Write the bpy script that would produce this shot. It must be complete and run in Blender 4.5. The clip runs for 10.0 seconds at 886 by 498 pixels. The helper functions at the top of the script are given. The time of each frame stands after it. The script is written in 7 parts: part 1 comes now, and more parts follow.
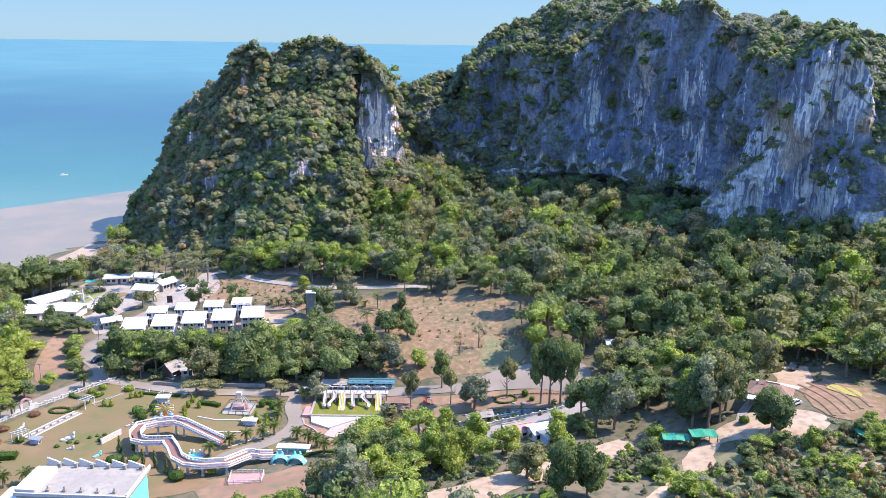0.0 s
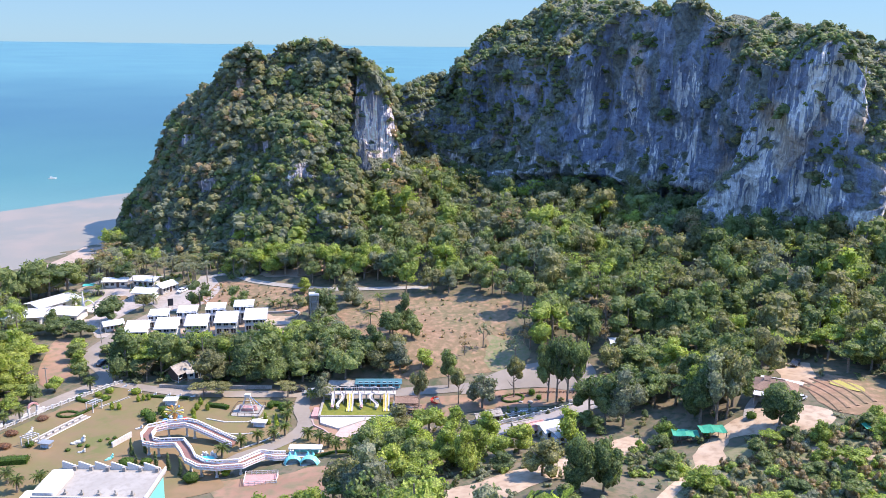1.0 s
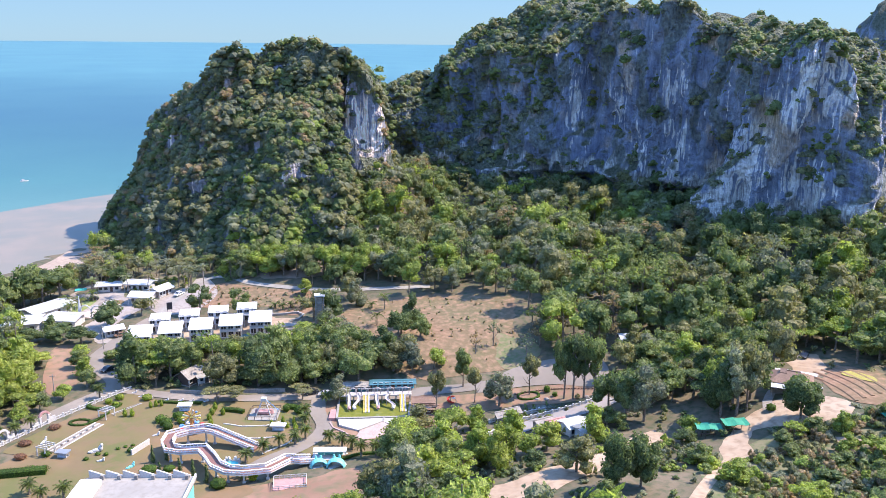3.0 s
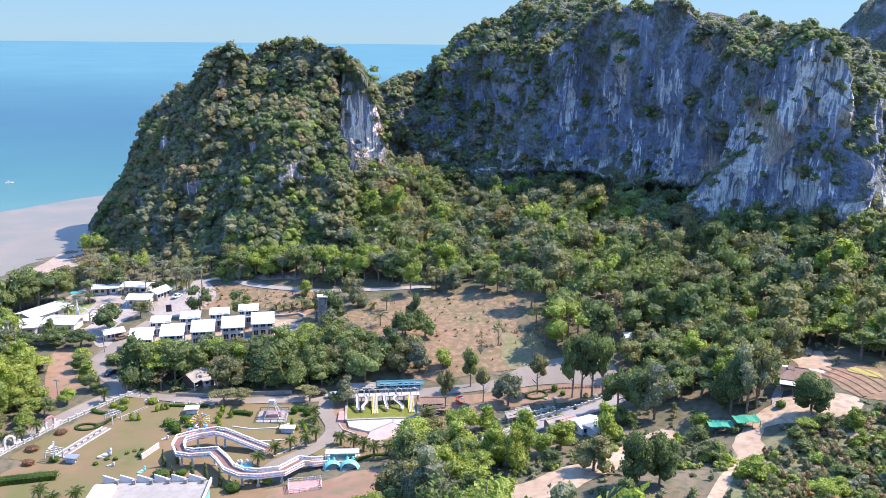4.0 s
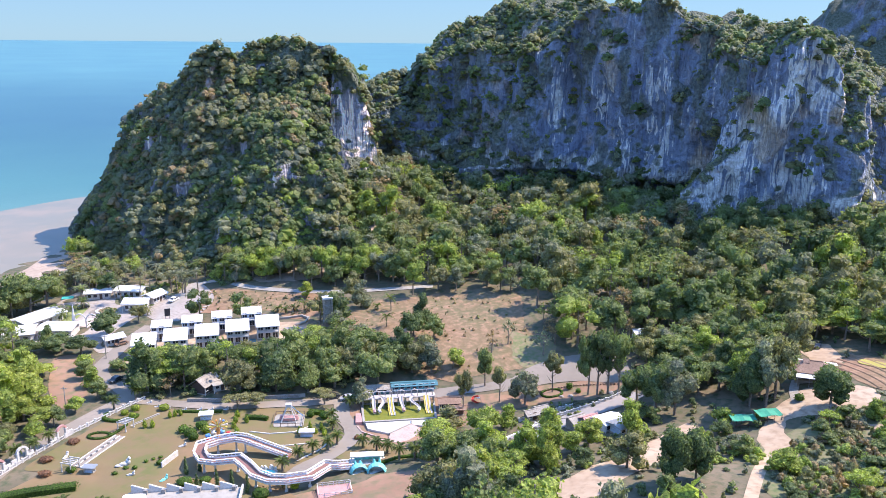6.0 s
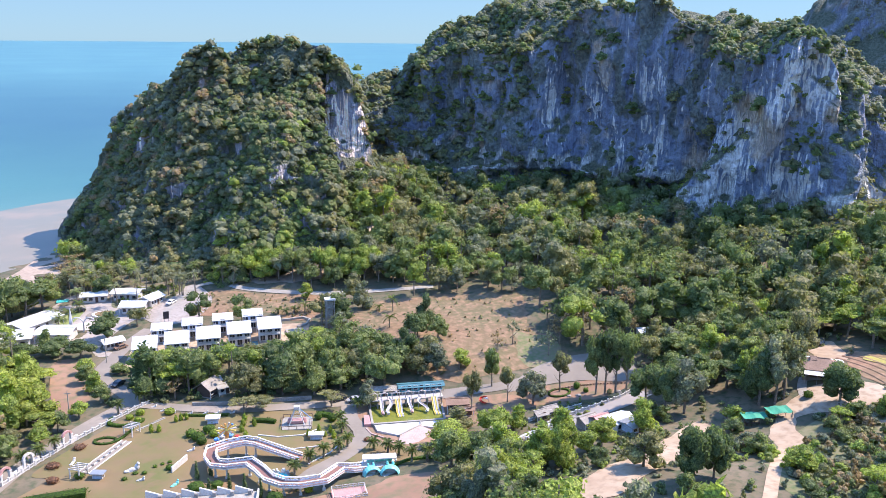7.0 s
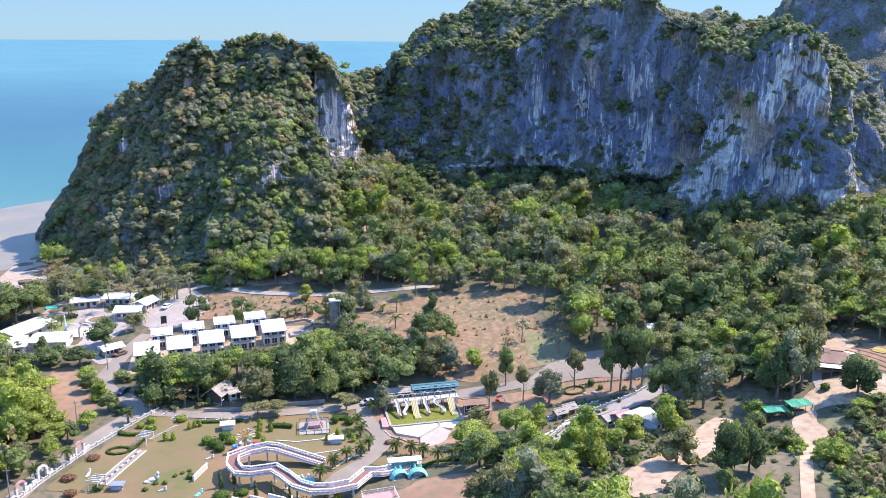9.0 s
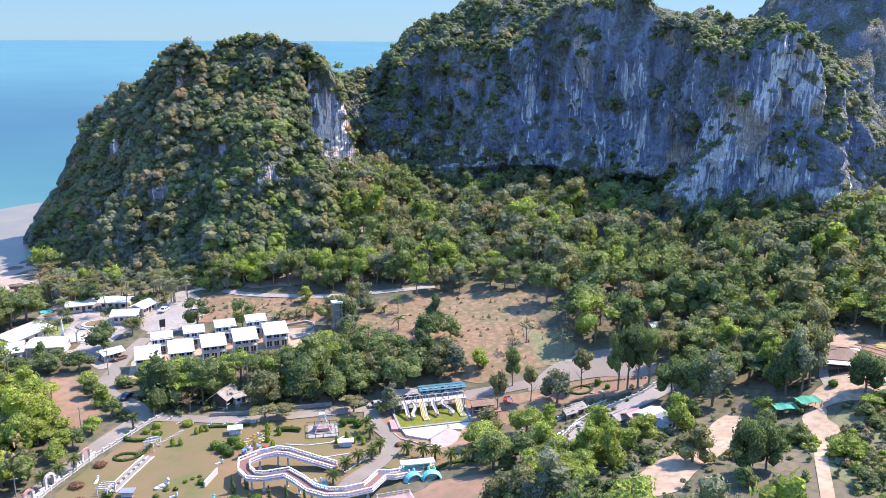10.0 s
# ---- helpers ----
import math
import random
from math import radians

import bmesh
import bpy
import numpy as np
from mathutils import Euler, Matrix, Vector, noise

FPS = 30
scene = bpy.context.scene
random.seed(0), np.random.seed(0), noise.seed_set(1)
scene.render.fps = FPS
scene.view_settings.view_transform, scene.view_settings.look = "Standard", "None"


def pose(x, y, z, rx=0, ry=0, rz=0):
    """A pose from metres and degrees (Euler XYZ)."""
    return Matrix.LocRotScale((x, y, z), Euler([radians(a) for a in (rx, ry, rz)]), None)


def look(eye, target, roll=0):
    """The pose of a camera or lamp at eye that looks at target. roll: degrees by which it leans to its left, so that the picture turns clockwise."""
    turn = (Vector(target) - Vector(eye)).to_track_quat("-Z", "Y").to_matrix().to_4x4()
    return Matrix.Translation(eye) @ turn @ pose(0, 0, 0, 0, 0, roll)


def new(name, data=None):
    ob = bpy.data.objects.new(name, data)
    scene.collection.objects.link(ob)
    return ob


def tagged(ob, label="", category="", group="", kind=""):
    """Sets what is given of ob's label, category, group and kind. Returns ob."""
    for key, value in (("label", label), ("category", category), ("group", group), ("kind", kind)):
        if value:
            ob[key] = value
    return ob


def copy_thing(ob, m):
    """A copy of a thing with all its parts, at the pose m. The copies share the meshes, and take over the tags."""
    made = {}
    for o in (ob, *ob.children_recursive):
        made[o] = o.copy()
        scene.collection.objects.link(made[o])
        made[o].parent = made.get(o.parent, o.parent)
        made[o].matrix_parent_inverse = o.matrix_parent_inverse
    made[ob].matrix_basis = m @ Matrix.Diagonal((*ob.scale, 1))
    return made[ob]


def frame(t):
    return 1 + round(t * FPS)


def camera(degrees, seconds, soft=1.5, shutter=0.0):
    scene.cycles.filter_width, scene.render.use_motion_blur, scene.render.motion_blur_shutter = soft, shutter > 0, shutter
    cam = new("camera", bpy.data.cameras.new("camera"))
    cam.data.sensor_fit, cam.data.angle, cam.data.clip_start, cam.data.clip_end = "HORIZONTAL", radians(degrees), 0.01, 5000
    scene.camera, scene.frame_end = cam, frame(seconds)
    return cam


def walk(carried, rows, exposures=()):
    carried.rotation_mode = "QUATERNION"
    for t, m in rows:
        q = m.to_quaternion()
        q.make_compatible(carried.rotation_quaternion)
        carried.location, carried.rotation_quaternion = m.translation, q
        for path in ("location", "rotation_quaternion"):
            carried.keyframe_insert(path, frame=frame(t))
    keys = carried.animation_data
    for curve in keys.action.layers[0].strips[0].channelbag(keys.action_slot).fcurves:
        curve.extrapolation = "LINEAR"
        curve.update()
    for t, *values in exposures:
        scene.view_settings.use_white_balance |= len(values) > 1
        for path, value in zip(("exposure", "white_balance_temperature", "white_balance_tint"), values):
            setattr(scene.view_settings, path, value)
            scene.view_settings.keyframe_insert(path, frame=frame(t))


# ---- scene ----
cam = camera(56.0, 10.0, soft=0.45)
PATH = [
    (0, (-11.544, 0.387, 98.152), (-11.51, 2.327, 97.667), 0.9),
    (0.5, (-14.937, -0.73, 98.197), (-14.881, 1.21, 97.716), 0.9),
    (1, (-18.339, -1.21, 98.288), (-18.262, 0.73, 97.807), 0.8),
    (1.5, (-21.835, -1.209, 98.391), (-21.736, 0.73, 97.909), 0.8),
    (2, (-25.446, -0.971, 98.492), (-25.324, 0.966, 98.009), 0.8),
    (2.5, (-29.115, -0.63, 98.578), (-28.97, 1.305, 98.093), 0.7),
    (4, (-40.289, 0.747, 98.646), (-40.073, 2.675, 98.16), 0.6),
    (4.5, (-43.965, 1.358, 98.65), (-43.726, 3.283, 98.163), 0.6),
    (5, (-47.603, 2.075, 98.646), (-47.34, 3.997, 98.159), 0.5),
    (5.5, (-51.219, 2.865, 98.597), (-50.933, 4.783, 98.109), 0.5),
    (7, (-61.949, 5.892, 98.3), (-61.592, 7.799, 97.812), 0.5),
    (7.5, (-65.484, 6.993, 98.233), (-65.104, 8.895, 97.744), 0.4),
    (8, (-69.049, 8.197, 98.188), (-68.645, 10.093, 97.698), 0.4),
    (8.5, (-72.568, 9.563, 98.123), (-72.139, 11.454, 97.632), 0.4),
    (9, (-76.048, 11.016, 98.047), (-75.596, 12.901, 97.555), 0.4),
    (9.5, (-79.499, 12.453, 97.965), (-79.023, 14.332, 97.474), 0.4),
    (10, (-82.914, 13.948, 97.875), (-82.414, 15.821, 97.383), 0.3),
]
walk(cam, [(t, look(eye, target, roll)) for t, eye, target, roll in PATH], [(0, 1.25, 6420, 19), (10, 1.27, 6420, 19)])

# ---- light ----
SUN_EL, SUN_AZ = 52.0, 80.0  # degrees up, and clockwise from +y
world = bpy.data.worlds.new("world")
scene.world = world
world.use_nodes = True
wn = world.node_tree.nodes
sky = wn.new("ShaderNodeTexSky")
sky.sky_type = "NISHITA"
sky.sun_disc = False
sky.sun_elevation, sky.sun_rotation = radians(SUN_EL), radians(SUN_AZ)
sky.air_density, sky.dust_density, sky.ozone_density = 1.0, 0.0, 2.0
wn["Background"].inputs["Strength"].default_value = 0.165
soft_sky, tint, aloft = wn.new("ShaderNodeGamma"), wn.new("ShaderNodeMix"), wn.new("ShaderNodeValToRGB")
soft_sky.inputs["Gamma"].default_value = 0.42  # haze evens the sky out
tint.data_type, tint.blend_type = "RGBA", "MULTIPLY"
tint.inputs["Factor"].default_value = 1.0
# pale towards the horizon, deeper blue overhead
heading, sep_sky = wn.new("ShaderNodeTexCoord"), wn.new("ShaderNodeSeparateXYZ")
world.node_tree.links.new(heading.outputs["Generated"], sep_sky.inputs[0])
world.node_tree.links.new(sep_sky.outputs["Z"], aloft.inputs["Fac"])
aloft.color_ramp.elements[0].position, aloft.color_ramp.elements[0].color = 0.05, (0.46, 0.76, 1.06, 1)
aloft.color_ramp.elements[1].position, aloft.color_ramp.elements[1].color = 0.6, (1.08, 1.84, 3.1, 1)
world.node_tree.links.new(aloft.outputs["Color"], [i for i in tint.inputs if i.name == "B" and i.type == "RGBA"][0])
world.node_tree.links.new(sky.outputs[0], soft_sky.inputs["Color"])
world.node_tree.links.new(soft_sky.outputs[0], [i for i in tint.inputs if i.name == "A" and i.type == "RGBA"][0])
world.node_tree.links.new([o for o in tint.outputs if o.type == "RGBA"][0], wn["Background"].inputs["Color"])
sun = new("sun", bpy.data.lights.new("sun", "SUN"))
sun.data.energy, sun.data.angle, sun.data.color = 3.9, radians(0.5), (1.0, 0.89, 0.73)
se, sa = radians(SUN_EL), radians(SUN_AZ)
SUN_DIR = Vector((math.sin(sa) * math.cos(se), math.cos(sa) * math.cos(se), math.sin(se)))
sun.matrix_world = look(SUN_DIR * 900, (0, 0, 0))


# ---- materials ----
def material(name, rough=0.8, metal=0.0):
    m = bpy.data.materials.new(name)
    m.use_nodes = True
    b = m.node_tree.nodes["Principled BSDF"]
    b.inputs["Roughness"].default_value, b.inputs["Metallic"].default_value = rough, metal
    return m, m.node_tree.nodes, m.node_tree.links, b


def noise_node(n, l, scale, detail=4.0, stretch=(1, 1, 1), space="Position"):
    mp = n.new("ShaderNodeMapping")
    mp.inputs["Scale"].default_value = stretch
    if space == "Position":
        l.new(n.new("ShaderNodeNewGeometry").outputs["Position"], mp.inputs["Vector"])
    else:
        l.new(n.new("ShaderNodeTexCoord").outputs["Object"], mp.inputs["Vector"])
    t = n.new("ShaderNodeTexNoise")
    t.inputs["Scale"].default_value, t.inputs["Detail"].default_value = scale, detail
    l.new(mp.outputs[0], t.inputs["Vector"])
    return t.outputs["Fac"]


def ramp(n, l, fac, stops):
    r = n.new("ShaderNodeValToRGB")
    e = r.color_ramp.elements
    while len(e) < len(stops):
        e.new(0.5)
    for el, (p, c) in zip(e, stops):
        el.position, el.color = p, (*c, 1)
    l.new(fac, r.inputs["Fac"])
    return r.outputs["Color"]


def blend(n, l, fac, a, b, mode="MIX"):
    m = n.new("ShaderNodeMix")
    m.data_type, m.blend_type = "RGBA", mode
    if isinstance(fac, float):
        m.inputs["Factor"].default_value = fac
    else:
        l.new(fac, m.inputs["Factor"])
    for socket, v in (("A", a), ("B", b)):
        s = [i for i in m.inputs if i.name == socket and i.type == "RGBA"][0]
        if isinstance(v, tuple):
            s.default_value = (*v, 1)
        else:
            l.new(v, s)
    return [o for o in m.outputs if o.type == "RGBA"][0]


def bump(n, l, b, fac, strength, dist):
    k = n.new("ShaderNodeBump")
    k.inputs["Strength"].default_value, k.inputs["Distance"].default_value = strength, dist
    l.new(fac, k.inputs["Height"])
    l.new(k.outputs[0], b.inputs["Normal"])


def mottled(name, c1, c2, c3, big=0.08, small=1.2, rough=0.9, relief=0.1, space="Position", metal=0.0):
    """Three tones mixed by a large and a small noise, with fine relief."""
    m, n, l, b = material(name, rough, metal)
    f1, f2 = noise_node(n, l, big, 5, space=space), noise_node(n, l, small, 6, space=space)
    base = ramp(n, l, f1, [(0.36, c1), (0.62, c2)])
    col = blend(n, l, ramp(n, l, f2, [(0.45, (0, 0, 0)), (0.68, (1, 1, 1))]), base, c3)
    l.new(col, b.inputs["Base Color"])
    bump(n, l, b, f2, 0.6, relief)
    return m


def leaf(name, lo, hi, rough=0.55):
    """Foliage: every leaf clump between two tones, drifting over the wood."""
    m, n, l, b = material(name, rough)
    g = n.new("ShaderNodeNewGeometry")
    lo = tuple((0.6 * a + 0.4 * b) * k for a, b, k in zip(lo, hi, (1.1, 1.0, 0.93)))
    hi = tuple(a * k for a, k in zip(hi, (1.1, 1.0, 0.93)))
    tone = ramp(n, l, g.outputs["Random Per Island"], [(0.0, lo), (1.0, hi)])
    drift = ramp(n, l, noise_node(n, l, 0.09, 3), [(0.3, (0.72, 0.74, 0.72)), (0.7, (1.25, 1.2, 1.05))])
    col = blend(n, l, 1.0, tone, drift, "MULTIPLY")
    small = noise_node(n, l, 2.8, 6)
    col = blend(n, l, 1.0, col, ramp(n, l, small, [(0.36, (0.55, 0.58, 0.62)), (0.51, (1.02, 1.02, 1.0)), (0.64, (1.7, 1.65, 1.5))]), "MULTIPLY")
    l.new(col, b.inputs["Base Color"])
    bump(n, l, b, small, 0.7, 0.35)
    b.inputs["Specular IOR Level"].default_value = 0.25
    # thin leaves let part of the sun through
    tr, mix, out = n.new("ShaderNodeBsdfTranslucent"), n.new("ShaderNodeMixShader"), n["Material Output"]
    l.new(blend(n, l, 1.0, col, (1.2, 1.3, 0.8), "MULTIPLY"), tr.inputs["Color"])
    mix.inputs[0].default_value = 0.5
    l.new(b.outputs[0], mix.inputs[1]), l.new(tr.outputs[0], mix.inputs[2]), l.new(mix.outputs[0], out.inputs["Surface"])
    return m


LEAVES = [
    leaf("leaf_mid_green", (0.088, 0.138, 0.06), (0.205, 0.27, 0.125)),
    leaf("leaf_dark_green", (0.06, 0.105, 0.056), (0.14, 0.2, 0.1)),
    leaf("leaf_olive", (0.12, 0.142, 0.08), (0.245, 0.262, 0.15)),
    leaf("leaf_bright_green", (0.14, 0.215, 0.055), (0.29, 0.38, 0.11)),
    leaf("leaf_grey_green", (0.12, 0.15, 0.118), (0.235, 0.275, 0.215)),
    leaf("leaf_dry_brown", (0.2, 0.165, 0.115), (0.34, 0.285, 0.2)),
    leaf("leaf_fresh_lime", (0.19, 0.27, 0.055), (0.34, 0.41, 0.12)),
]
BARK = mottled("bark", (0.12, 0.09, 0.06), (0.2, 0.16, 0.12), (0.28, 0.24, 0.2), 0.5, 4, 0.9, 0.05)


def rock_material(name, tint, washed, lipped, washes):
    m, n, l, b = material(name, 0.85)
    streak = noise_node(n, l, 1.0, 6, (0.5, 0.5, 0.035))
    fine = noise_node(n, l, 1.0, 6, (1.3, 1.3, 0.14))
    patch = noise_node(n, l, 0.035, 5)
    rough_f = noise_node(n, l, 0.6, 8)
    thin = noise_node(n, l, 1.0, 3, (0.62, 0.62, 0.028))
    # grey stops lean blue: haze over far cliffs put into the stone's colour
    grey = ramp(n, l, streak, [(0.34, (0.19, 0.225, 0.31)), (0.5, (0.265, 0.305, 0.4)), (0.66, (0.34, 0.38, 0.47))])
    white = ramp(n, l, fine, [(0.36, (0.62, 0.59, 0.57)), (0.5, (0.88, 0.84, 0.8)), (0.6, (0.95, 0.92, 0.88))])
    ochre = ramp(n, l, fine, [(0.35, (0.36, 0.31, 0.27)), (0.55, (0.6, 0.47, 0.36)), (0.7, (0.74, 0.64, 0.54))])
    # calcite washes down in clusters, most of all over the near buttress
    spot, total = n.new("ShaderNodeNewGeometry").outputs["Position"], None
    for cx, cy, cz, wide, tall, amount in washes:
        mp, far, near = n.new("ShaderNodeMapping"), n.new("ShaderNodeVectorMath"), n.new("ShaderNodeMapRange")
        mp.vector_type, far.operation = "TEXTURE", "LENGTH"
        mp.inputs["Location"].default_value, mp.inputs["Scale"].default_value = (cx, cy, cz), (wide, 30, tall)
        l.new(spot, mp.inputs["Vector"]), l.new(mp.outputs[0], far.inputs[0]), l.new(far.outputs["Value"], near.inputs["Value"])
        near.inputs["From Min"].default_value, near.inputs["From Max"].default_value = 1.25, 0.35
        near.inputs["To Max"].default_value = amount
        if total is None:
            total = near.outputs[0]
        else:
            most = n.new("ShaderNodeMath")
            most.operation = "MAXIMUM"
            l.new(total, most.inputs[0]), l.new(near.outputs[0], most.inputs[1])
            total = most.outputs[0]
    wash, torn = n.new("ShaderNodeMath"), n.new("ShaderNodeMath")
    torn.operation, wash.operation = "MULTIPLY_ADD", "ADD"
    l.new(noise_node(n, l, 0.09, 6, (1, 1, 0.5)), torn.inputs[0]), l.new(thin, torn.inputs[2])
    torn.inputs[1].default_value = 0.3
    l.new(torn.outputs[0], wash.inputs[0]), l.new(total, wash.inputs[1])
    grey = blend(n, l, ramp(n, l, wash.outputs[0], [(washed, (0, 0, 0)), (washed + 0.06, (1, 1, 1))]), grey, white)
    c = blend(n, l, ramp(n, l, patch, [(0.54, (0, 0, 0)), (0.62, (1, 1, 1))]), grey, ochre)
    dark = ramp(n, l, noise_node(n, l, 0.05, 6, (1, 1, 0.6)), [(0.4, (0.66, 0.69, 0.76)), (0.53, (1, 1, 1))])
    c = blend(n, l, 0.9, c, dark, "MULTIPLY")
    c = blend(n, l, 1.0, c, tint, "MULTIPLY")
    growth = n.new("ShaderNodeMath")
    growth.operation = "MULTIPLY_ADD"
    growth.inputs[1].default_value = -1.0 if lipped else -1.6
    l.new(total, growth.inputs[0]), l.new(noise_node(n, l, 0.11, 7, (1, 1, 0.5)), growth.inputs[2])
    moss = ramp(n, l, growth.outputs[0], [(0.48 if lipped else 0.4, (0, 0, 0)), (0.53 if lipped else 0.46, (1, 1, 1))])
    c = blend(n, l, moss, c, ramp(n, l, rough_f, [(0.4, (0.14, 0.165, 0.16)), (0.62, (0.24, 0.26, 0.24))] if lipped else [(0.4, (0.08, 0.1, 0.06)), (0.62, (0.16, 0.175, 0.12))]))
    # pale calcite along the lip of the overhangs
    where, band, low = n.new("ShaderNodeSeparateXYZ"), n.new("ShaderNodeMath"), n.new("ShaderNodeMapRange")
    l.new(n.new("ShaderNodeNewGeometry").outputs["Position"], where.inputs[0])
    band.operation = "MULTIPLY_ADD"
    band.inputs[1].default_value = -34
    l.new(noise_node(n, l, 0.16, 7, (1, 1, 0.25)), band.inputs[0]), l.new(where.outputs["Z"], band.inputs[2])
    low.inputs["From Min"].default_value, low.inputs["From Max"].default_value = 11, 36
    l.new(band.outputs[0], low.inputs["Value"])
    lip = ramp(n, l, low.outputs[0], [(0.22, (0, 0, 0)), (0.3, (1, 1, 1)), (0.42, (1, 1, 1)), (0.55, (0, 0, 0))])
    if lipped:
        c = blend(n, l, lip, c, ramp(n, l, fine, [(0.4, (0.42, 0.4, 0.38)), (0.58, (0.82, 0.8, 0.76))]))
    flat = n.new("ShaderNodeSeparateXYZ")
    l.new(n.new("ShaderNodeNewGeometry").outputs["Normal"], flat.inputs[0])
    soil = ramp(n, l, flat.outputs["Z"], [(0.34, (0, 0, 0)), (0.56, (1, 1, 1))])
    c = blend(n, l, soil, c, ramp(n, l, rough_f, [(0.4, (0.085, 0.1, 0.06)), (0.6, (0.155, 0.165, 0.11))]))
    l.new(c, b.inputs["Base Color"])
    mix = n.new("ShaderNodeMath")
    l.new(fine, mix.inputs[0]), l.new(rough_f, mix.inputs[1])
    bump(n, l, b, mix.outputs[0], 1.0, 2.6)
    return m


# white washes: middle x y z, width, height, strength
WASHES = [
    (70, 405, 68, 8, 25, 0.24), (88, 395, 72, 5, 16, 0.24), (104, 385, 79, 8, 13, 0.19), (106, 375, 53, 4.5, 19, 0.21), (93, 385, 49, 4, 15, 0.2),
    (110, 310, 50, 14, 30, 0.27), (120, 308, 68, 10, 16, 0.25), (132, 297, 85, 12, 18, 0.27), (127, 297, 47, 9, 16, 0.24)]
ROCK = rock_material("haze_grey_limestone", (1.0, 1.0, 1.0), 0.83, True, WASHES)
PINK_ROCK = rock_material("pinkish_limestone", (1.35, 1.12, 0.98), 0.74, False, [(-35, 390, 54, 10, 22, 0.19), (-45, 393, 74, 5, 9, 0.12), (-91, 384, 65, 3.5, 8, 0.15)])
SOIL = mottled("forest_floor", (0.1, 0.085, 0.05), (0.16, 0.125, 0.08), (0.06, 0.075, 0.035), 0.07, 0.5, 0.95, 0.3)
DIRT = mottled("bare_earth", (0.34, 0.24, 0.16), (0.43, 0.33, 0.235), (0.29, 0.205, 0.135), 0.09, 0.6, 0.95, 0.08)
RED_EARTH = mottled("reddish_dry_field", (0.22, 0.125, 0.08), (0.29, 0.175, 0.112), (0.16, 0.13, 0.07), 0.05, 0.35, 0.95, 0.2)
DRY_FIELD = mottled("dry_stubble_field", (0.225, 0.125, 0.075), (0.14, 0.115, 0.055), (0.285, 0.175, 0.105), 0.045, 0.55, 0.95, 0.4)
LAWN = mottled("dry_lawn", (0.205, 0.13, 0.068), (0.115, 0.115, 0.035), (0.165, 0.115, 0.056), 0.055, 0.3, 0.95, 0.05)
ASPHALT = mottled("worn_asphalt", (0.195, 0.165, 0.135), (0.255, 0.215, 0.178), (0.215, 0.185, 0.15), 0.08, 0.9, 0.9, 0.01)
CONCRETE = mottled("pale_concrete", (0.26, 0.24, 0.21), (0.33, 0.305, 0.27), (0.25, 0.225, 0.195), 0.1, 0.9, 0.85, 0.01)
PAVING = mottled("pale_paving", (0.29, 0.25, 0.22), (0.35, 0.305, 0.27), (0.25, 0.215, 0.185), 0.1, 0.9, 0.85, 0.01)
SAND = mottled("beach_sand", (0.33, 0.25, 0.19), (0.4, 0.31, 0.24), (0.28, 0.21, 0.16), 0.05, 0.6, 0.9, 0.08)
BRIGHT_WHITE = mottled("fresh_white_paint", (0.7, 0.68, 0.66), (0.78, 0.76, 0.74), (0.6, 0.57, 0.55), 0.4, 2.5, 0.6, 0.01, "Object")
WHITE = mottled("white_paint", (0.52, 0.5, 0.475), (0.58, 0.56, 0.53), (0.45, 0.425, 0.4), 0.4, 2.5, 0.6, 0.01, "Object")
ROOF_WHITE = mottled("white_metal_roof", (0.55, 0.55, 0.55), (0.61, 0.61, 0.6), (0.49, 0.48, 0.47), 0.2, 2.0, 0.5, 0.01)


def sea_material():
    m, n, l, b = material("sea_water", 0.35)
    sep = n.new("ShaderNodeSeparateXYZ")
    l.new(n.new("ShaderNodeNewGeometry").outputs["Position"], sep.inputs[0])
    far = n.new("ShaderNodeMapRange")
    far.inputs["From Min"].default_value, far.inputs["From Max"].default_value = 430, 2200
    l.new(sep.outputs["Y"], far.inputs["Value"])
    # last stop pales the far water again: horizon haze painted into the colour
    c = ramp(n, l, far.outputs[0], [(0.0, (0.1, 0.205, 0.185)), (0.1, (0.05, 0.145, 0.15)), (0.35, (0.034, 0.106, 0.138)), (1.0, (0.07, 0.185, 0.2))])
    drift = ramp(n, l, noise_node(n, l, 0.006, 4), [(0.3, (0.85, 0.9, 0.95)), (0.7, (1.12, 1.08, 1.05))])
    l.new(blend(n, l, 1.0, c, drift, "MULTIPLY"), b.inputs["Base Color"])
    bump(n, l, b, noise_node(n, l, 0.35, 4), 0.25, 0.25)
    b.inputs["Specular IOR Level"].default_value = 0.08
    return m


SEA = sea_material()
TIDAL = mottled("shallow_silty_water", (0.225, 0.19, 0.143), (0.168, 0.168, 0.135), (0.24, 0.197, 0.15), 0.012, 0.05, 0.5, 0.02)


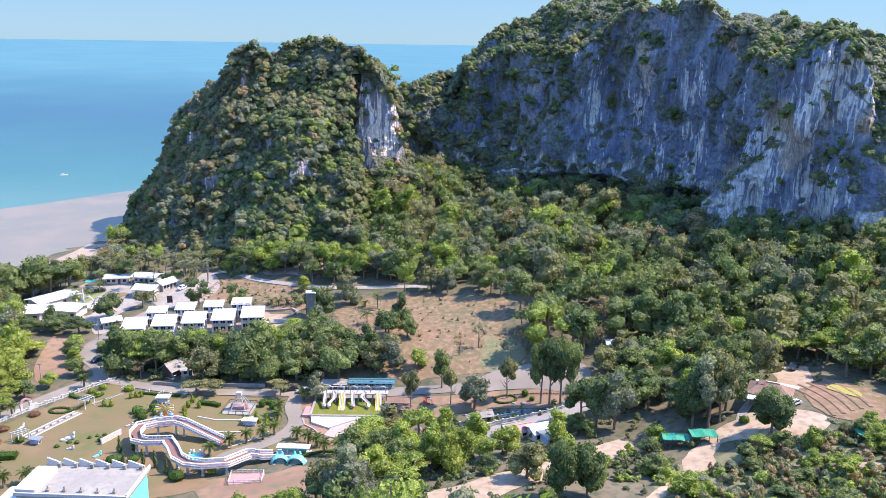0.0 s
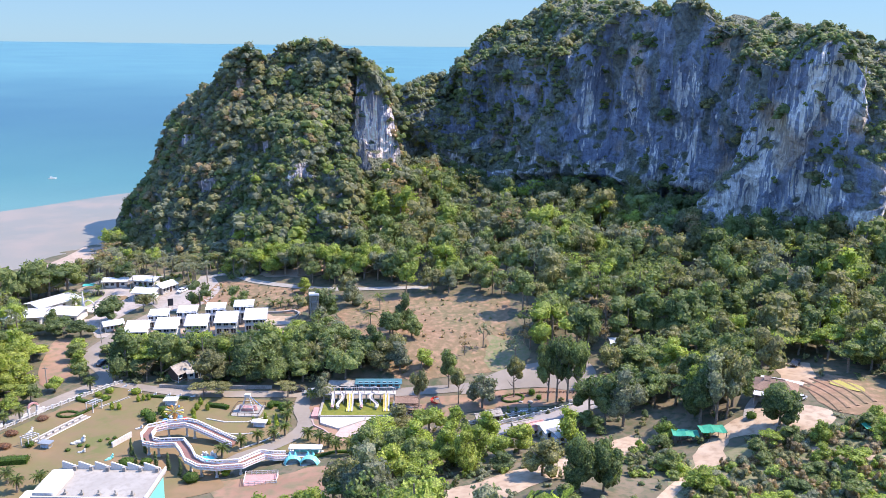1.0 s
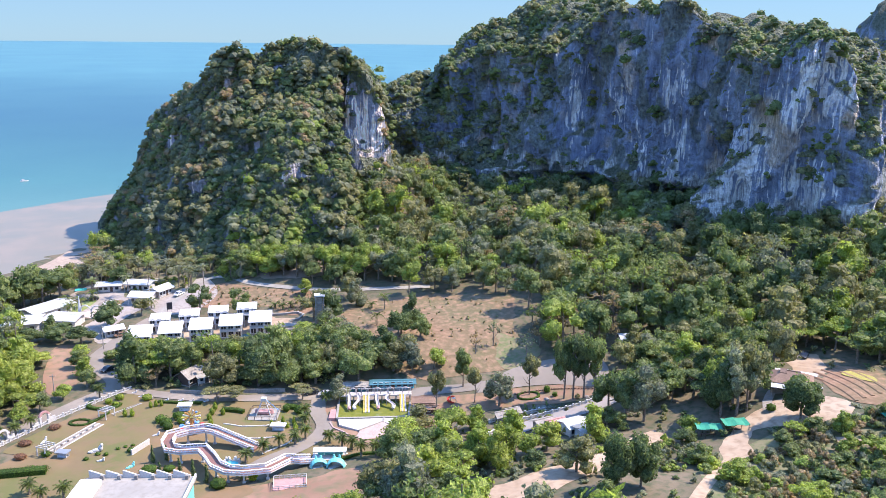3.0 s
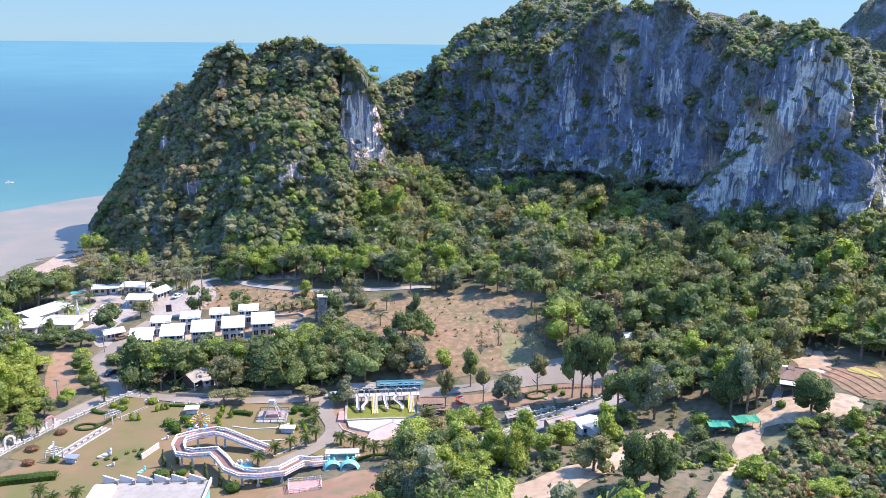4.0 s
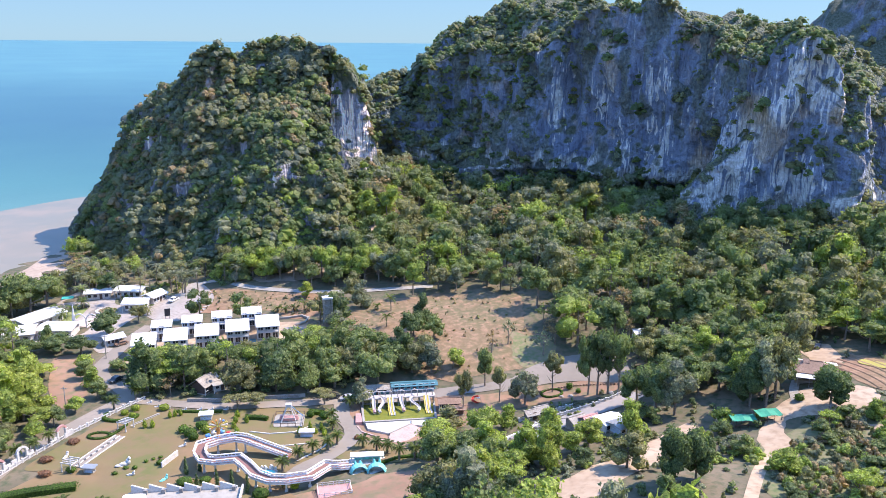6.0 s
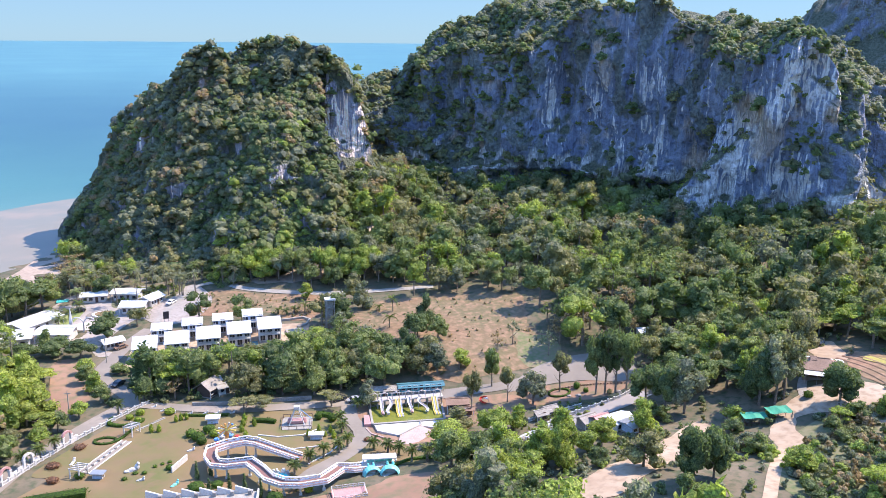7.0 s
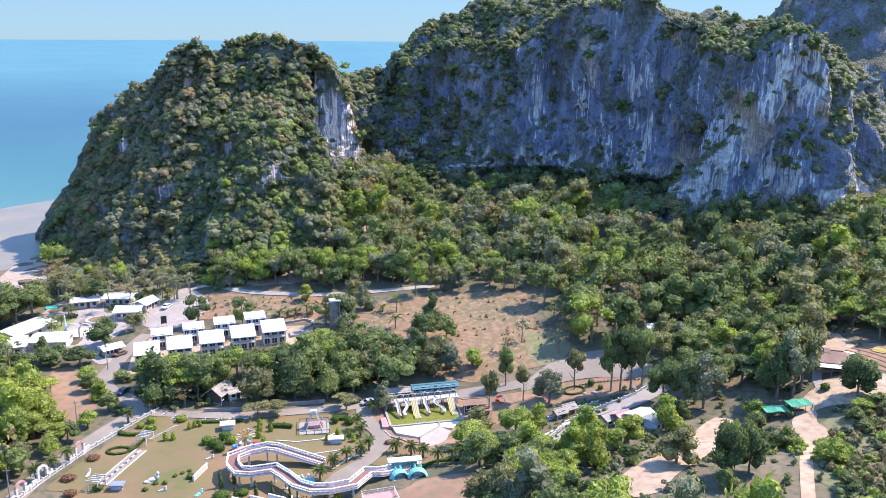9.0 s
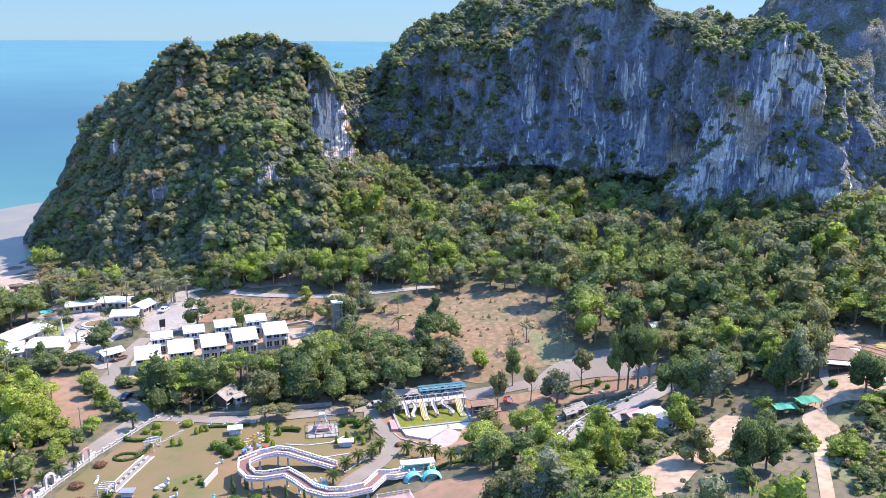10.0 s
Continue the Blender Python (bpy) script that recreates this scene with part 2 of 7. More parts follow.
# ---- mesh helpers ----
class Shape:
    """Gathers solids into one mesh."""

    def __init__(self):
        self.v, self.f = [], []

    def add(self, vs, fs, m=None):
        o = len(self.v)
        self.v += [tuple((m @ Vector(p)) if m else p) for p in vs]
        self.f += [tuple(i + o for i in f) for f in fs]
        return self

    def box(self, x, y, z, sx, sy, sz, rz=0.0, rx=0.0, ry=0.0):
        """A box with its foot's middle at x, y, z and softened upright edges."""
        a, b, c = sx / 2, sy / 2, min(sx, sy) * 0.06
        ring = [(-a + c, -b), (a - c, -b), (a, -b + c), (a, b - c), (a - c, b), (-a + c, b), (-a, b - c), (-a, -b + c)]
        return self.prism(ring, 0, sz, pose(x, y, z, rx, ry, rz))

    def prism(self, ring, z0, z1, m=None):
        n = len(ring)
        vs = [(x, y, z0) for x, y in ring] + [(x, y, z1) for x, y in ring]
        fs = [tuple(range(n))[::-1], tuple(range(n, 2 * n))] + [(i, (i + 1) % n, n + (i + 1) % n, n + i) for i in range(n)]
        return self.add(vs, fs, m)

    def cone(self, x, y, z, r0, r1, h, n=10, m=None):
        vs = [(x + r * math.cos(i * math.tau / n), y + r * math.sin(i * math.tau / n), zz) for r, zz in ((r0, z), (r1, z + h)) for i in range(n)]
        fs = [tuple(range(n))[::-1], tuple(range(n, 2 * n))] + [(i, (i + 1) % n, n + (i + 1) % n, n + i) for i in range(n)]
        return self.add(vs, fs, m)

    def tube(self, pts, radii, n=6):
        """A round bar along points."""
        pts = [Vector(p) for p in pts]
        if not hasattr(radii, "__len__"):
            radii = [radii] * len(pts)
        vs, fs = [], []
        for i, p in enumerate(pts):
            d = (pts[min(i + 1, len(pts) - 1)] - pts[max(i - 1, 0)]).normalized()
            q = d.to_track_quat("Z", "Y").to_matrix()
            vs += [p + q @ Vector((math.cos(k * math.tau / n), math.sin(k * math.tau / n), 0)) * radii[i] for k in range(n)]
        for i in range(len(pts) - 1):
            fs += [(i * n + k, i * n + (k + 1) % n, (i + 1) * n + (k + 1) % n, (i + 1) * n + k) for k in range(n)]
        fs += [tuple(range(n))[::-1], tuple(range(len(vs) - n, len(vs)))]
        return self.add(vs, fs)

    def ribbon(self, pts, profile):
        """A profile of (across, up) points swept along a path in plan, mitred and capped."""
        pts = [Vector(p) for p in pts]
        n = len(profile)
        vs, fs = [], []
        for i, p in enumerate(pts):
            a = (p - pts[i - 1]).xy.normalized() if i else (pts[1] - p).xy.normalized()
            b = (pts[i + 1] - p).xy.normalized() if i < len(pts) - 1 else a
            t = (a + b).normalized()
            side = Vector((t.y, -t.x)) / max(0.5, t.dot(a))
            vs += [(p.x + side.x * u, p.y + side.y * u, p.z + w) for u, w in profile]
        for i in range(len(pts) - 1):
            fs += [(i * n + k, i * n + (k + 1) % n, (i + 1) * n + (k + 1) % n, (i + 1) * n + k) for k in range(n)]
        fs += [tuple(range(n)), tuple(range(len(vs) - n, len(vs)))[::-1]]
        return self.add(vs, fs)

    def gable(self, x, y, z, sx, sy, h, rz=0.0, thick=0.15):
        """A ridged roof slab pair, ridge along local x."""
        ring = [(-sy / 2, 0), (0, h), (sy / 2, 0), (sy / 2, -thick), (0, h - thick), (-sy / 2, -thick)]
        vs = [(xx, yy, zz) for xx in (-sx / 2, sx / 2) for yy, zz in ring]
        fs = [(0, 1, 7, 6), (1, 2, 8, 7), (2, 3, 9, 8), (3, 4, 10, 9), (4, 5, 11, 10), (5, 0, 6, 11), (0, 5, 4, 1), (1, 4, 3, 2), (6, 7, 10, 11), (7, 8, 9, 10)]
        return self.add(vs, fs, pose(x, y, z, 0, 0, rz))

    def mesh(self, name, mats):
        me = bpy.data.meshes.new(name)
        me.from_pydata(self.v, [], self.f)
        for m in mats if isinstance(mats, (list, tuple)) else [mats]:
            me.materials.append(m)
        bm = bmesh.new()
        bm.from_mesh(me)
        bmesh.ops.recalc_face_normals(bm, faces=bm.faces)
        bm.to_mesh(me)
        bm.free()
        return me


def part(name, shape, mats, parent=None, label=""):
    me = shape if isinstance(shape, bpy.types.Mesh) else shape.mesh(name, mats)
    ob = new(name, me)
    ob.parent = parent
    return tagged(ob, label)


def thing(name, m, label, category, group="", kind=""):
    ob = new(name)
    ob.empty_display_size = 0.5
    ob.matrix_world = m
    return tagged(ob, label, category, group, kind)


def raw_mesh(name, verts, tris, mats, index=None, smooth=False):
    """A mesh straight from arrays of corners and triangles."""
    me = bpy.data.meshes.new(name)
    k = tris.shape[1]
    me.vertices.add(len(verts)), me.loops.add(tris.size), me.polygons.add(len(tris))
    me.vertices.foreach_set("co", np.ascontiguousarray(verts, dtype=np.float32).ravel())
    me.loops.foreach_set("vertex_index", np.ascontiguousarray(tris, dtype=np.int32).ravel())
    me.polygons.foreach_set("loop_start", np.arange(0, tris.size, k, dtype=np.int32))
    for m in mats:
        me.materials.append(m)
    if index is not None:
        me.polygons.foreach_set("material_index", np.ascontiguousarray(index, dtype=np.int32))
    me.polygons.foreach_set("use_smooth", np.full(len(tris), smooth))
    me.update(calc_edges=True)
    me.validate()
    return me




# ---- the lie of the land ----
SEA_Z = -1.2
CONTROL = [
    (-24, 208, 0), (-42, 216.5, .1), (-23, 217, .1), (-62, 210, .5), (-74, 192, 1.2), (-63, 184, 1), (-44, 170, 3), (-95, 200, 1), (-110, 232, 1.5),
    (-66, 264, 4.4), (-105, 262, 2.1), (-116, 302, 3.2), (-155, 321, 2.2), (-168, 378, 0.2), (-60, 300, 8), (-75, 330, 11),
    (-30, 310, 12), (-19, 231, 5), (0, 265, 10), (17, 270, 13), (12, 215, 3), (-13, 210, .8), (14, 141, 14), (-20, 156, 8),
    (51, 169, 11), (68, 183, 15), (65, 169, 15), (100, 225, 16)]
CONTROL += [
    (80, 205, 14), (95, 312, 26), (60, 385, 23), (20, 405, 23),
    (-10, 410, 29), (-35, 398, 33), (0, 100, 11), (-60, 120, 5), (60, 120, 15), (-100, 150, 2), (-150, 200, 1.5), (-150, 260, 2),
    (-200, 320, -1.5), (150, 200, 20), (200, 260, 27), (140, 275, 28), (0, 0, 9), (-150, 0, 3), (200, 60, 22), (40, 320, 17),
    (-190, 440, -4), (-230, 480, -4), (-195, 505, -4), (-115, 350, 6), (-150, 400, 2), (-210, 420, -3), (-260, 300, -3), (0, 350, 18)]
CP = np.array(CONTROL, float)


def kernel(d):
    return np.sqrt(d * d + 22.0 ** 2)


COEF = np.linalg.solve(kernel(np.hypot(CP[:, None, 0] - CP[None, :, 0], CP[:, None, 1] - CP[None, :, 1])) - 0.6 * np.eye(len(CP)), CP[:, 2] - 8.0)


def ease(a, b, x):
    t = np.clip((np.asarray(x, float) - a) / (b - a), 0, 1)
    return t * t * (3 - 2 * t)


def heights(x, y):
    """The ground's height at arrays of places."""
    x, y = np.asarray(x, float), np.asarray(y, float)
    h = 8.0 + kernel(np.hypot(x[..., None] - CP[:, 0], y[..., None] - CP[:, 1])) @ COEF
    h = np.clip(h, -5, 34)
    wet = ease(470, 540, y) * (1 - ease(120, 300, x))
    wet = np.maximum(np.maximum(wet, 1 - ease(-290, -230, x)), ease(820, 950, y))
    h = h * (1 - wet) - 5 * wet
    far = np.maximum(ease(250, 420, x) * (1 - ease(820, 950, y)), ease(0, 300, -y)) * (1 - ease(-60, -290, x))
    return h * (1 - far) + 18 * far


def ground_z(x, y):
    return float(heights(np.array([x]), np.array([y]))[0])


gx = np.concatenate([[-4800, -2400, -1000, -500, -330], np.arange(-270, 271, 3.0), [300, 340, 400, 520, 900, 2400, 4800]])
gy = np.concatenate([[-4800, -2000, -700, -200, -80], np.arange(-30, 555, 3.0), [600, 700, 900, 1500, 2600, 4800]])
GX, GY = np.meshgrid(gx, gy)
GZ = heights(GX, GY)
GZ = GZ + 0.25 * np.sin(GX * 0.31 + 1.7 * np.sin(GY * 0.17)) * np.sin(GY * 0.27) * (np.abs(GX) > 130)
nx = len(gx)
ii, jj = np.meshgrid(np.arange(nx - 1), np.arange(len(gy) - 1))
a = (jj * nx + ii).ravel()
ground = new("ground", raw_mesh("ground", np.stack([GX, GY, GZ], -1).reshape(-1, 3), np.stack([a, a + 1, a + nx + 1, a + nx], -1), [SOIL], smooth=True))
tagged(ground, "brown forest floor with dry grass and leaf litter", "ground", kind="structure")

# the sea, lifted a little far out as the eye sees it at the horizon
sr = np.array([0, 60, 120, 200, 300, 420, 600, 900, 1400, 2000, 2800, 3600, 4300, 4900.0])
sz = SEA_Z + 75 * (sr / 4900) ** 1.6 * (sr > 800)
n_a = 96
ang = np.linspace(0, math.tau, n_a, endpoint=False)
sv = np.stack([-150 + sr[:, None] * np.cos(ang), 380 + sr[:, None] * np.sin(ang) * 0.92, np.repeat(sz[:, None], n_a, 1)], -1).reshape(-1, 3)
fi, fj = np.meshgrid(np.arange(n_a), np.arange(len(sr) - 1))
fi, fj = fi.ravel(), fj.ravel()
sf = np.stack([fj * n_a + fi, fj * n_a + (fi + 1) % n_a, (fj + 1) * n_a + (fi + 1) % n_a, (fj + 1) * n_a + fi], -1)
east = (np.cos(ang)[fi] > 0.35) & (np.sin(ang)[fi] < 0.75) | (np.sin(ang)[fi] < -0.5)
sf = sf[~(east & (fj > 2))]
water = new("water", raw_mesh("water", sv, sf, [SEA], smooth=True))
tagged(water, "calm blue-green sea with horizon haze painted into its far water", "sea", kind="structure")


# ---- sheets laid on the ground ----
from mathutils.geometry import delaunay_2d_cdt


def inside(px, py, ring):
    """Which of the places lie in a ring of (x, y)."""
    px, py = np.asarray(px, float), np.asarray(py, float)
    res = np.zeros(px.shape, bool)
    for (x0, y0), (x1, y1) in zip(ring, ring[1:] + ring[:1]):
        if y0 != y1:
            res ^= ((y0 > py) != (y1 > py)) & (px < (x1 - x0) * (py - y0) / (y1 - y0) + x0)
    return res


def smooth_ring(ring, n=5):
    """Rounds a closed ring with a spline."""
    out, k = [], len(ring)
    for i in range(k):
        p = [np.array(ring[(i + d) % k], float) for d in (-1, 0, 1, 2)]
        for t in np.linspace(0, 1, n, endpoint=False):
            out.append(tuple(0.5 * (2 * p[1] + (p[2] - p[0]) * t + (2 * p[0] - 5 * p[1] + 4 * p[2] - p[3]) * t * t + (3 * p[1] - p[0] - 3 * p[2] + p[3]) * t ** 3)))
    return out


CLEAR = []  # rings where no tree of the woods grows


def sheet(name, ring, mat, lift, label, category, step=3.0, rounded=True, clear=True, kind="structure", ragged=0.0, level=None):
    if rounded:
        ring = smooth_ring(ring)
    if ragged:
        ring = [(x + ragged * noise.noise((x * .23, y * .23, 1)), y + ragged * noise.noise((x * .23, y * .23, 7))) for x, y in ring]
    if clear:
        CLEAR.append(ring)
    xs, ys = [p[0] for p in ring], [p[1] for p in ring]
    qx, qy = np.meshgrid(np.arange(min(xs) + 1, max(xs), step), np.arange(min(ys) + 1, max(ys), step))
    keep = inside(qx, qy, ring)
    pts = [Vector(p) for p in ring] + [Vector((x, y)) for x, y in zip(qx[keep], qy[keep])]
    k = len(ring)
    vs, _, fs, _, _, _ = delaunay_2d_cdt(pts, [(i, (i + 1) % k) for i in range(k)], [list(range(k))], 1, 1e-4)
    zs = heights(np.array([v.x for v in vs]), np.array([v.y for v in vs])) + lift
    if level is not None:
        zs = np.full(len(vs), level)
    me = bpy.data.meshes.new(name)
    me.from_pydata([(v.x, v.y, z) for v, z in zip(vs, zs)], [], fs)
    bm = bmesh.new()
    bm.from_mesh(me)
    for f in bm.faces:
        if f.normal.z < 0:
            f.normal_flip()
    bm.to_mesh(me), bm.free()
    me.materials.append(mat)
    return tagged(new(name, me), label, category, kind=kind)


def strip(name, path, width, mat, lift, label, category, clear=True, kind="structure", step=2.5):
    """A road or path of a width along points in plan."""
    pts = []
    for (x0, y0), (x1, y1) in zip(path, path[1:]):
        pts += [(x0, y0)]
    pts.append(path[-1])
    P = [np.array(p, float) for p in pts]
    fine = []
    for i in range(len(P) - 1):
        p = [P[max(i - 1, 0)], P[i], P[i + 1], P[min(i + 2, len(P) - 1)]]
        m = max(2, int(np.hypot(*(P[i + 1] - P[i])) / step))
        for t in np.linspace(0, 1, m, endpoint=False):
            fine.append(0.5 * (2 * p[1] + (p[2] - p[0]) * t + (2 * p[0] - 5 * p[1] + 4 * p[2] - p[3]) * t * t + (3 * p[1] - p[0] - 3 * p[2] + p[3]) * t ** 3))
    fine.append(P[-1])
    left, right = [], []
    for i, p in enumerate(fine):
        d = fine[min(i + 1, len(fine) - 1)] - fine[max(i - 1, 0)]
        s = np.array([-d[1], d[0]]) / max(1e-6, np.hypot(*d)) * width / 2
        left.append(tuple(p + s)), right.append(tuple(p - s))
    return sheet(name, left + right[::-1], mat, lift, label, category, step, False, clear, kind), fine


sheet("lawn", [(-118, 188), (-122, 192), (-112, 210), (-101, 224), (-92, 219), (-60, 216.5), (-52, 216), (-50.5, 205), (-50, 196), (-56, 188), (-63, 180), (-62, 172), (-60, 165), (-75, 160), (-107, 160), (-124, 175)], LAWN, 0.1, "dry mown lawn, brown and green in patches", "lawn")
sheet("grass_strip", [(-46, 196), (-38, 192), (-32, 186), (-34, 180), (-46, 184), (-51, 188)], LAWN, 0.11, "dry grass bank beside the park road", "lawn")
sheet("pool_ground", [(-49, 222), (-47, 203), (-42, 196), (-30, 188), (-20, 198), (-6, 205), (8, 207), (20, 205), (28, 208), (30, 214), (10, 217), (-6, 216), (-18, 218), (-30, 223)], RED_EARTH, 0.08, "trodden reddish earth round the water park", "ground")
sheet("dry_field", [(-37, 283), (-11, 283), (12, 275), (15, 263), (12, 251), (17, 240), (15, 230), (4, 226.5), (-10, 225), (-22, 226), (-33, 238), (-41, 252), (-43, 268)], DRY_FIELD, 0.1, "reddish-brown cleared field with stubble", "field", ragged=3)
sheet("upper_field", [(-92, 315), (-75, 306), (-52, 296), (-48, 286), (-57, 277), (-66, 280), (-70, 287), (-94, 292), (-96, 298)], DRY_FIELD, 0.1, "brown cleared plot behind the cottages", "field", ragged=1.5)
sheet("orchard_strip", [(-134, 260), (-126, 260), (-123, 246), (-118, 230), (-122, 223), (-129, 236)], RED_EARTH, 0.1, "bare brown strip in the orchard", "field", ragged=1)
sheet("dirt_yard", [(42, 156), (45, 165), (50, 171), (55, 176), (60, 178), (66, 180), (74, 178), (79, 172), (74, 165), (66, 164), (60, 168), (54, 169), (51, 164), (47, 155)], DIRT, 0.1, "pale bare-earth yard", "yard", ragged=1)
sheet("back_yard", [(77, 193), (79, 200), (83, 209), (90, 208), (88, 200), (83, 192)], DIRT, 0.1, "pale earth behind the pavilion", "yard", ragged=1)
sheet("terraced_plot", [(79, 174), (80, 186), (84, 192), (90, 197), (97, 190), (97, 176), (88, 168)], DRY_FIELD, 0.12, "terraced plot of dry turned earth", "field", ragged=1)
sheet("yellow_crop", [(87, 190), (90, 192.5), (93, 187), (92, 183), (90, 184)], mottled("yellow_crop", (0.32, 0.27, 0.06), (0.4, 0.33, 0.08), (0.26, 0.25, 0.07), 0.2, 2, 0.9, 0.2), 0.3, "small plot of yellow flowering crop", "crop", clear=False)
sheet("dirt_clearing", [(34, 179), (36, 174), (29, 166), (22, 159), (10, 151), (0, 143.5), (-7, 144), (-14, 148), (-15, 151), (-4, 153), (1, 157), (14, 164), (26, 174)], DIRT, 0.12, "orange-brown bare earth clearing", "clearing", ragged=1.2)
sheet("grass_patch", [(8, 247), (14, 243), (18, 236), (13, 228), (6, 227), (4, 234), (6, 240)], mottled("rough_grass", (0.12, 0.145, 0.055), (0.18, 0.17, 0.08), (0.24, 0.17, 0.11), 0.2, 0.8, 0.95, 0.1), 0.14, "rough green grass beside the field", "grass", ragged=2)
sheet("hut_ground", [(-60, 161), (-61, 169), (-48, 171), (-40, 175), (-30, 172), (-34, 162), (-48, 157)], RED_EARTH, 0.06, "trodden reddish ground before the shell huts", "ground", ragged=1.5, clear=False)
strip("yard_track", [(47, 162), (42, 155), (35, 147), (27, 136), (20, 126)], 2.6, DIRT, 0.14, "rutted dirt track", "track")
strip("yard_path", [(66.8, 186), (63, 181), (60.5, 175)], 2.2, CONCRETE, 0.16, "pale concrete footpath", "path")
strip("right_path", [(66, 158), (72, 154), (80, 150), (90, 152)], 2.4, DIRT, 0.14, "narrow dirt path", "path")
strip("road", [(-130, 180), (-125.5, 195), (-119.4, 207.5), (-113, 218.5), (-107, 228.5), (-110.6, 236.2), (-115.8, 242.3), (-118.8, 251), (-117, 262), (-114, 275), (-110, 285)], 4.6, ASPHALT, 0.14, "narrow worn asphalt road", "road")
strip("park_road", [(-107, 227.5), (-97, 224), (-80, 219.5), (-62, 219.5), (-48, 220), (-30, 219.6), (-20, 219.6), (-6, 219.4), (4, 221)], 3.8, ASPHALT, 0.17, "worn asphalt road through the park", "road")
strip("loop_road", [(-47.8, 220), (-48.3, 211.7), (-46, 204), (-46.8, 197), (-52.4, 188.5), (-58.5, 182.5), (-62, 177)], 4.4, ASPHALT, 0.2, "grey park drive curving past palms", "road")
sheet("parking", [(-4, 216.5), (2, 223), (10, 228), (22, 230), (34, 226), (33, 212), (26, 212.5), (20, 216), (12, 217.5), (3, 217)], ASPHALT, 0.18, "grey asphalt car park", "car park")
strip("balustrade_road", [(-9, 179), (-2, 185.5), (5, 191.5), (13, 196), (23, 199.2), (31, 202.5)], 5.6, mottled("grey_concrete_lane", (0.24, 0.22, 0.21), (0.31, 0.28, 0.26), (0.28, 0.25, 0.23), 0.1, 0.8, 0.9, 0.01), 0.17, "grey concrete lane", "road")
strip("canal", [(-2, 199), (5, 202), (12, 204), (20, 203.6), (28, 206)], 2.6, mottled("still_water", (0.05, 0.06, 0.05), (0.07, 0.08, 0.06), (0.04, 0.05, 0.04), 0.3, 2, 0.12, 0.01), 0.12, "narrow channel of dark still water", "channel")
sheet("resort_court", [(-157, 281), (-153, 300), (-149, 314), (-143, 330), (-122, 332), (-104, 324), (-98, 323), (-91, 305), (-97, 289), (-108, 289), (-115, 296), (-120, 286), (-123, 270), (-117, 266), (-122, 263), (-128, 272), (-140, 274)], PAVING, 0.1, "pale paved court of the beach resort", "court")
sheet("resort_garden", [(-127, 312), (-125, 329), (-104, 328), (-106, 314), (-113, 315), (-120, 310)], mottled("garden_ground", (0.1, 0.12, 0.045), (0.2, 0.16, 0.1), (0.13, 0.13, 0.06), 0.15, 0.9, 0.95, 0.1), 0.13, "planted garden ground between the resort drives", "garden", ragged=1.5, clear=False)
sheet("resort_lawn", [(-146, 296), (-141, 311), (-136, 311), (-137, 297), (-141, 291)], mottled("green_lawn", (0.13, 0.2, 0.05), (0.2, 0.24, 0.08), (0.25, 0.24, 0.1), 0.2, 1.5, 0.95, 0.05), 0.14, "small green lawn", "lawn", clear=False)
strip("north_road", [(-109, 288), (-104.6, 305.9), (-99, 320.5), (-90, 321.5), (-80, 312), (-68, 305), (-52, 298), (-41, 295), (-27, 293), (-12, 291)], 2.8, CONCRETE, 0.2, "pale concrete road", "road")
sheet("sandy_clearing", [(-90, 330), (-76, 326), (-62, 322), (-50, 318), (-46, 312), (-60, 311), (-78, 316), (-92, 322)], SAND, 0.1, "pale sandy clearing under trees", "clearing", ragged=2)
sheet("quarry_clearing", [(-34, 347), (-28, 352), (-20, 350), (-22, 344), (-30, 341)], DIRT, 0.5, "pale bare earth cutting on the slope", "clearing", ragged=1)
sheet("cottage_plot", [(-113, 252.5), (-113, 266), (-109, 281), (-70, 281), (-66, 276), (-57, 274), (-58, 262), (-70, 258), (-88, 254.5)], DIRT, 0.06, "bare earth round the cottages", "plot", rounded=False)
sheet("beach", [(-173, 420), (-166, 402), (-160, 380), (-152, 350), (-158, 322), (-172, 314), (-186, 318), (-183, 350), (-178, 385), (-178, 410)], SAND, 0.1, "pale brown sand beach", "beach", ragged=2)
sheet("tidal_flat", [(-174, 428), (-170, 385), (-172, 340), (-185, 300), (-230, 270), (-320, 270), (-400, 340), (-330, 430), (-262, 482), (-213, 542), (-185, 562), (-165, 540)], TIDAL, 0.0, "shallow silty water over sand", "shallows", clear=False, level=SEA_Z + 0.05)
sheet("scrub_slope", [(33, 128), (34, 150), (40, 160), (50, 163), (60, 166), (72, 163), (84, 166), (98, 160), (100, 128), (70, 118)], mottled("dry_scrub_grass", (0.13, 0.135, 0.06), (0.19, 0.165, 0.095), (0.09, 0.12, 0.045), 0.12, 0.8, 0.95, 0.1), 0.07, "slope of dry grass and low scrub", "slope", clear=False)


# ---- limestone hills ----
def spline_loop(S, spacing):
    """Refines closed stations; spacing gives each stretch's step in metres."""
    n, out = len(S), []
    for i in range(n):
        p = [S[(i + d) % n] for d in (-1, 0, 1, 2)]
        m = max(2, int(np.hypot(*(p[2][:2] - p[1][:2])) / spacing[i]))
        for t in np.linspace(0, 1, m, endpoint=False):
            out.append(0.5 * (2 * p[1] + (p[2] - p[0]) * t + (2 * p[0] - 5 * p[1] + 4 * p[2] - p[3]) * t * t + (3 * p[1] - p[0] - 3 * p[2] + p[3]) * t ** 3))
    return np.array(out)


def fbm(p, octaves):
    return noise.fractal(p, 1.0, 2.0, octaves, noise_basis="PERLIN_ORIGINAL")


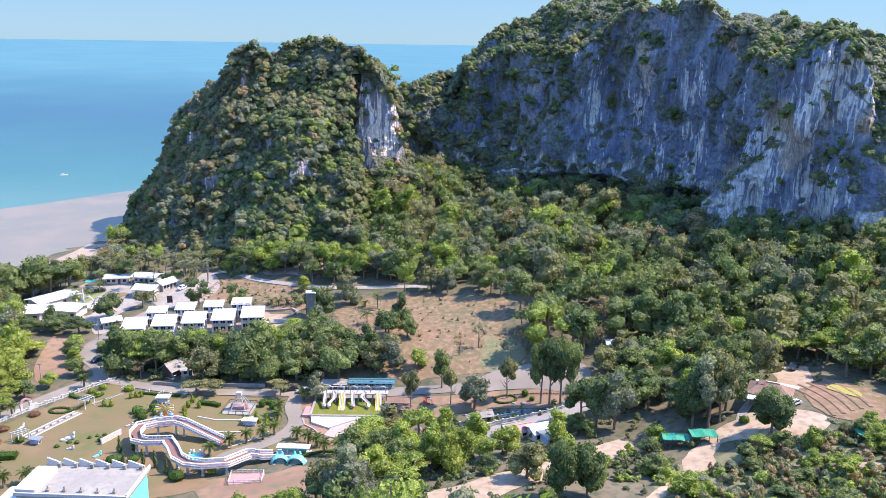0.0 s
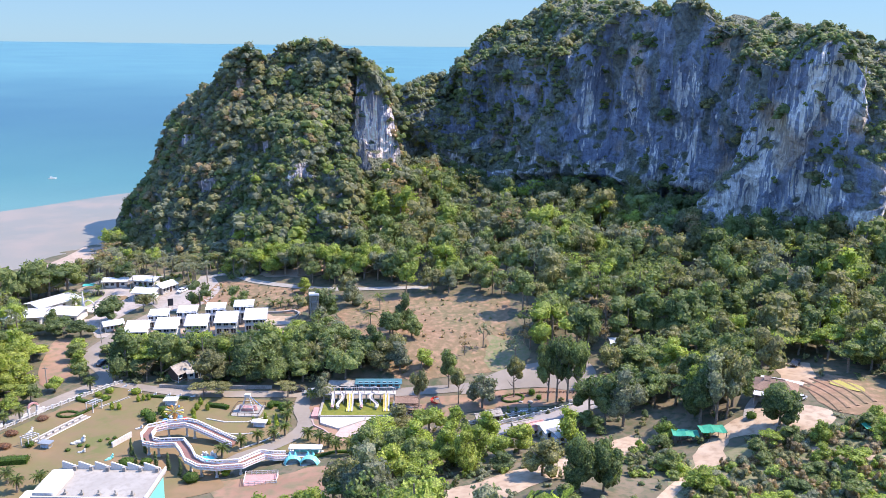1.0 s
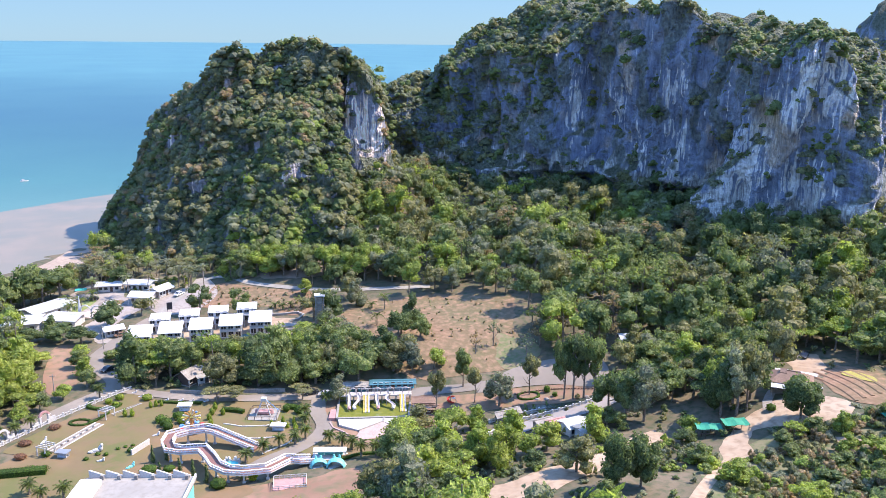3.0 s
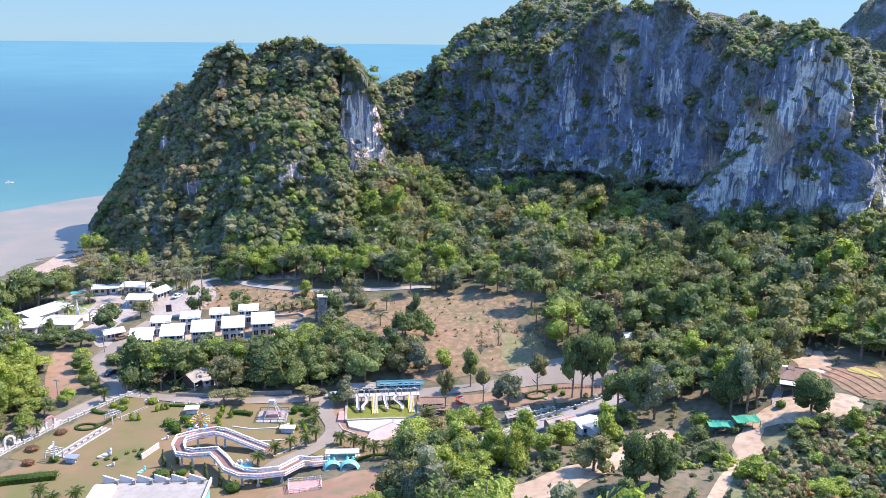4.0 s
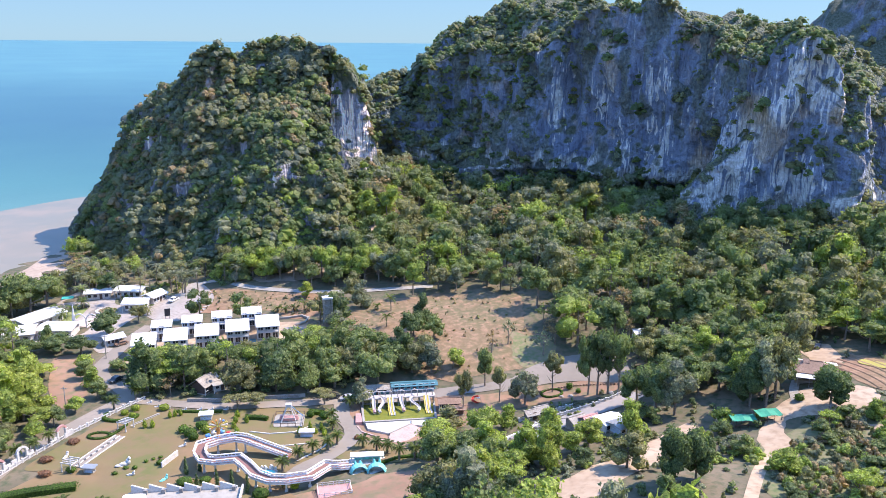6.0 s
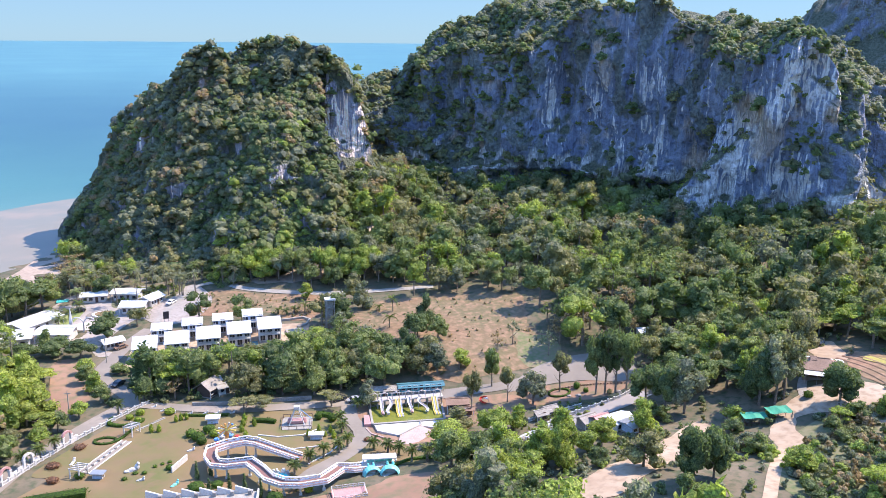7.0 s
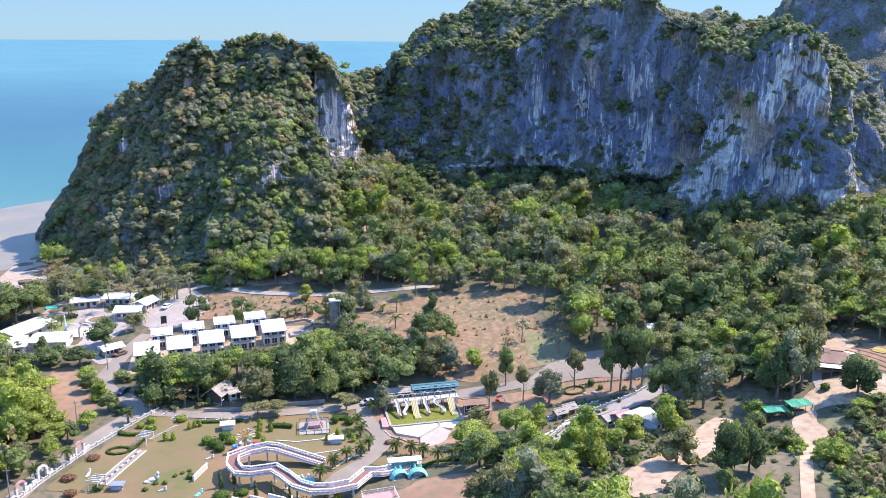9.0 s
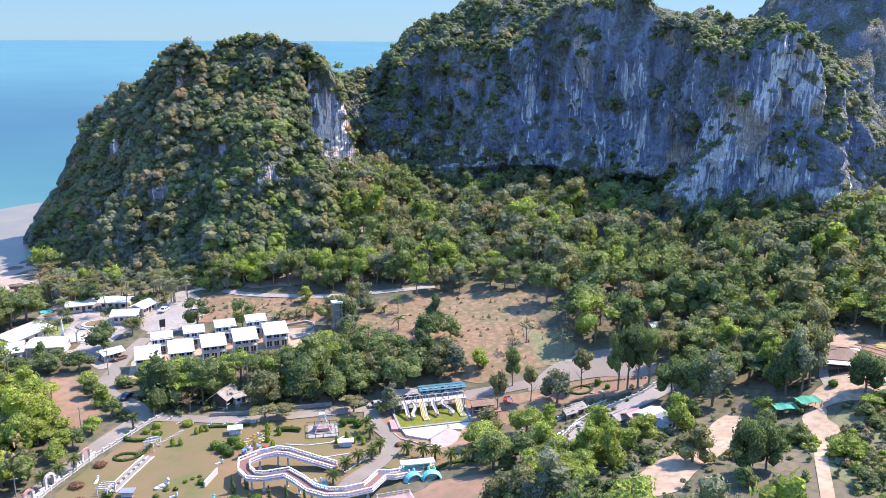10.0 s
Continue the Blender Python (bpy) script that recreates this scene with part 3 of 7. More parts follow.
def karst(name, stations, spacing, label, rows, bumps, spine, crest, flute, caves=(), top_rows=26, lobes=3.0, knob=0.0, cleft=0.0, mat=ROCK):
    """A hill whose foot and rim follow stations (foot x y z, rim x y z, steepness), with fluted sides and a knobbly top."""
    C = spline_loop(np.array(stations, float), spacing)
    C[:, 6] = np.maximum(C[:, 6], 0.6)
    n = len(C)
    grid = []
    for v in np.linspace(0, 1, rows):
        f = (1 - (1 - v) ** C[:, 6])[:, None]
        q = C[:, :2] + (C[:, 3:5] - C[:, :2]) * f
        z = C[:, 2] - 3 + (C[:, 5] - C[:, 2] + 3) * v
        grid.append(np.column_stack([q, z]))
    s0, s1 = np.array(spine[0], float), np.array(spine[1], float)
    ax = s1 - s0
    t = np.clip(((C[:, 3:5] - s0) @ ax) / (ax @ ax), 0, 1)
    goal = s0 + t[:, None] * ax
    for w in np.linspace(0, 1, top_rows + 1)[1:]:
        q = C[:, 3:5] + (goal - C[:, 3:5]) * w
        grid.append(np.column_stack([q, C[:, 5] + (crest[0] + (crest[1] - crest[0]) * t - C[:, 5]) * math.sin(w * math.pi / 2)]))
    grid = np.array(grid)
    out = grid.copy()
    for r in range(grid.shape[0]):
        ring = grid[r]
        tang = np.roll(ring, -1, 0) - np.roll(ring, 1, 0)
        nor = np.column_stack([tang[:, 1], -tang[:, 0]])
        nor /= np.maximum(np.hypot(nor[:, 0], nor[:, 1])[:, None], 1e-6)
        side = min(1.0, max(0.0, (rows + top_rows * 0.5 - r) / (top_rows * 0.5)))
        for i in range(n):
            x, y, z = ring[i]
            d = lobes * fbm((x / 30, y / 30, z / 90), 2) + 0.45 * lobes * fbm((x / 11, y / 11, z / 42), 2) + flute * fbm((x / 7, y / 7, z / 34), 3) + 0.6 * flute * fbm((x / 2.6, y / 2.6, z / 7), 2)
            d += cleft * (0.22 - abs(noise.noise((x / 9, y / 9, z / 20)))) + 0.5 * cleft * (0.2 - abs(noise.noise((x / 4.5 + 9, y / 4.5, z / 6))))
            for cx, cy, rad, ztop, depth in caves:
                k = math.exp(-((x - cx) ** 2 + (y - cy) ** 2) / rad ** 2)
                d -= depth * k * float(1 - ease(ztop - 5 + 3 * noise.noise((x * .3, y * .3, 0)), ztop, z))
            dz = (2.0 * fbm((x / 12, y / 12, 3.1), 2) + knob * fbm((x / 24, y / 24, 7.3), 2)) * float(ease(0.35 * rows, rows, r))
            for bx, by, br, bh in bumps:
                dz += bh * math.exp(-((x - bx) ** 2 + (y - by) ** 2) / br ** 2) * float(ease(0.5 * rows, rows, r))
            out[r, i, 0] += nor[i, 0] * d * side
            out[r, i, 1] += nor[i, 1] * d * side
            out[r, i, 2] += dz
    verts = out.reshape(-1, 3)
    R = grid.shape[0]
    fi, fj = np.meshgrid(np.arange(n), np.arange(R - 1))
    fi, fj = fi.ravel(), fj.ravel()
    quads = np.stack([fj * n + fi, fj * n + (fi + 1) % n, (fj + 1) * n + (fi + 1) % n, (fj + 1) * n + fi], -1)
    ob = new(name, raw_mesh(name, verts, quads, [mat], smooth=True))
    CLEAR.append([(float(x), float(y)) for x, y in C[::3, :2]])
    return tagged(ob, label, "limestone hill", kind="structure"), verts, quads


hill_sides = [
    (-178, 462, -3, -148, 456, 57, .75), (-161, 412, -2, -126, 432, 66, .9), (-142, 364, 2, -109, 404, 87, 1.3),
    (-115, 335, 6, -98, 401, 91, 1.4), (-78, 318, 12, -72, 404, 95, 1.05), (-50, 322, 15, -55, 402, 95, 1.05),
    (-43, 340, 19, -50, 398, 93, 1.2), (-41, 371, 30, -45, 390, 90, 4.5),
    (-28, 386, 33, -32, 394, 80, 4.5), (-18, 425, 34, -33, 420, 82, 1.5),
    (-35, 475, 15, -50, 445, 85, 1), (-95, 510, -3, -95, 455, 80, 1), (-160, 505, -3, -132, 470, 58, 1)]
hill, hill_v, hill_f = karst(
    "headland_hill", hill_sides, [2, 2, 1.5, 1.5, 1.5, 1.5, 1, 1, 1, 3, 4, 4, 4], "steep wooded limestone headland with a bare pinkish cliff", 90,
    [(-99, 404, 8, 3), (-87, 404, 4, -5), (-67, 406, 9, 3), (-54.5, 404, 3, -5), (-43, 396, 8, 5), (-30, 396, 5, -5), (-121, 428, 11, -13), (-134, 452, 12, -6)], ((-120, 435), (-60, 425)), (78, 88), 1.0, (), 26, 11.0, 0.0, 5.0, PINK_ROCK)
wall_front = [
    (-34, 478, 30, -26, 482, 70, 1), (-15, 430, 33, -12, 464, 72, 1), (6, 425, 28, 4, 464, 76, 1.5), (22, 416, 26, 24, 452, 90, 2.5),
    (35, 404, 25, 45, 425, 90, 5), (57, 396, 25, 62, 414, 98, 5), (75, 388, 25, 80, 402, 112, 5), (91, 371, 25, 98, 381, 114, 5),
    (106, 356, 26, 114, 364, 106, 5), (112, 337, 27, 121, 342, 98, 4), (97, 316, 27, 112, 318, 93, 2.2), (112, 305, 28, 122, 303, 94, 4),
    (132, 297, 29, 134, 299, 99.5, 5)]
wall_back = [
    (150, 292, 29, 149, 297, 83, 5), (168, 291, 29, 165, 299, 82, 3), (232, 318, 32, 176, 326, 84, 1.1), (262, 390, 30, 196, 380, 98, 1.1),
    (200, 480, 10, 150, 470, 110, 1), (100, 540, 5, 90, 500, 112, 1), (26, 536, 10, 48, 506, 98, 1)]
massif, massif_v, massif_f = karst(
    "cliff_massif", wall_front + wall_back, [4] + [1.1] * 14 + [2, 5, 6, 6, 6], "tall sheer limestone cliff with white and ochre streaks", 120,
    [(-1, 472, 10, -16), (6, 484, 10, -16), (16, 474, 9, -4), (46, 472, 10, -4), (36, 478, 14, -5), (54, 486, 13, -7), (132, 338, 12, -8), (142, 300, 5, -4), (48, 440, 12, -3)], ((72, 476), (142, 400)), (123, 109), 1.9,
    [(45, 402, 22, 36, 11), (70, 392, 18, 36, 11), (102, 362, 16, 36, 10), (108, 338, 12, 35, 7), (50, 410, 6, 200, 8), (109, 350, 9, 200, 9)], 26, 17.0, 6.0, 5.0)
ridge_sides = [
    (300, 560, 15, 350, 610, 120, 1), (350, 520, 15, 390, 590, 150, 1.3), (430, 500, 15, 440, 580, 175, 1.5), (560, 520, 15, 520, 600, 190, 1.2),
    (620, 640, 15, 540, 660, 190, 1), (560, 760, 10, 500, 700, 170, 1), (420, 760, 5, 420, 690, 140, 1), (320, 680, 5, 360, 650, 115, 1)]
# the ridge takes the blue-grey rock: its distance haze is painted colour
ridge, ridge_v, ridge_f = karst(
    "distant_ridge", ridge_sides, [6] * 8, "far wooded limestone ridge with haze painted into its blue-grey colour", 40, [], ((400, 640), (500, 640)), (160, 195), 3.0, (), 10, 9.0)

# ---- trees ----
def ico(sub):
    bm = bmesh.new()
    bmesh.ops.create_icosphere(bm, subdivisions=sub, radius=1.0)
    v = np.array([p.co for p in bm.verts])
    bm.verts.ensure_lookup_table()
    f = np.array([[q.index for q in p.verts] for p in bm.faces])
    bm.free()
    return v, f


ICO1, ICO2 = ico(1), ico(2)
def lump():
    """A five-sided leafy lump, open below."""
    ring = [(math.cos(i * math.tau / 5), math.sin(i * math.tau / 5), -0.25) for i in range(5)]
    ring += [(0.82 * math.cos((i + 0.5) * math.tau / 5), 0.82 * math.sin((i + 0.5) * math.tau / 5), 0.5) for i in range(5)] + [(0, 0, 1)]
    faces = []
    for i in range(5):
        j = (i + 1) % 5
        faces += [(i, j, 5 + i), (j, 5 + j, 5 + i), (5 + i, 5 + j, 10)]
    return np.array(ring), np.array(faces)


LUMP = lump()
DOME = (ICO1[0], ICO1[1][ICO1[0][ICO1[1]][:, :, 2].max(1) > -0.2])  # no underside


def leaf_cards(rng, centre, rad, count, size, flat=1.0):
    """Leaf clumps, each a bent pair of triangles, on the skin of a blob."""
    d = rng.normal(size=(count, 3))
    d[:, 2] = np.abs(d[:, 2]) * 0.9 - 0.25 * rng.random(count)
    d /= np.linalg.norm(d, axis=1)[:, None]
    c = centre + d * rad * (0.82 + 0.36 * rng.random((count, 1))) * np.array([1, 1, flat])
    nrm = d + rng.normal(size=(count, 3)) * 0.55
    nrm /= np.linalg.norm(nrm, axis=1)[:, None]
    u = np.cross(nrm, rng.normal(size=(count, 3)))
    u /= np.maximum(np.linalg.norm(u, axis=1)[:, None], 1e-6)
    w = np.cross(nrm, u)
    s = size * (0.6 + 0.8 * rng.random((count, 1)))
    a, b = c + u * s, c - u * s * 0.9
    e, g = c + w * s * 0.62 + nrm * s * 0.22, c - w * s * 0.62 + nrm * s * 0.1
    v = np.stack([a, e, b, g], 1).reshape(-1, 3)
    o = np.arange(count)[:, None] * 4
    f = np.concatenate([o + [0, 1, 2], o + [0, 2, 3]], 1).reshape(-1, 3)
    return v, f


def crown_arrays(rng, blobs, cards, size, core, shrink=0.86):
    """A crown: lumpy cores, each with leaf clumps all over."""
    vs, fs, o = [], [], 0
    for c, r, flat in blobs:
        cv = core[0] * (1 + rng.normal(size=(len(core[0]), 1)) * 0.13) * r * shrink * np.array([1, 1, flat]) + c
        vs.append(cv), fs.append(core[1] + o)
        o += len(cv)
        lv, lf = leaf_cards(rng, np.array(c), r, max(3, int(cards * r * r)), size, flat)
        vs.append(lv), fs.append(lf + o)
        o += len(lv)
    return np.concatenate(vs), np.concatenate(fs)


def blob_set(rng, kind, h, r, count):
    """Places the lumps of a crown of height h and radius r, in metres."""
    out = []
    for i in range(count):
        a = rng.random() * math.tau + i * 2.4
        q = math.sqrt((i + 0.3) / count)
        if kind == "round":
            z = h * (0.27 + 0.56 * rng.random() * (1 - 0.5 * q * q) + 0.14 * (1 - q))
            rr, fl, reach = r * (0.34 + 0.14 * rng.random()), 1.0, q * r * 0.72
        elif kind == "tall":
            z = h * (0.2 + 0.72 * (i + 0.5) / count)
            rr, fl, reach = r * (0.44 + 0.16 * rng.random()) * (1.15 - 0.6 * i / count), 0.9, r * 0.5 * (1 - 0.6 * i / count)
        elif kind == "umbrella":
            z = h * (0.66 + 0.22 * rng.random() - 0.1 * q)
            rr, fl, reach = r * (0.3 + 0.12 * rng.random()), 0.5, q * r * 0.85
        elif kind == "ball":
            z = h * (0.22 + 0.66 * (i + 0.5) / count)
            k = math.sqrt(max(0.05, 1 - ((z / h - 0.55) / 0.46) ** 2))
            rr, fl, reach = r * 0.42, 0.9, r * 0.66 * k
        elif kind == "high":
            z = h * (0.5 + 0.44 * rng.random())
            rr, fl, reach = r * (0.34 + 0.14 * rng.random()), 1.0, q * r * 0.68
        else:
            z = h * (0.5 + 0.42 * rng.random())
            rr, fl, reach = r * (0.2 + 0.12 * rng.random()), 0.8, q * r * 0.85
        out.append((np.array([math.cos(a) * reach, math.sin(a) * reach, z]), rr, fl))
    return out


def limb_shape(rng, h, r, kind):
    s = Shape()
    base = 0.022 * h + 0.05
    lean = Vector((rng.normal() * 0.03 * h, rng.normal() * 0.03 * h, 0))
    top = Vector((0, 0, h * 0.78)) + lean
    s.tube([(0, 0, -0.6), lean * 0.2 + Vector((0, 0, h * 0.2)), lean * 0.6 + Vector((0, 0, h * 0.5)), top], [base * 1.25, base, base * 0.7, base * 0.25], 7)
    for i in range(5):
        a = i * 1.26 + rng.random()
        z0 = h * (0.28 + 0.08 * i)
        p0 = lean * (z0 / h) + Vector((0, 0, z0))
        reach = r * (0.55 + 0.25 * rng.random())
        p2 = p0 + Vector((math.cos(a) * reach, math.sin(a) * reach, h * (0.14 + 0.12 * rng.random())))
        s.tube([p0, p0.lerp(p2, 0.5) + Vector((0, 0, -0.03 * h)), p2], [base * 0.5, base * 0.32, base * 0.1], 5)
    return s


TREE_LABEL = {
    0: ("broadleaf tree with a mid-green rounded crown", "tree"), 1: ("dense dark-green broadleaf tree", "tree"),
    2: ("olive-green tree with a loose crown", "tree"), 3: ("bright green leafy tree", "tree"), 4: ("grey-green tree with pale leaves", "tree"),
    5: ("half-bare dry tree with brown leaves", "tree"), 6: ("lime-green young tree in fresh leaf", "tree")}
PROTO = {}


def tree(kind, tone, seed, x, y, h, r, label="", group="", detail=1.0):
    """A tree on the ground with trunk and crown, sharing meshes with its like."""
    key = (kind, tone, seed)
    if key not in PROTO:
        rng = np.random.default_rng(seed * 77 + tone * 5 + len(kind))
        H, R = 10.0, 4.2
        count = {"round": 13, "tall": 10, "umbrella": 12, "ball": 26, "high": 10}.get(kind, 14)
        v, f = crown_arrays(rng, blob_set(rng, kind, H, R, count), {"sparse": 11.0}.get(kind, 23.0) * detail, 0.33, ICO1, 0.86 if kind != "sparse" else 0.45)
        PROTO[key] = (raw_mesh("crown", v, f, [LEAVES[tone]]), limb_shape(rng, H, R, kind).mesh("trunk", BARK))
    cm, tm = PROTO[key]
    lab, cat = TREE_LABEL[tone]
    rng = np.random.default_rng(int(abs(x) * 131 + abs(y) * 17))
    t = thing("tree", pose(x, y, ground_z(x, y), 0, 0, rng.random() * 360) @ Matrix.Diagonal((r / 4.2, r / 4.2, h / 10.0, 1)), label or lab, cat, group)
    part("trunk", tm, None, t)
    part("crown", cm, None, t)
    return t


def forest_protos(count, cards, size, blobs, core, kinds=("round", "tall", "round", "high", "sparse", "round")):
    out = []
    for s in range(count):
        rng = np.random.default_rng(500 + s)
        kind = kinds[s % len(kinds)]
        v, f = crown_arrays(rng, blob_set(rng, kind, 10.0, 4.2, blobs), cards, size, core, 0.84 if kind != "sparse" else 0.5)
        tk = Shape().tube([(0, 0, -1), (0.1, 0, 4), (0.2, 0.1, 7.5)], [0.28, 0.2, 0.08], 5)
        tv = np.array(tk.v)
        tf = np.array([(q[0], q[i], q[i + 1]) for q in tk.f for i in range(1, len(q) - 1)])
        out.append((np.concatenate([v, tv]), np.concatenate([f, tf + len(v)]), len(f)))
    return out


def stuff(name, protos, places, label, category):
    """Joins many trees, each (x, y, z, height, radius, turn, tone, proto), into one mesh."""
    vs, fs, mi, o = [], [], [], 0
    for x, y, z, h, r, turn, tone, k in places:
        v, f, n_leaf = protos[k]
        c, s = math.cos(turn), math.sin(turn)
        q = np.empty_like(v)
        q[:, 0] = (v[:, 0] * c - v[:, 1] * s) * r / 4.2 + x
        q[:, 1] = (v[:, 0] * s + v[:, 1] * c) * r / 4.2 + y
        q[:, 2] = v[:, 2] * h / 10.0 + z
        vs.append(q), fs.append(f + o)
        m = np.full(len(f), 7)
        m[:n_leaf] = tone
        mi.append(m)
        o += len(v)
    ob = new(name, raw_mesh(name, np.concatenate(vs), np.concatenate(fs), LEAVES + [BARK], np.concatenate(mi)))
    return tagged(ob, label, category, kind="stuff")


def spread(rng, x0, x1, y0, y1, gap, ok, used):
    """Places at least gap apart in a box, where ok(x, y) holds and nothing is used."""
    out = []
    cell = {}
    for x, y in used:
        cell.setdefault((int(x // 4), int(y // 4)), []).append((x, y))
    qx, qy = np.meshgrid(np.arange(x0, x1, gap), np.arange(y0, y1, gap))
    px = (qx + (rng.random(qx.shape) - 0.5) * gap * 1.1).ravel()
    py = (qy + (rng.random(qy.shape) - 0.5) * gap * 1.1).ravel()
    good = ok(px, py)
    for x, y in zip(px[good], py[good]):
        near = [p for i in (-1, 0, 1) for j in (-1, 0, 1) for p in cell.get((int(x // 4) + i, int(y // 4) + j), ())]
        if all((x - a) ** 2 + (y - b) ** 2 > (gap * 0.55) ** 2 for a, b in near):
            cell.setdefault((int(x // 4), int(y // 4)), []).append((x, y))
            out.append((float(x), float(y)))
    return out


def wooded(px, py):
    """Where the woods stand: outside the cleared rings and on dry land."""
    ok = heights(px, py) > 0.3
    for ring in CLEAR:
        for dx, dy in ((0, 0), (3.2, 0), (-3.2, 0), (0, 3.2), (0, -2)):
            ok &= ~inside(px + dx, py + dy, ring)
    return ok


rng = np.random.default_rng(11)
placed = []  # trunks of all trees so far
# trees that stand singly in the open
SOLO = [
    ("ball", 1, 65.0, 169.0, 10.5, 4.2), ("ball", 1, 14.5, 143.5, 12, 3.3), ("ball", 1, 19.4, 144, 11, 3.2), ("round", 2, 9, 154, 8.5, 4.2),
    ("high", 2, 10.5, 213, 10.5, 3.0), ("high", 0, 19.0, 207.7, 16, 3.6), ("high", 1, 21.2, 206.6, 18, 4.0), ("high", 1, 24, 206, 17, 4.2), ("high", 0, 26.4, 204.4, 16.5, 3.8),
    ("round", 4, 1.2, 208, 10.5, 4.6), ("high", 2, -16, 207.5, 11.5, 2.8), ("high", 0, -7.4, 220, 11.5, 3.0), ("high", 2, -5.1, 211.5, 9.5, 2.3), ("tall", 4, -42.8, 217.6, 8, 3.2)]
SOLO += [
    ("round", 3, -25.9, 182, 7.5, 4.4), ("tall", 3, -10.3, 164, 11, 3.6), ("tall", 6, -6.8, 160.8, 11, 3.2), ("round", 3, 2.1, 168.4, 6.5, 3.2), ("round", 3, -26, 190, 7.0, 4.8), ("round", 2, -21, 199, 6.0, 3.6), ("round", 3, -13.5, 192, 9, 4.6), ("tall", 3, -17, 173, 10, 4.4), ("round", 0, -28, 175, 8.5, 4.6),
    ("round", 0, -22, 172, 9, 4.2), ("tall", 3, -7, 194, 7, 3.0), ("round", 6, 6.5, 171, 7.5, 3.8), ("tall", 3, 18.6, 176, 9.5, 3.9), ("tall", 3, 0, 180, 9, 3.6)]
SOLO += [
    ("tall", 3, -4, 166, 9.5, 4.0), ("round", 1, 30, 188, 14, 5.2), ("round", 4, 34, 185.5, 14, 5), ("round", 1, 27.5, 194, 12, 4.6), ("high", 4, 54, 178, 16, 4.8), ("round", 1, 60.2, 184.5, 14, 4.8),
    ("high", 2, 57, 179, 15.5, 4.4), ("tall", 1, 51, 180, 16, 5.0), ("round", 6, -57.4, 295.5, 5.5, 2.8), ("round", 1, -25, 250.5, 8.5, 4.2), ("tall", 1, -20.6, 258, 11, 3.4)]
SOLO += [
    ("tall", 4, -38.7, 280, 10, 3.6), ("round", 4, -47.5, 260.5, 8, 3.6), ("round", 1, -122, 278, 9.5, 5.6), ("umbrella", 1, -154, 303, 14, 7), ("round", 0, -151, 313, 12, 6.5), ("round", 1, -158, 316, 11, 6),
    ("round", 1, -134, 265, 6.5, 5.0), ("round", 1, -127, 263, 6.5, 4.6), ("round", 1, -131, 321, 9.5, 4.6), ("umbrella", 2, -76, 217.5, 4.5, 3.6), ("umbrella", 2, -71.5, 218, 4.2, 3.2),
    ("umbrella", 2, -52.8, 218.4, 5, 3.4), ("sparse", 5, -95, 228, 6, 3.2), ("sparse", 4, 4, 240, 8, 2.6), ("sparse", 5, -2, 236, 7, 2.2), ("round", 1, -143, 263, 6, 4.6)]
SOLO += [("sparse", 5, -151, 349, 7, 4.2), ("sparse", 5, -155, 358, 7.5, 4.4), ("sparse", 5, -152, 366, 8, 4.4), ("sparse", 5, -157, 374, 7, 4)]
SOLO += [("sparse", 5, 18, 237, 9, 4.2), ("sparse", 5, 24, 239, 10, 4.4), ("sparse", 5, 43, 245, 11, 4.6), ("sparse", 4, 13, 232, 8, 3.4), ("sparse", 5, 30, 243, 9, 4)]
SOLO += [
    ("round", 3, -124.5, 207, 5, 2.6), ("round", 0, -121.6, 213, 5.5, 2.8), ("round", 3, -118.4, 221, 5, 2.6), ("round", 0, -114.6, 229, 5.5, 2.8), ("tall", 3, -117.5, 236.5, 6, 2.8),
    ("round", 0, -121, 243.5, 6, 3), ("round", 3, -123, 250, 5.5, 2.8), ("round", 0, -129, 200, 6, 3), ("round", 2, -131, 206, 5, 2.8), ("round", 3, -134, 198, 6, 3.2)]
for k, (kind, tone, x, y, h, r) in enumerate(SOLO):
    tree(kind, tone, k % 2 + 5, x, y, h, r)
    placed.append((x, y))
SOLO = [
    ("round", 1, -33, 233, 9.5, 4.6), ("round", 2, -27, 230.5, 9, 4.4), ("round", 4, -21.5, 229.5, 8.5, 4.2), ("round", 0, -36, 239, 10, 5), ("tall", 1, -29.5, 237, 10.5, 4.6), ("round", 2, -23, 235.5, 8, 4.2),
    ("round", 4, -41, 245, 8.5, 4.4), ("sparse", 4, -43, 252, 8, 3.6), ("round", 1, -24, 251, 9, 3.8), ("round", 0, -18, 248, 7.5, 3.4), ("round", 3, -15, 229.5, 6.5, 3.4)]
for k, (kind, tone, x, y, h, r) in enumerate(SOLO):
    tree(kind, tone, k % 2 + 3, x, y, h, r)
    placed.append((x, y))
# low trees close before the cottages, and rows behind the upper road
for i in range(11):
    x, y = -113 + 5.1 * i, 251.8 + 0.7 * i
    tree("round", (0, 3, 2, 0, 3, 1)[i % 6], i % 3, x, y - 3.0, 3.0 + 0.8 * rng.random(), 2.7 + 0.8 * rng.random(), group="park trees")
    placed.append((x, y))
for i in range(26):
    x = -88 + 5.2 * (i % 13)
    y = 316 - 0.34 * (x + 88) + (4.5 if i < 13 else 10.5) + 1.5 * rng.random()
    tree("high" if i % 3 else "round", (3, 0, 3, 3, 4, 0, 2)[i % 7], i % 3, x, y, 9 + 3 * rng.random(), 4.0 + 1.0 * rng.random(), group="roadside trees")
    placed.append((x, y))
ORCHARD = [(-152, 205), (-152, 256), (-136, 259), (-129, 236), (-121, 222), (-127, 203), (-140, 192)]
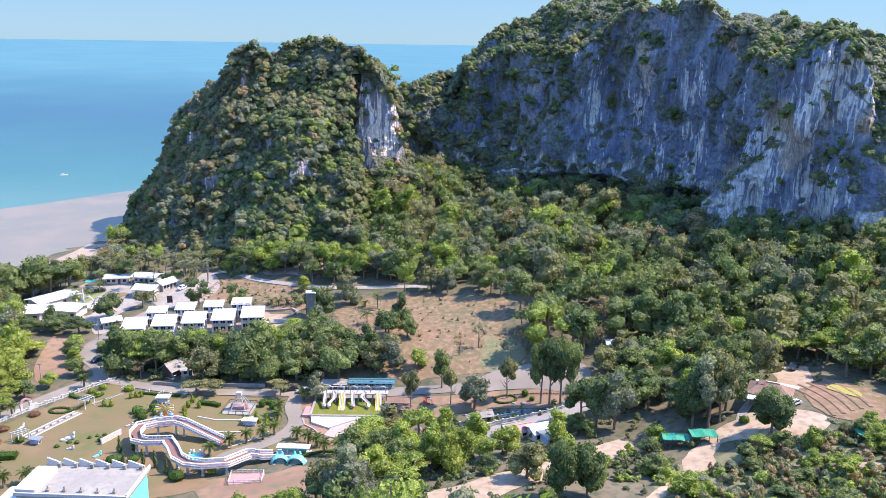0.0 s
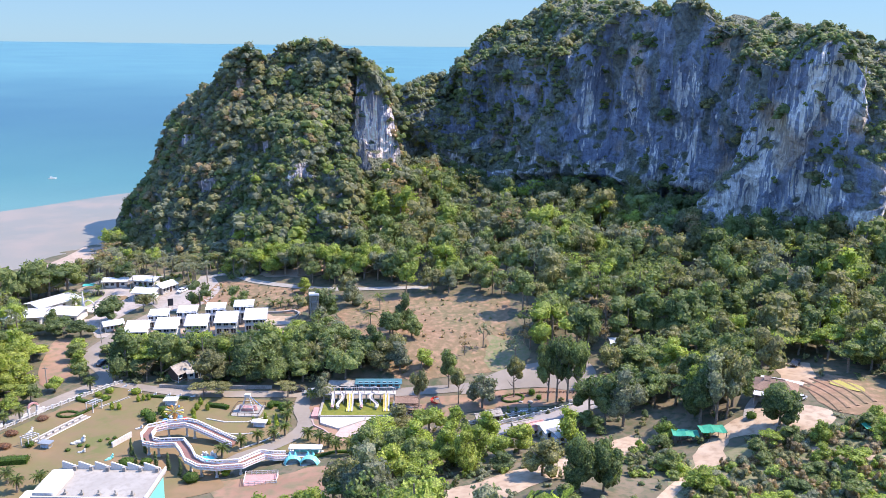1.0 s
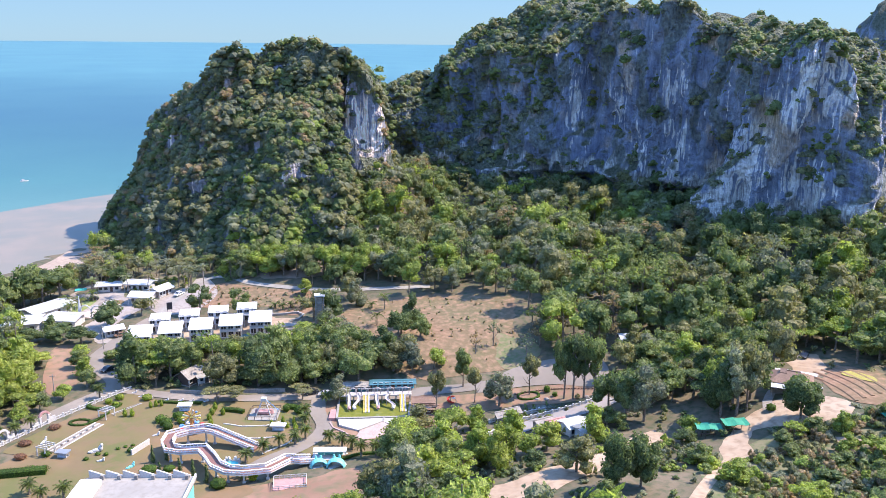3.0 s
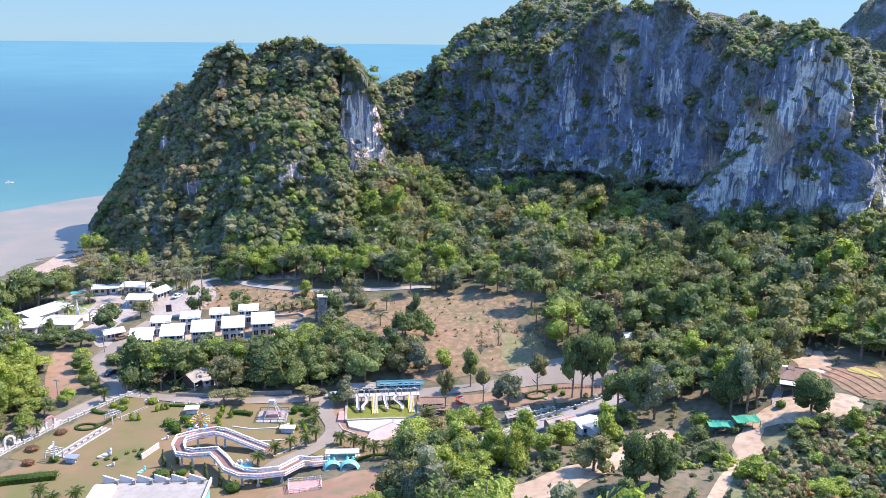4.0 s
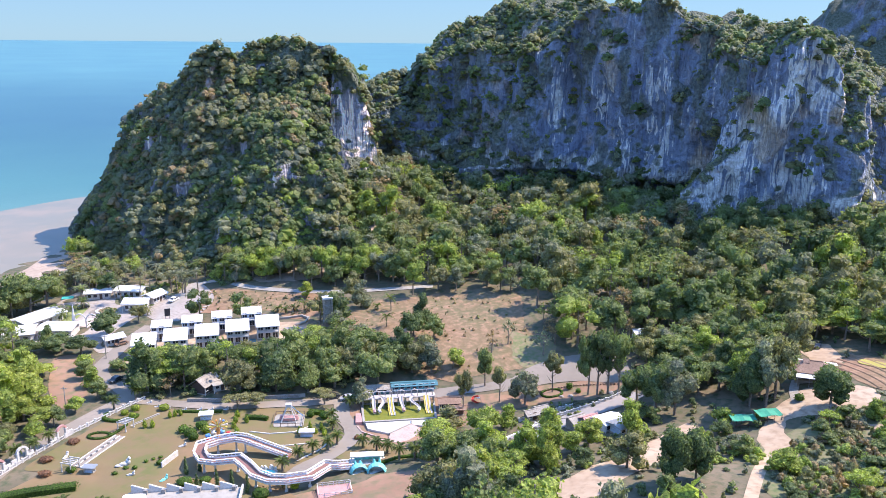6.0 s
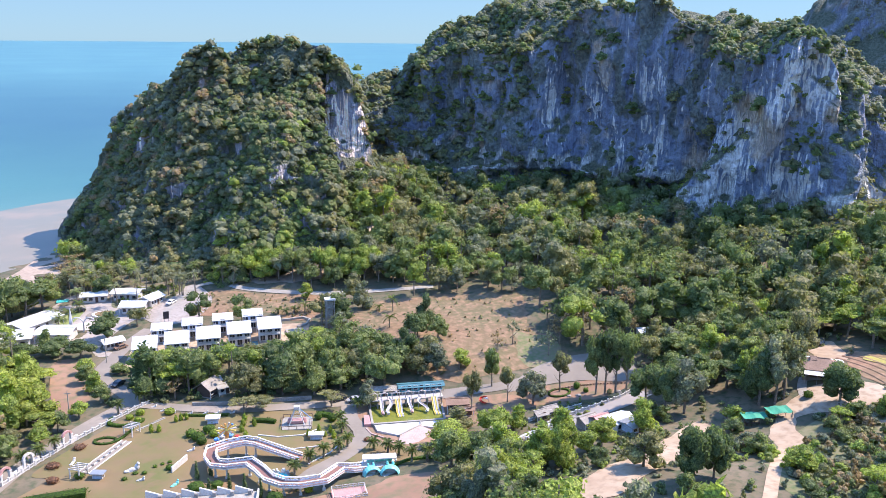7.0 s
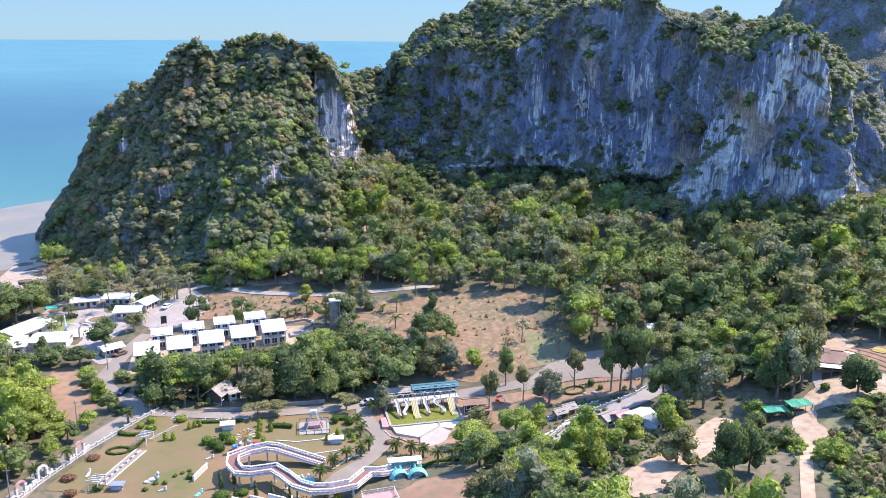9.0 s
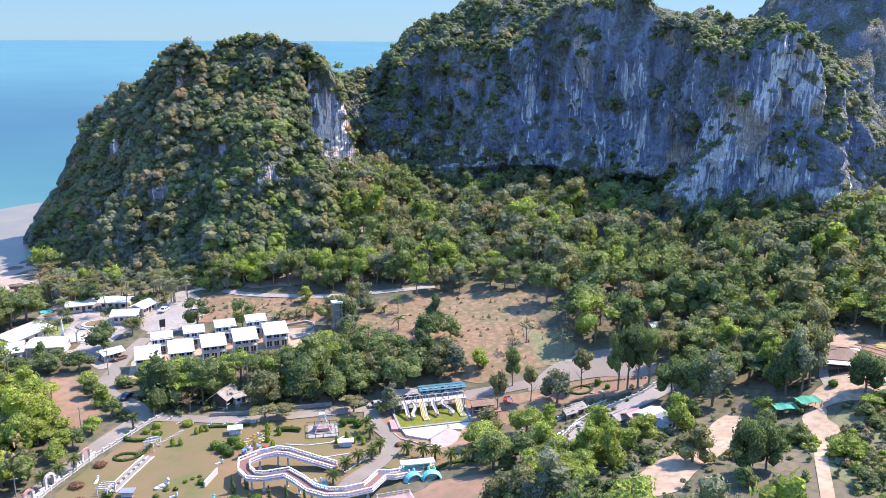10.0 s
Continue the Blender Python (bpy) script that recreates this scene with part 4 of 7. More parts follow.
for x, y in spread(rng, -152, -118, 192, 260, 5.2, lambda px, py: wooded(px, py) & inside(px, py, ORCHARD), placed):
    tree("round" if rng.random() < 0.6 else "umbrella", 6 if rng.random() < 0.75 else 3, int(rng.integers(2)), x, y, (6.5 + 2 * rng.random()) * (1.0 if y < 240 else 0.72), 4 + rng.random(), group="orchard trees")
    placed.append((x, y))
CLEAR.append([(-89, 222), (-88, 231), (-81, 231), (-80, 222)])  # before the house in the wood
BELT = [(-114, 226), (-104, 256), (-88, 257), (-60, 261), (-34, 254), (-30, 240), (-45, 226), (-60, 224)]
belt = spread(rng, -114, -28, 224, 262, 6.4, lambda px, py: wooded(px, py) & inside(px, py, BELT), placed)
for x, y in belt:
    tree(str(rng.choice(["round", "round", "umbrella", "tall"])), int(rng.choice([0, 1, 3, 2], p=[.38, .24, .26, .12])), int(rng.integers(3)), x, y, float(np.clip(4.8 + (252 - y) * 0.42, 4.8, 9.5)) + 2 * rng.random(), 4.2 + 1.4 * rng.random(), group="park trees")
placed += belt


# the near woods, tree by tree, then the rest of the woods as one growth
PARK = [(-62, 158), (-50, 222), (-30, 225), (0, 224), (34, 226), (34, 200), (20, 194), (8, 200), (-10, 203), (-20, 196), (-24, 176), (-30, 161), (-46, 152)]
CLEAR.append(PARK)
CLEAR.append([(-140, 100), (-140, 170), (-62, 170), (-62, 158), (-52, 146), (-52, 100)])  # before the turquoise building
CLEAR.append([(-112, 240), (-116, 262), (-54, 268), (-54, 246), (-70, 240)])  # before the cottages
CLEAR.append([(63, 178), (64, 194), (82, 197), (84, 178)])  # round the pavilion
CLEAR.append([(-22, 177), (-22, 204), (8, 207), (24, 201), (20, 193), (0, 179)])  # the lane and the channel
OPEN = [(-14, 146), (-14, 176), (0, 192), (20, 198), (42, 192), (52, 182), (100, 170), (104, 118), (0, 118)]
near = spread(rng, -60, 110, 128, 215, 6.6, wooded, placed)
near.sort(key=lambda p: p[1])
near = [q for q in near if not inside(q[0], q[1], OPEN) or rng.random() < (0.75 if q[0] > 50 else 0.35)]
for x, y in near[:190]:
    low = 0.55 if inside(x, y, OPEN) else 0.74 if x < 0 and y < 178 else 1.0
    tone = int(rng.choice([0, 1, 2, 3, 4], p=[.34, .18, .12, .31, .05]))
    tree(str(rng.choice(["round", "round", "tall", "umbrella"])), tone, int(rng.integers(3)), x, y, (7 + 4.5 * rng.random()) * low, (3.2 + 1.6 * rng.random()) * (low + 0.15), group="park trees")
placed += near
rest = spread(rng, -200, 280, 105, 480, 5.9, lambda px, py: wooded(px, py) & ~inside(px, py, OPEN), placed)
FAR = forest_protos(12, 13.0, 0.38, 10, DOME, ("round", "tall", "round", "high", "sparse", "ball"))
FAR += forest_protos(12, 2.5, 0.9, 4, DOME)  # plainer ones for the woods that lie aside
spots = []


def aside(x, y):
    return x < -22 - 0.54 * y or x > max(0.96 * (y - 14) - 75, 0.56 * y) or y < 122 or y > 435


for x, y in rest:
    big = noise.noise((x / 28, y / 28, 5))
    p = np.array([.34, .15, .27, .08, .14, .02, .01])
    if big > 0.12:
        p = np.array([.32, .08, .24, .19, .11, .02, .04])
    elif big < -0.15:
        p = np.array([.28, .26, .22, .03, .17, .04, 0.0])
    tone = int(rng.choice(7, p=p / p.sum()))
    size = 0.66 + 0.75 * rng.random() ** 2 + 0.15 * big
    spots.append((x, y, ground_z(x, y), 12.0 * size, 4.9 * size * (0.85 + 0.3 * rng.random()), rng.random() * 6.28, tone, (int(rng.integers(12)) if tone != 5 else 4) + 12 * aside(x, y)))
stuff("woodland", FAR, spots, "mixed tropical woodland in many greens", "woodland")

# growth on the hills
def bush_protos(count, lumps, cards, size, core, wide=2.3):
    """Ragged bushes of leafy lumps, 10 m high and 8.4 m wide before scaling."""
    out = []
    for s in range(count):
        r = np.random.default_rng(900 + s)
        blobs = []
        for i in range(lumps):
            q = math.sqrt((i + 0.4) / lumps) * wide
            blobs.append((np.array([math.cos(i * 2.4 + s) * q, math.sin(i * 2.4 + s) * q, 2.0 + 5.6 * r.random() * (1.15 - 0.25 * q)]), 1.25 + 1.1 * r.random(), 1.2))
        v, f = crown_arrays(r, blobs, cards, size, core, 0.95)
        out.append((v, f, len(f)))
    return out


HILL_BUSH = bush_protos(10, 5, 1.9, 0.66, LUMP)
BUSH = bush_protos(8, 4, 1.2, 0.7, LUMP)
NEAR_BUSH = bush_protos(8, 6, 4.2, 0.42, LUMP)


def hill_growth(name, verts, quads, count, ok, label, tones, scale, dry_west=False):
    q = verts[quads]
    nrm = np.cross(q[:, 2] - q[:, 0], q[:, 3] - q[:, 1])
    area = np.linalg.norm(nrm, axis=1) / 2
    nz = nrm[:, 2] / np.maximum(2 * area, 1e-9)
    out_n = nrm / np.maximum(2 * area, 1e-9)[:, None]
    out_n = out_n * np.where(out_n[:, 2] < 0, -1.0, 1.0)[:, None]
    mid = q.mean(1)
    weight = area * ok(mid, np.abs(nz), np.arange(len(quads)) / len(quads))
    pick = rng.choice(len(quads), size=count, p=weight / weight.sum())
    places = []
    for i in pick:
        u, v = rng.random(2)
        p = q[i, 0] * (1 - u) * (1 - v) + q[i, 1] * u * (1 - v) + q[i, 2] * u * v + q[i, 3] * (1 - u) * v
        big = noise.noise((p[0] / 22, p[1] / 22, p[2] / 22))
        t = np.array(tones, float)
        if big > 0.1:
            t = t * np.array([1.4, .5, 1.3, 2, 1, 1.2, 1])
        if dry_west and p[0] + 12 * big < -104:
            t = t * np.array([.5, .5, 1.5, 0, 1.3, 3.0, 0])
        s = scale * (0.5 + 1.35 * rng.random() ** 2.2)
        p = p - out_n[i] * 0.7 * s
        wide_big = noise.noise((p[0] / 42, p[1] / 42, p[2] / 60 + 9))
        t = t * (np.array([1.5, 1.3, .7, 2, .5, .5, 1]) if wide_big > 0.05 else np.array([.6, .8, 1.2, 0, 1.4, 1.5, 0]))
        places.append((p[0], p[1], p[2] - 1.5 * s, 5.2 * s, 2.9 * s, rng.random() * 6.28, int(rng.choice(7, p=t / t.sum())), int(rng.integers(10))))
    return stuff(name, HILL_BUSH, places, label, "hill scrub")


def on_headland(m, nz, up):
    w = ease(0.12, 0.4, nz) + 0.22
    bare = np.exp(-(((m[:, 0] + 37) / 11) ** 2 + ((m[:, 1] - 386) / 15) ** 2 + ((m[:, 2] - 56) / 18) ** 2))
    return w * (1 - np.clip(bare * 1.8, 0, 1)) * (m[:, 1] < 447)


def on_massif(m, nz, up):
    patch = np.array([noise.noise((p[0] / 16, p[1] / 16, p[2] / 22)) for p in m])
    w = 1.6 * ease(0.25, 0.6, nz) + 0.01 + 0.3 * ease(0.16, 0.26, patch)
    w = w + 2.5 * (np.linalg.norm((m - np.array([135, 295, 57])) / np.array([8, 10, 10]), axis=1) < 1)  # a hanging thicket on the buttress
    w = w + 1.0 * (m[:, 0] < 20) * (m[:, 0] > -34) + 1.1 * (m[:, 0] < 63) * (m[:, 2] > 42 + 0.4 * m[:, 0] + 16 * patch) + 0.8 * (m[:, 0] < 75) * (m[:, 2] > 88)
    w = w + 0.5 * (m[:, 0] > 166) + 1.3 * ease(0.74, 0.82, up) * (up < 0.93)
    return w * ((m[:, 1] < 532 - 0.95 * m[:, 0]) & (m[:, 1] < 498) | (m[:, 0] > 166) & (m[:, 1] < 400))


# weights favour paler grey-green and olive, putting some haze into the leaf tones
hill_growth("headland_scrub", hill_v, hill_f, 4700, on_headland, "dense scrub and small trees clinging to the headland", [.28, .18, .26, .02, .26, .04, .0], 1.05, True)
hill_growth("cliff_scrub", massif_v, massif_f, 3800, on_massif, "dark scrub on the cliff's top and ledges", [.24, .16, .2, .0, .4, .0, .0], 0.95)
# half grey-green leaf here, so the scrub's colour carries distance haze too
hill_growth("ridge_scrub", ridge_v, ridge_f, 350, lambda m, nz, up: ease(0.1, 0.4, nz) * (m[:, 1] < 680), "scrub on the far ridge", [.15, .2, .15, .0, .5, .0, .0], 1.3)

# ---- more materials ----
def paint(name, c, rough=0.5, vary=0.18, metal=0.0):
    d = tuple(v * (1 - vary) for v in c)
    e = tuple(min(0.9, v * (1 + vary * 0.5)) for v in c)
    return mottled(name, d, c, e, 0.5, 3.0, rough, 0.005, "Object", metal)


PALE_WALL = paint("pale_rendered_wall", (0.6, 0.6, 0.58), 0.8)
BLUE_WALL = paint("pale_blue_wall", (0.45, 0.55, 0.68), 0.8)
DARK_GLASS = paint("dark_window_glass", (0.03, 0.035, 0.045), 0.08)
TEAL = paint("teal_paint", (0.035, 0.16, 0.2), 0.6)
DUSTY = paint("dusty_cream_fibreglass", (0.5, 0.44, 0.4), 0.5)
TURQUOISE = paint("turquoise_paint", (0.17, 0.58, 0.54), 0.5)
GREEN_TARP = paint("green_tarpaulin", (0.02, 0.26, 0.16), 0.55)
BROWN_DECK = paint("red_brown_decking", (0.2, 0.1, 0.08), 0.7)
BROWN_TILE = mottled("brown_roof_tiles", (0.2, 0.12, 0.08), (0.27, 0.17, 0.12), (0.15, 0.09, 0.06), 0.3, 2.5, 0.75, 0.05, "Object")
DARK_WOOD = paint("dark_stained_wood", (0.1, 0.06, 0.045), 0.7)
GREY_THATCH = mottled("weathered_shingle", (0.26, 0.23, 0.2), (0.34, 0.31, 0.27), (0.2, 0.17, 0.15), 0.4, 3, 0.9, 0.05, "Object")
RED = paint("red_fibreglass", (0.55, 0.05, 0.03), 0.35)
PINK = paint("pink_paint", (0.45, 0.24, 0.22), 0.7)
ORANGE = paint("orange_fibreglass", (0.7, 0.3, 0.08), 0.4)
YELLOW = paint("yellow_fibreglass", (0.68, 0.52, 0.1), 0.4)
BLUE = paint("blue_fibreglass", (0.12, 0.3, 0.6), 0.4)
STEEL = paint("grey_steel", (0.32, 0.33, 0.34), 0.45, metal=0.4)
BLACK = paint("black_board", (0.03, 0.03, 0.035), 0.5)
POOL_WATER = mottled("green_pool_water", (0.16, 0.17, 0.03), (0.2, 0.2, 0.05), (0.13, 0.15, 0.03), 0.15, 1.0, 0.06, 0.01)
BLUE_WATER = mottled("blue_pool_water", (0.06, 0.45, 0.42), (0.1, 0.5, 0.46), (0.05, 0.4, 0.4), 0.3, 2, 0.06, 0.01)
STONE = mottled("grey_stone", (0.24, 0.22, 0.2), (0.32, 0.3, 0.27), (0.18, 0.16, 0.14), 0.5, 3, 0.9, 0.05, "Object")
HEDGE = leaf("hedge_leaf", (0.03, 0.075, 0.015), (0.08, 0.15, 0.03))
TOPIARY = leaf("topiary_leaf", (0.11, 0.18, 0.03), (0.24, 0.32, 0.06))
RUSSET = leaf("russet_leaf", (0.12, 0.07, 0.05), (0.22, 0.13, 0.09))
FROND = leaf("palm_frond", (0.06, 0.1, 0.035), (0.13, 0.18, 0.07))
TYRE = paint("black_rubber", (0.02, 0.02, 0.02), 0.8)


def at(x, y, rz=0.0, dz=0.0):
    return pose(x, y, ground_z(x, y) + dz, 0, 0, rz)


# ---- palms ----
def frond_mesh(name, length, droop, width):
    """An arched feather leaf: a rib with leaflets hanging at both sides."""
    s = Shape()
    n = 7
    pts = [Vector((length * t * (1 - 0.18 * t * t), 0, length * (0.42 * t - droop * t * t))) for t in np.linspace(0, 1, n)]
    s.tube(pts, [0.05, 0.045, 0.04, 0.03, 0.025, 0.02, 0.01], 3)
    for i in range(13):
        t = 0.1 + 0.9 * i / 13
        p = Vector((length * t * (1 - 0.18 * t * t), 0, length * (0.42 * t - droop * t * t)))
        w = width * (0.5 + 0.5 * math.sin(math.pi * min(1, t + 0.1)))
        for side in (-1, 1):
            tip = p + Vector((0.35 * w, side * w, -0.38 * w))
            s.add([p + Vector((-0.09, 0, 0.02)), p + Vector((0.1, 0, 0.02)), tip], [(0, 1, 2)])
    return s.mesh(name, FROND)


FRONDS = {"date": frond_mesh("frond", 2.3, 0.72, 0.5), "coconut": frond_mesh("frond", 3.4, 0.85, 0.75)}


def palm(x, y, h, kind="date", count=26, label="date palm with a full grey-green head", group="park palms"):
    r = random.Random(int(x * 37 + y * 11))
    t = thing("palm_tree", at(x, y, r.random() * 360), label, "palm tree", group)
    bend = Vector((r.uniform(-.06, .06) * h, r.uniform(-.06, .06) * h, 0))
    top = bend + Vector((0, 0, h))
    w = 0.26 if kind == "date" else 0.16
    part("trunk", Shape().tube([(0, 0, -0.5), bend * 0.15 + Vector((0, 0, h * 0.33)), bend * 0.5 + Vector((0, 0, h * 0.7)), top], [w * 1.3, w, w * 0.95, w * 0.8], 8), BARK, t)
    for i in range(count):
        f = new("frond", FRONDS[kind])
        f.parent = t
        tier = i % 3
        f.matrix_basis = Matrix.Translation(top) @ pose(0, 0, 0, 0, (-38, -8, 22)[tier] + r.uniform(-9, 9), i * 137.5 + r.uniform(-12, 12)) @ Matrix.Scale(r.uniform(.82, 1.08), 4)
    return t


for x, y, h in ((-59.7, 187, 2.6), (-56.2, 190, 2.8), (-52.5, 191.8, 2.8), (-50.2, 194.6, 2.9), (-63.2, 181.7, 2.6), (-44, 192, 2.4), (-40.8, 189.2, 2.6),
                (-38.4, 187, 2.5), (-36, 181.8, 3.2), (-32.5, 180.6, 3.2), (-51, 203.4, 2.6), (-51.2, 206.8, 3.4), (-119.6, 202, 3.4), (-122.1, 198.8, 3), (-125, 195.4, 3),
                (-108.6, 221, 3.2), (-104, 226.6, 3.2), (-30, 184, 2.6), (-46, 216, 2.6), (-100, 168, 2.8), (-104, 166, 3), (-108, 170, 2.6)):
    palm(x, y, h)
for x, y, h in ((-31.6, 261, 3.6), (-28.9, 274, 4.5), (-33.2, 276, 1.6), (-67.3, 285, 1.6), (-64.6, 283, 1.8), (-61.9, 283.8, 1.7), (-58.3, 284, 2.6), (-56.5, 282, 2), (-139, 300, 3.2),
                (-141, 294, 3), (-137, 307, 3.4), (-144, 300, 3.5), (-113, 296, 2.6), (-62.5, 174, 1.4)):
    palm(x, y, h, "coconut" if h > 2.2 else "date", 14, "young palm with arching green leaves", "young palms")


def palm_proto(seed):
    r = np.random.default_rng(seed)
    h = 9.0
    tk = Shape().tube([(0, 0, -0.5), (0.2, 0.1, 4), (0.9, 0.3, h)], [0.22, 0.16, 0.12], 5)
    vs, fs = [np.array(tk.v)], [np.array([(q[0], q[i], q[i + 1]) for q in tk.f for i in range(1, len(q) - 1)])]
    n_trunk, o = len(fs[0]), len(tk.v)
    me = FRONDS["coconut"]
    fv = np.array([v.co for v in me.vertices])
    ff = np.array([(p.vertices[0], p.vertices[i], p.vertices[i + 1]) for p in me.polygons for i in range(1, len(p.vertices) - 1)])
    for i in range(13):
        m = np.array(pose(0.9, 0.3, h, 0, (-38, -6, 24)[i % 3], i * 137.5 + r.random() * 20).to_3x3())
        vs.append(fv @ m.T + np.array([0.9, 0.3, h])), fs.append(ff + o)
        o += len(fv)
    f = np.concatenate(fs)
    f = np.concatenate([f[n_trunk:], f[:n_trunk]])
    return np.concatenate(vs), f, len(f) - n_trunk


grove = spread(rng, -166, -88, 316, 352, 5.0, lambda px, py: wooded(px, py) & ((py > 330) | (px < -155)), [])
grove += [(float(x), float(y)) for x, y in ((-170, 312), (-172, 306), (-168, 300), (-164, 296), (-166, 288), (-162, 281), (-170, 294), (-88, 318), (-82, 321), (-84, 316), (-60, 316), (-70, 322))]
for k in range(60):
    x, y = -152 + 56 * rng.random(), 311 + 22 * rng.random()
    if all(math.hypot(x - a, y - b) > c for a, b, c in ((-122.5, 318.5, 6), (-134.5, 319.5, 6), (-117.6, 303.4, 8), (-112.8, 309.6, 7), (-99, 320, 5), (-146.4, 322, 5))):
        grove.append((x, y))
COCO = [palm_proto(s) for s in range(4)]
stuff("coconut_grove", COCO, [(x, y, ground_z(x, y), 6.5 + 3 * rng.random(), 4.4, rng.random() * 6.28, int(rng.choice([0, 2, 4])), int(rng.integers(4))) for x, y in grove], "grove of slender coconut palms behind the beach", "palm grove")


# ---- clipped greenery ----
def clipped(name, m, sx, sy, sz, mat, label, category, kind="dome", group=""):
    """A trimmed bush: a lumpy core under small leaves."""
    r = np.random.default_rng(int(abs(m.translation.x * 91 + m.translation.y * 7)))
    v0 = ICO2[0].copy()
    if kind == "cone":
        v0[:, :2] *= (1.0 - 0.42 * (v0[:, 2:3] + 1) / 2 * 1.4)
    v = v0 * (1 + r.normal(size=(len(v0), 1)) * 0.06) * 0.92
    d = v0[r.integers(len(v0), size=90)] + r.normal(size=(90, 3)) * 0.13
    lv, lf = leaf_cards(r, np.zeros(3), 1.0, 90, 0.14)
    shift = d - lv.reshape(-1, 4, 3).mean(1)
    lv = (lv.reshape(-1, 4, 3) + shift[:, None]).reshape(-1, 3)
    allv = np.concatenate([v, lv]) * np.array([sx, sy, sz]) / 2 + np.array([0, 0, sz * 0.46])
    ob = new(name, raw_mesh(name, allv, np.concatenate([ICO2[1], lf + len(v)]), [mat]))
    ob.matrix_world = m
    return tagged(ob, label, category, group)


for x, y, s, h in ((-98.6, 209.4, 1.3, 2.2), (-96.7, 209.4, 1.4, 2.2), (-93.2, 214.4, 1.2, 2), (-92, 215.2, 1.2, 2), (-90.6, 215.4, 1.1, 1.8), (-59.5, 202.3, 1.4, 1.9), (-56.8, 204.4, 1.2, 2.2),
                   (-53.9, 203.8, 1.2, 2.2), (-53.2, 200.5, 1.4, 2.1), (-75.7, 212.4, 1.5, 2.2), (-75.9, 209.2, 1.6, 2.2), (-76.1, 206.2, 1.5, 2), (-75.1, 203, 1.4, 1.9), (-73.1, 209.2, 1.4, 2.1),
                   (-58, 201, 1.2, 1.6), (-55.4, 201.8, 1.3, 1.6)):
    clipped("topiary_bush", at(x, y), s * 1.25, s * 1.25, h * 1.1, TOPIARY, "clipped light-green topiary cone on the lawn", "topiary", "cone", "topiary cones")
for x, y, s, h, mat, lab in ((-105.2, 217.7, 2.2, 1.6, TOPIARY, "rounded yellow-green bush in a flower bed"), (-102.9, 216.1, 2, 1.5, TOPIARY, "rounded yellow-green bush in a flower bed"),
                             (-102.9, 220, 2.4, 1.8, TOPIARY, "rounded yellow-green bush in a flower bed"), (-114.3, 203, 3.2, 1.2, RUSSET, "low russet bush on the lawn"),
                             (-118.2, 194.2, 3.4, 1.3, RUSSET, "low russet bush on the lawn"), (-95.4, 219.5, 3, 1.8, TOPIARY, "straggling yellow-green bush by the drive"),
                             (-84.2, 207.2, 3.4, 2.2, HEDGE, "large dark-green rounded shrub"), (-82.8, 204.6, 3, 2.2, TOPIARY, "large light-green rounded shrub"), (-86.6, 203.2, 3.4, 2.4, HEDGE, "large dark-green rounded shrub"),
                             (-88.5, 205.5, 3, 2, HEDGE, "large dark-green rounded shrub"), (-85.5, 200.8, 2.8, 2.2, HEDGE, "large dark-green rounded shrub"), (-56.6, 211.5, 2.2, 2.2, HEDGE, "dark clipped shrub by the ride"),
                             (-53, 210.4, 2.8, 2.4, HEDGE, "dark clipped shrub by the ride"), (-84.6, 178.6, 4, 1.6, HEDGE, "spreading green shrub below the walkway"), (-80.1, 178.8, 3, 1.4, HEDGE, "spreading green shrub below the walkway"),
                             (-60.2, 172.2, 2.2, 2, TOPIARY, "round green shrub beside the walkway"), (-67.4, 169.5, 4, 2.4, HEDGE, "spreading green shrub below the walkway"), (-99, 188, 1.4, 0.8, HEDGE, "small low plant on the lawn"),
                             (-97, 187.6, 1.2, 0.9, HEDGE, "small low plant on the lawn"), (-101, 185.6, 1.4, 0.8, HEDGE, "small low plant on the lawn"), (-93.5, 191.5, 1, 0.7, HEDGE, "small low plant on the lawn"),
                             (-92, 192.2, 1.1, 0.7, HEDGE, "small low plant on the lawn"), (-95, 190.5, 1.1, 0.8, HEDGE, "small low plant on the lawn"), (-91.5, 189, 2, 1.3, HEDGE, "grey-green agave clump on the lawn"),
                             (-111, 188, 2.4, 1.6, HEDGE, "dark bush at the lawn's edge"), (-116.5, 187, 3, 1.4, RUSSET, "low russet bush on the lawn"), (15.4, 213, 2, 2.2, HEDGE, "dark shrub beside the car park"),
                             (17, 210, 1.6, 1.5, HEDGE, "dark shrub beside the car park"), (-20, 202, 3, 1.8, TOPIARY, "leafy shrub by the pool deck"), (-45, 197.5, 2, 1.2, RUSSET, "dry shrub at the drive's edge"),
                             (61.5, 176, 2.6, 2, HEDGE, "dark shrub on the bare yard"), (64.5, 163.5, 4.2, 3, HEDGE, "dark shrub under the round tree")):
    clipped("bush", at(x, y), s, s * 0.9, h, mat, lab, "bush")


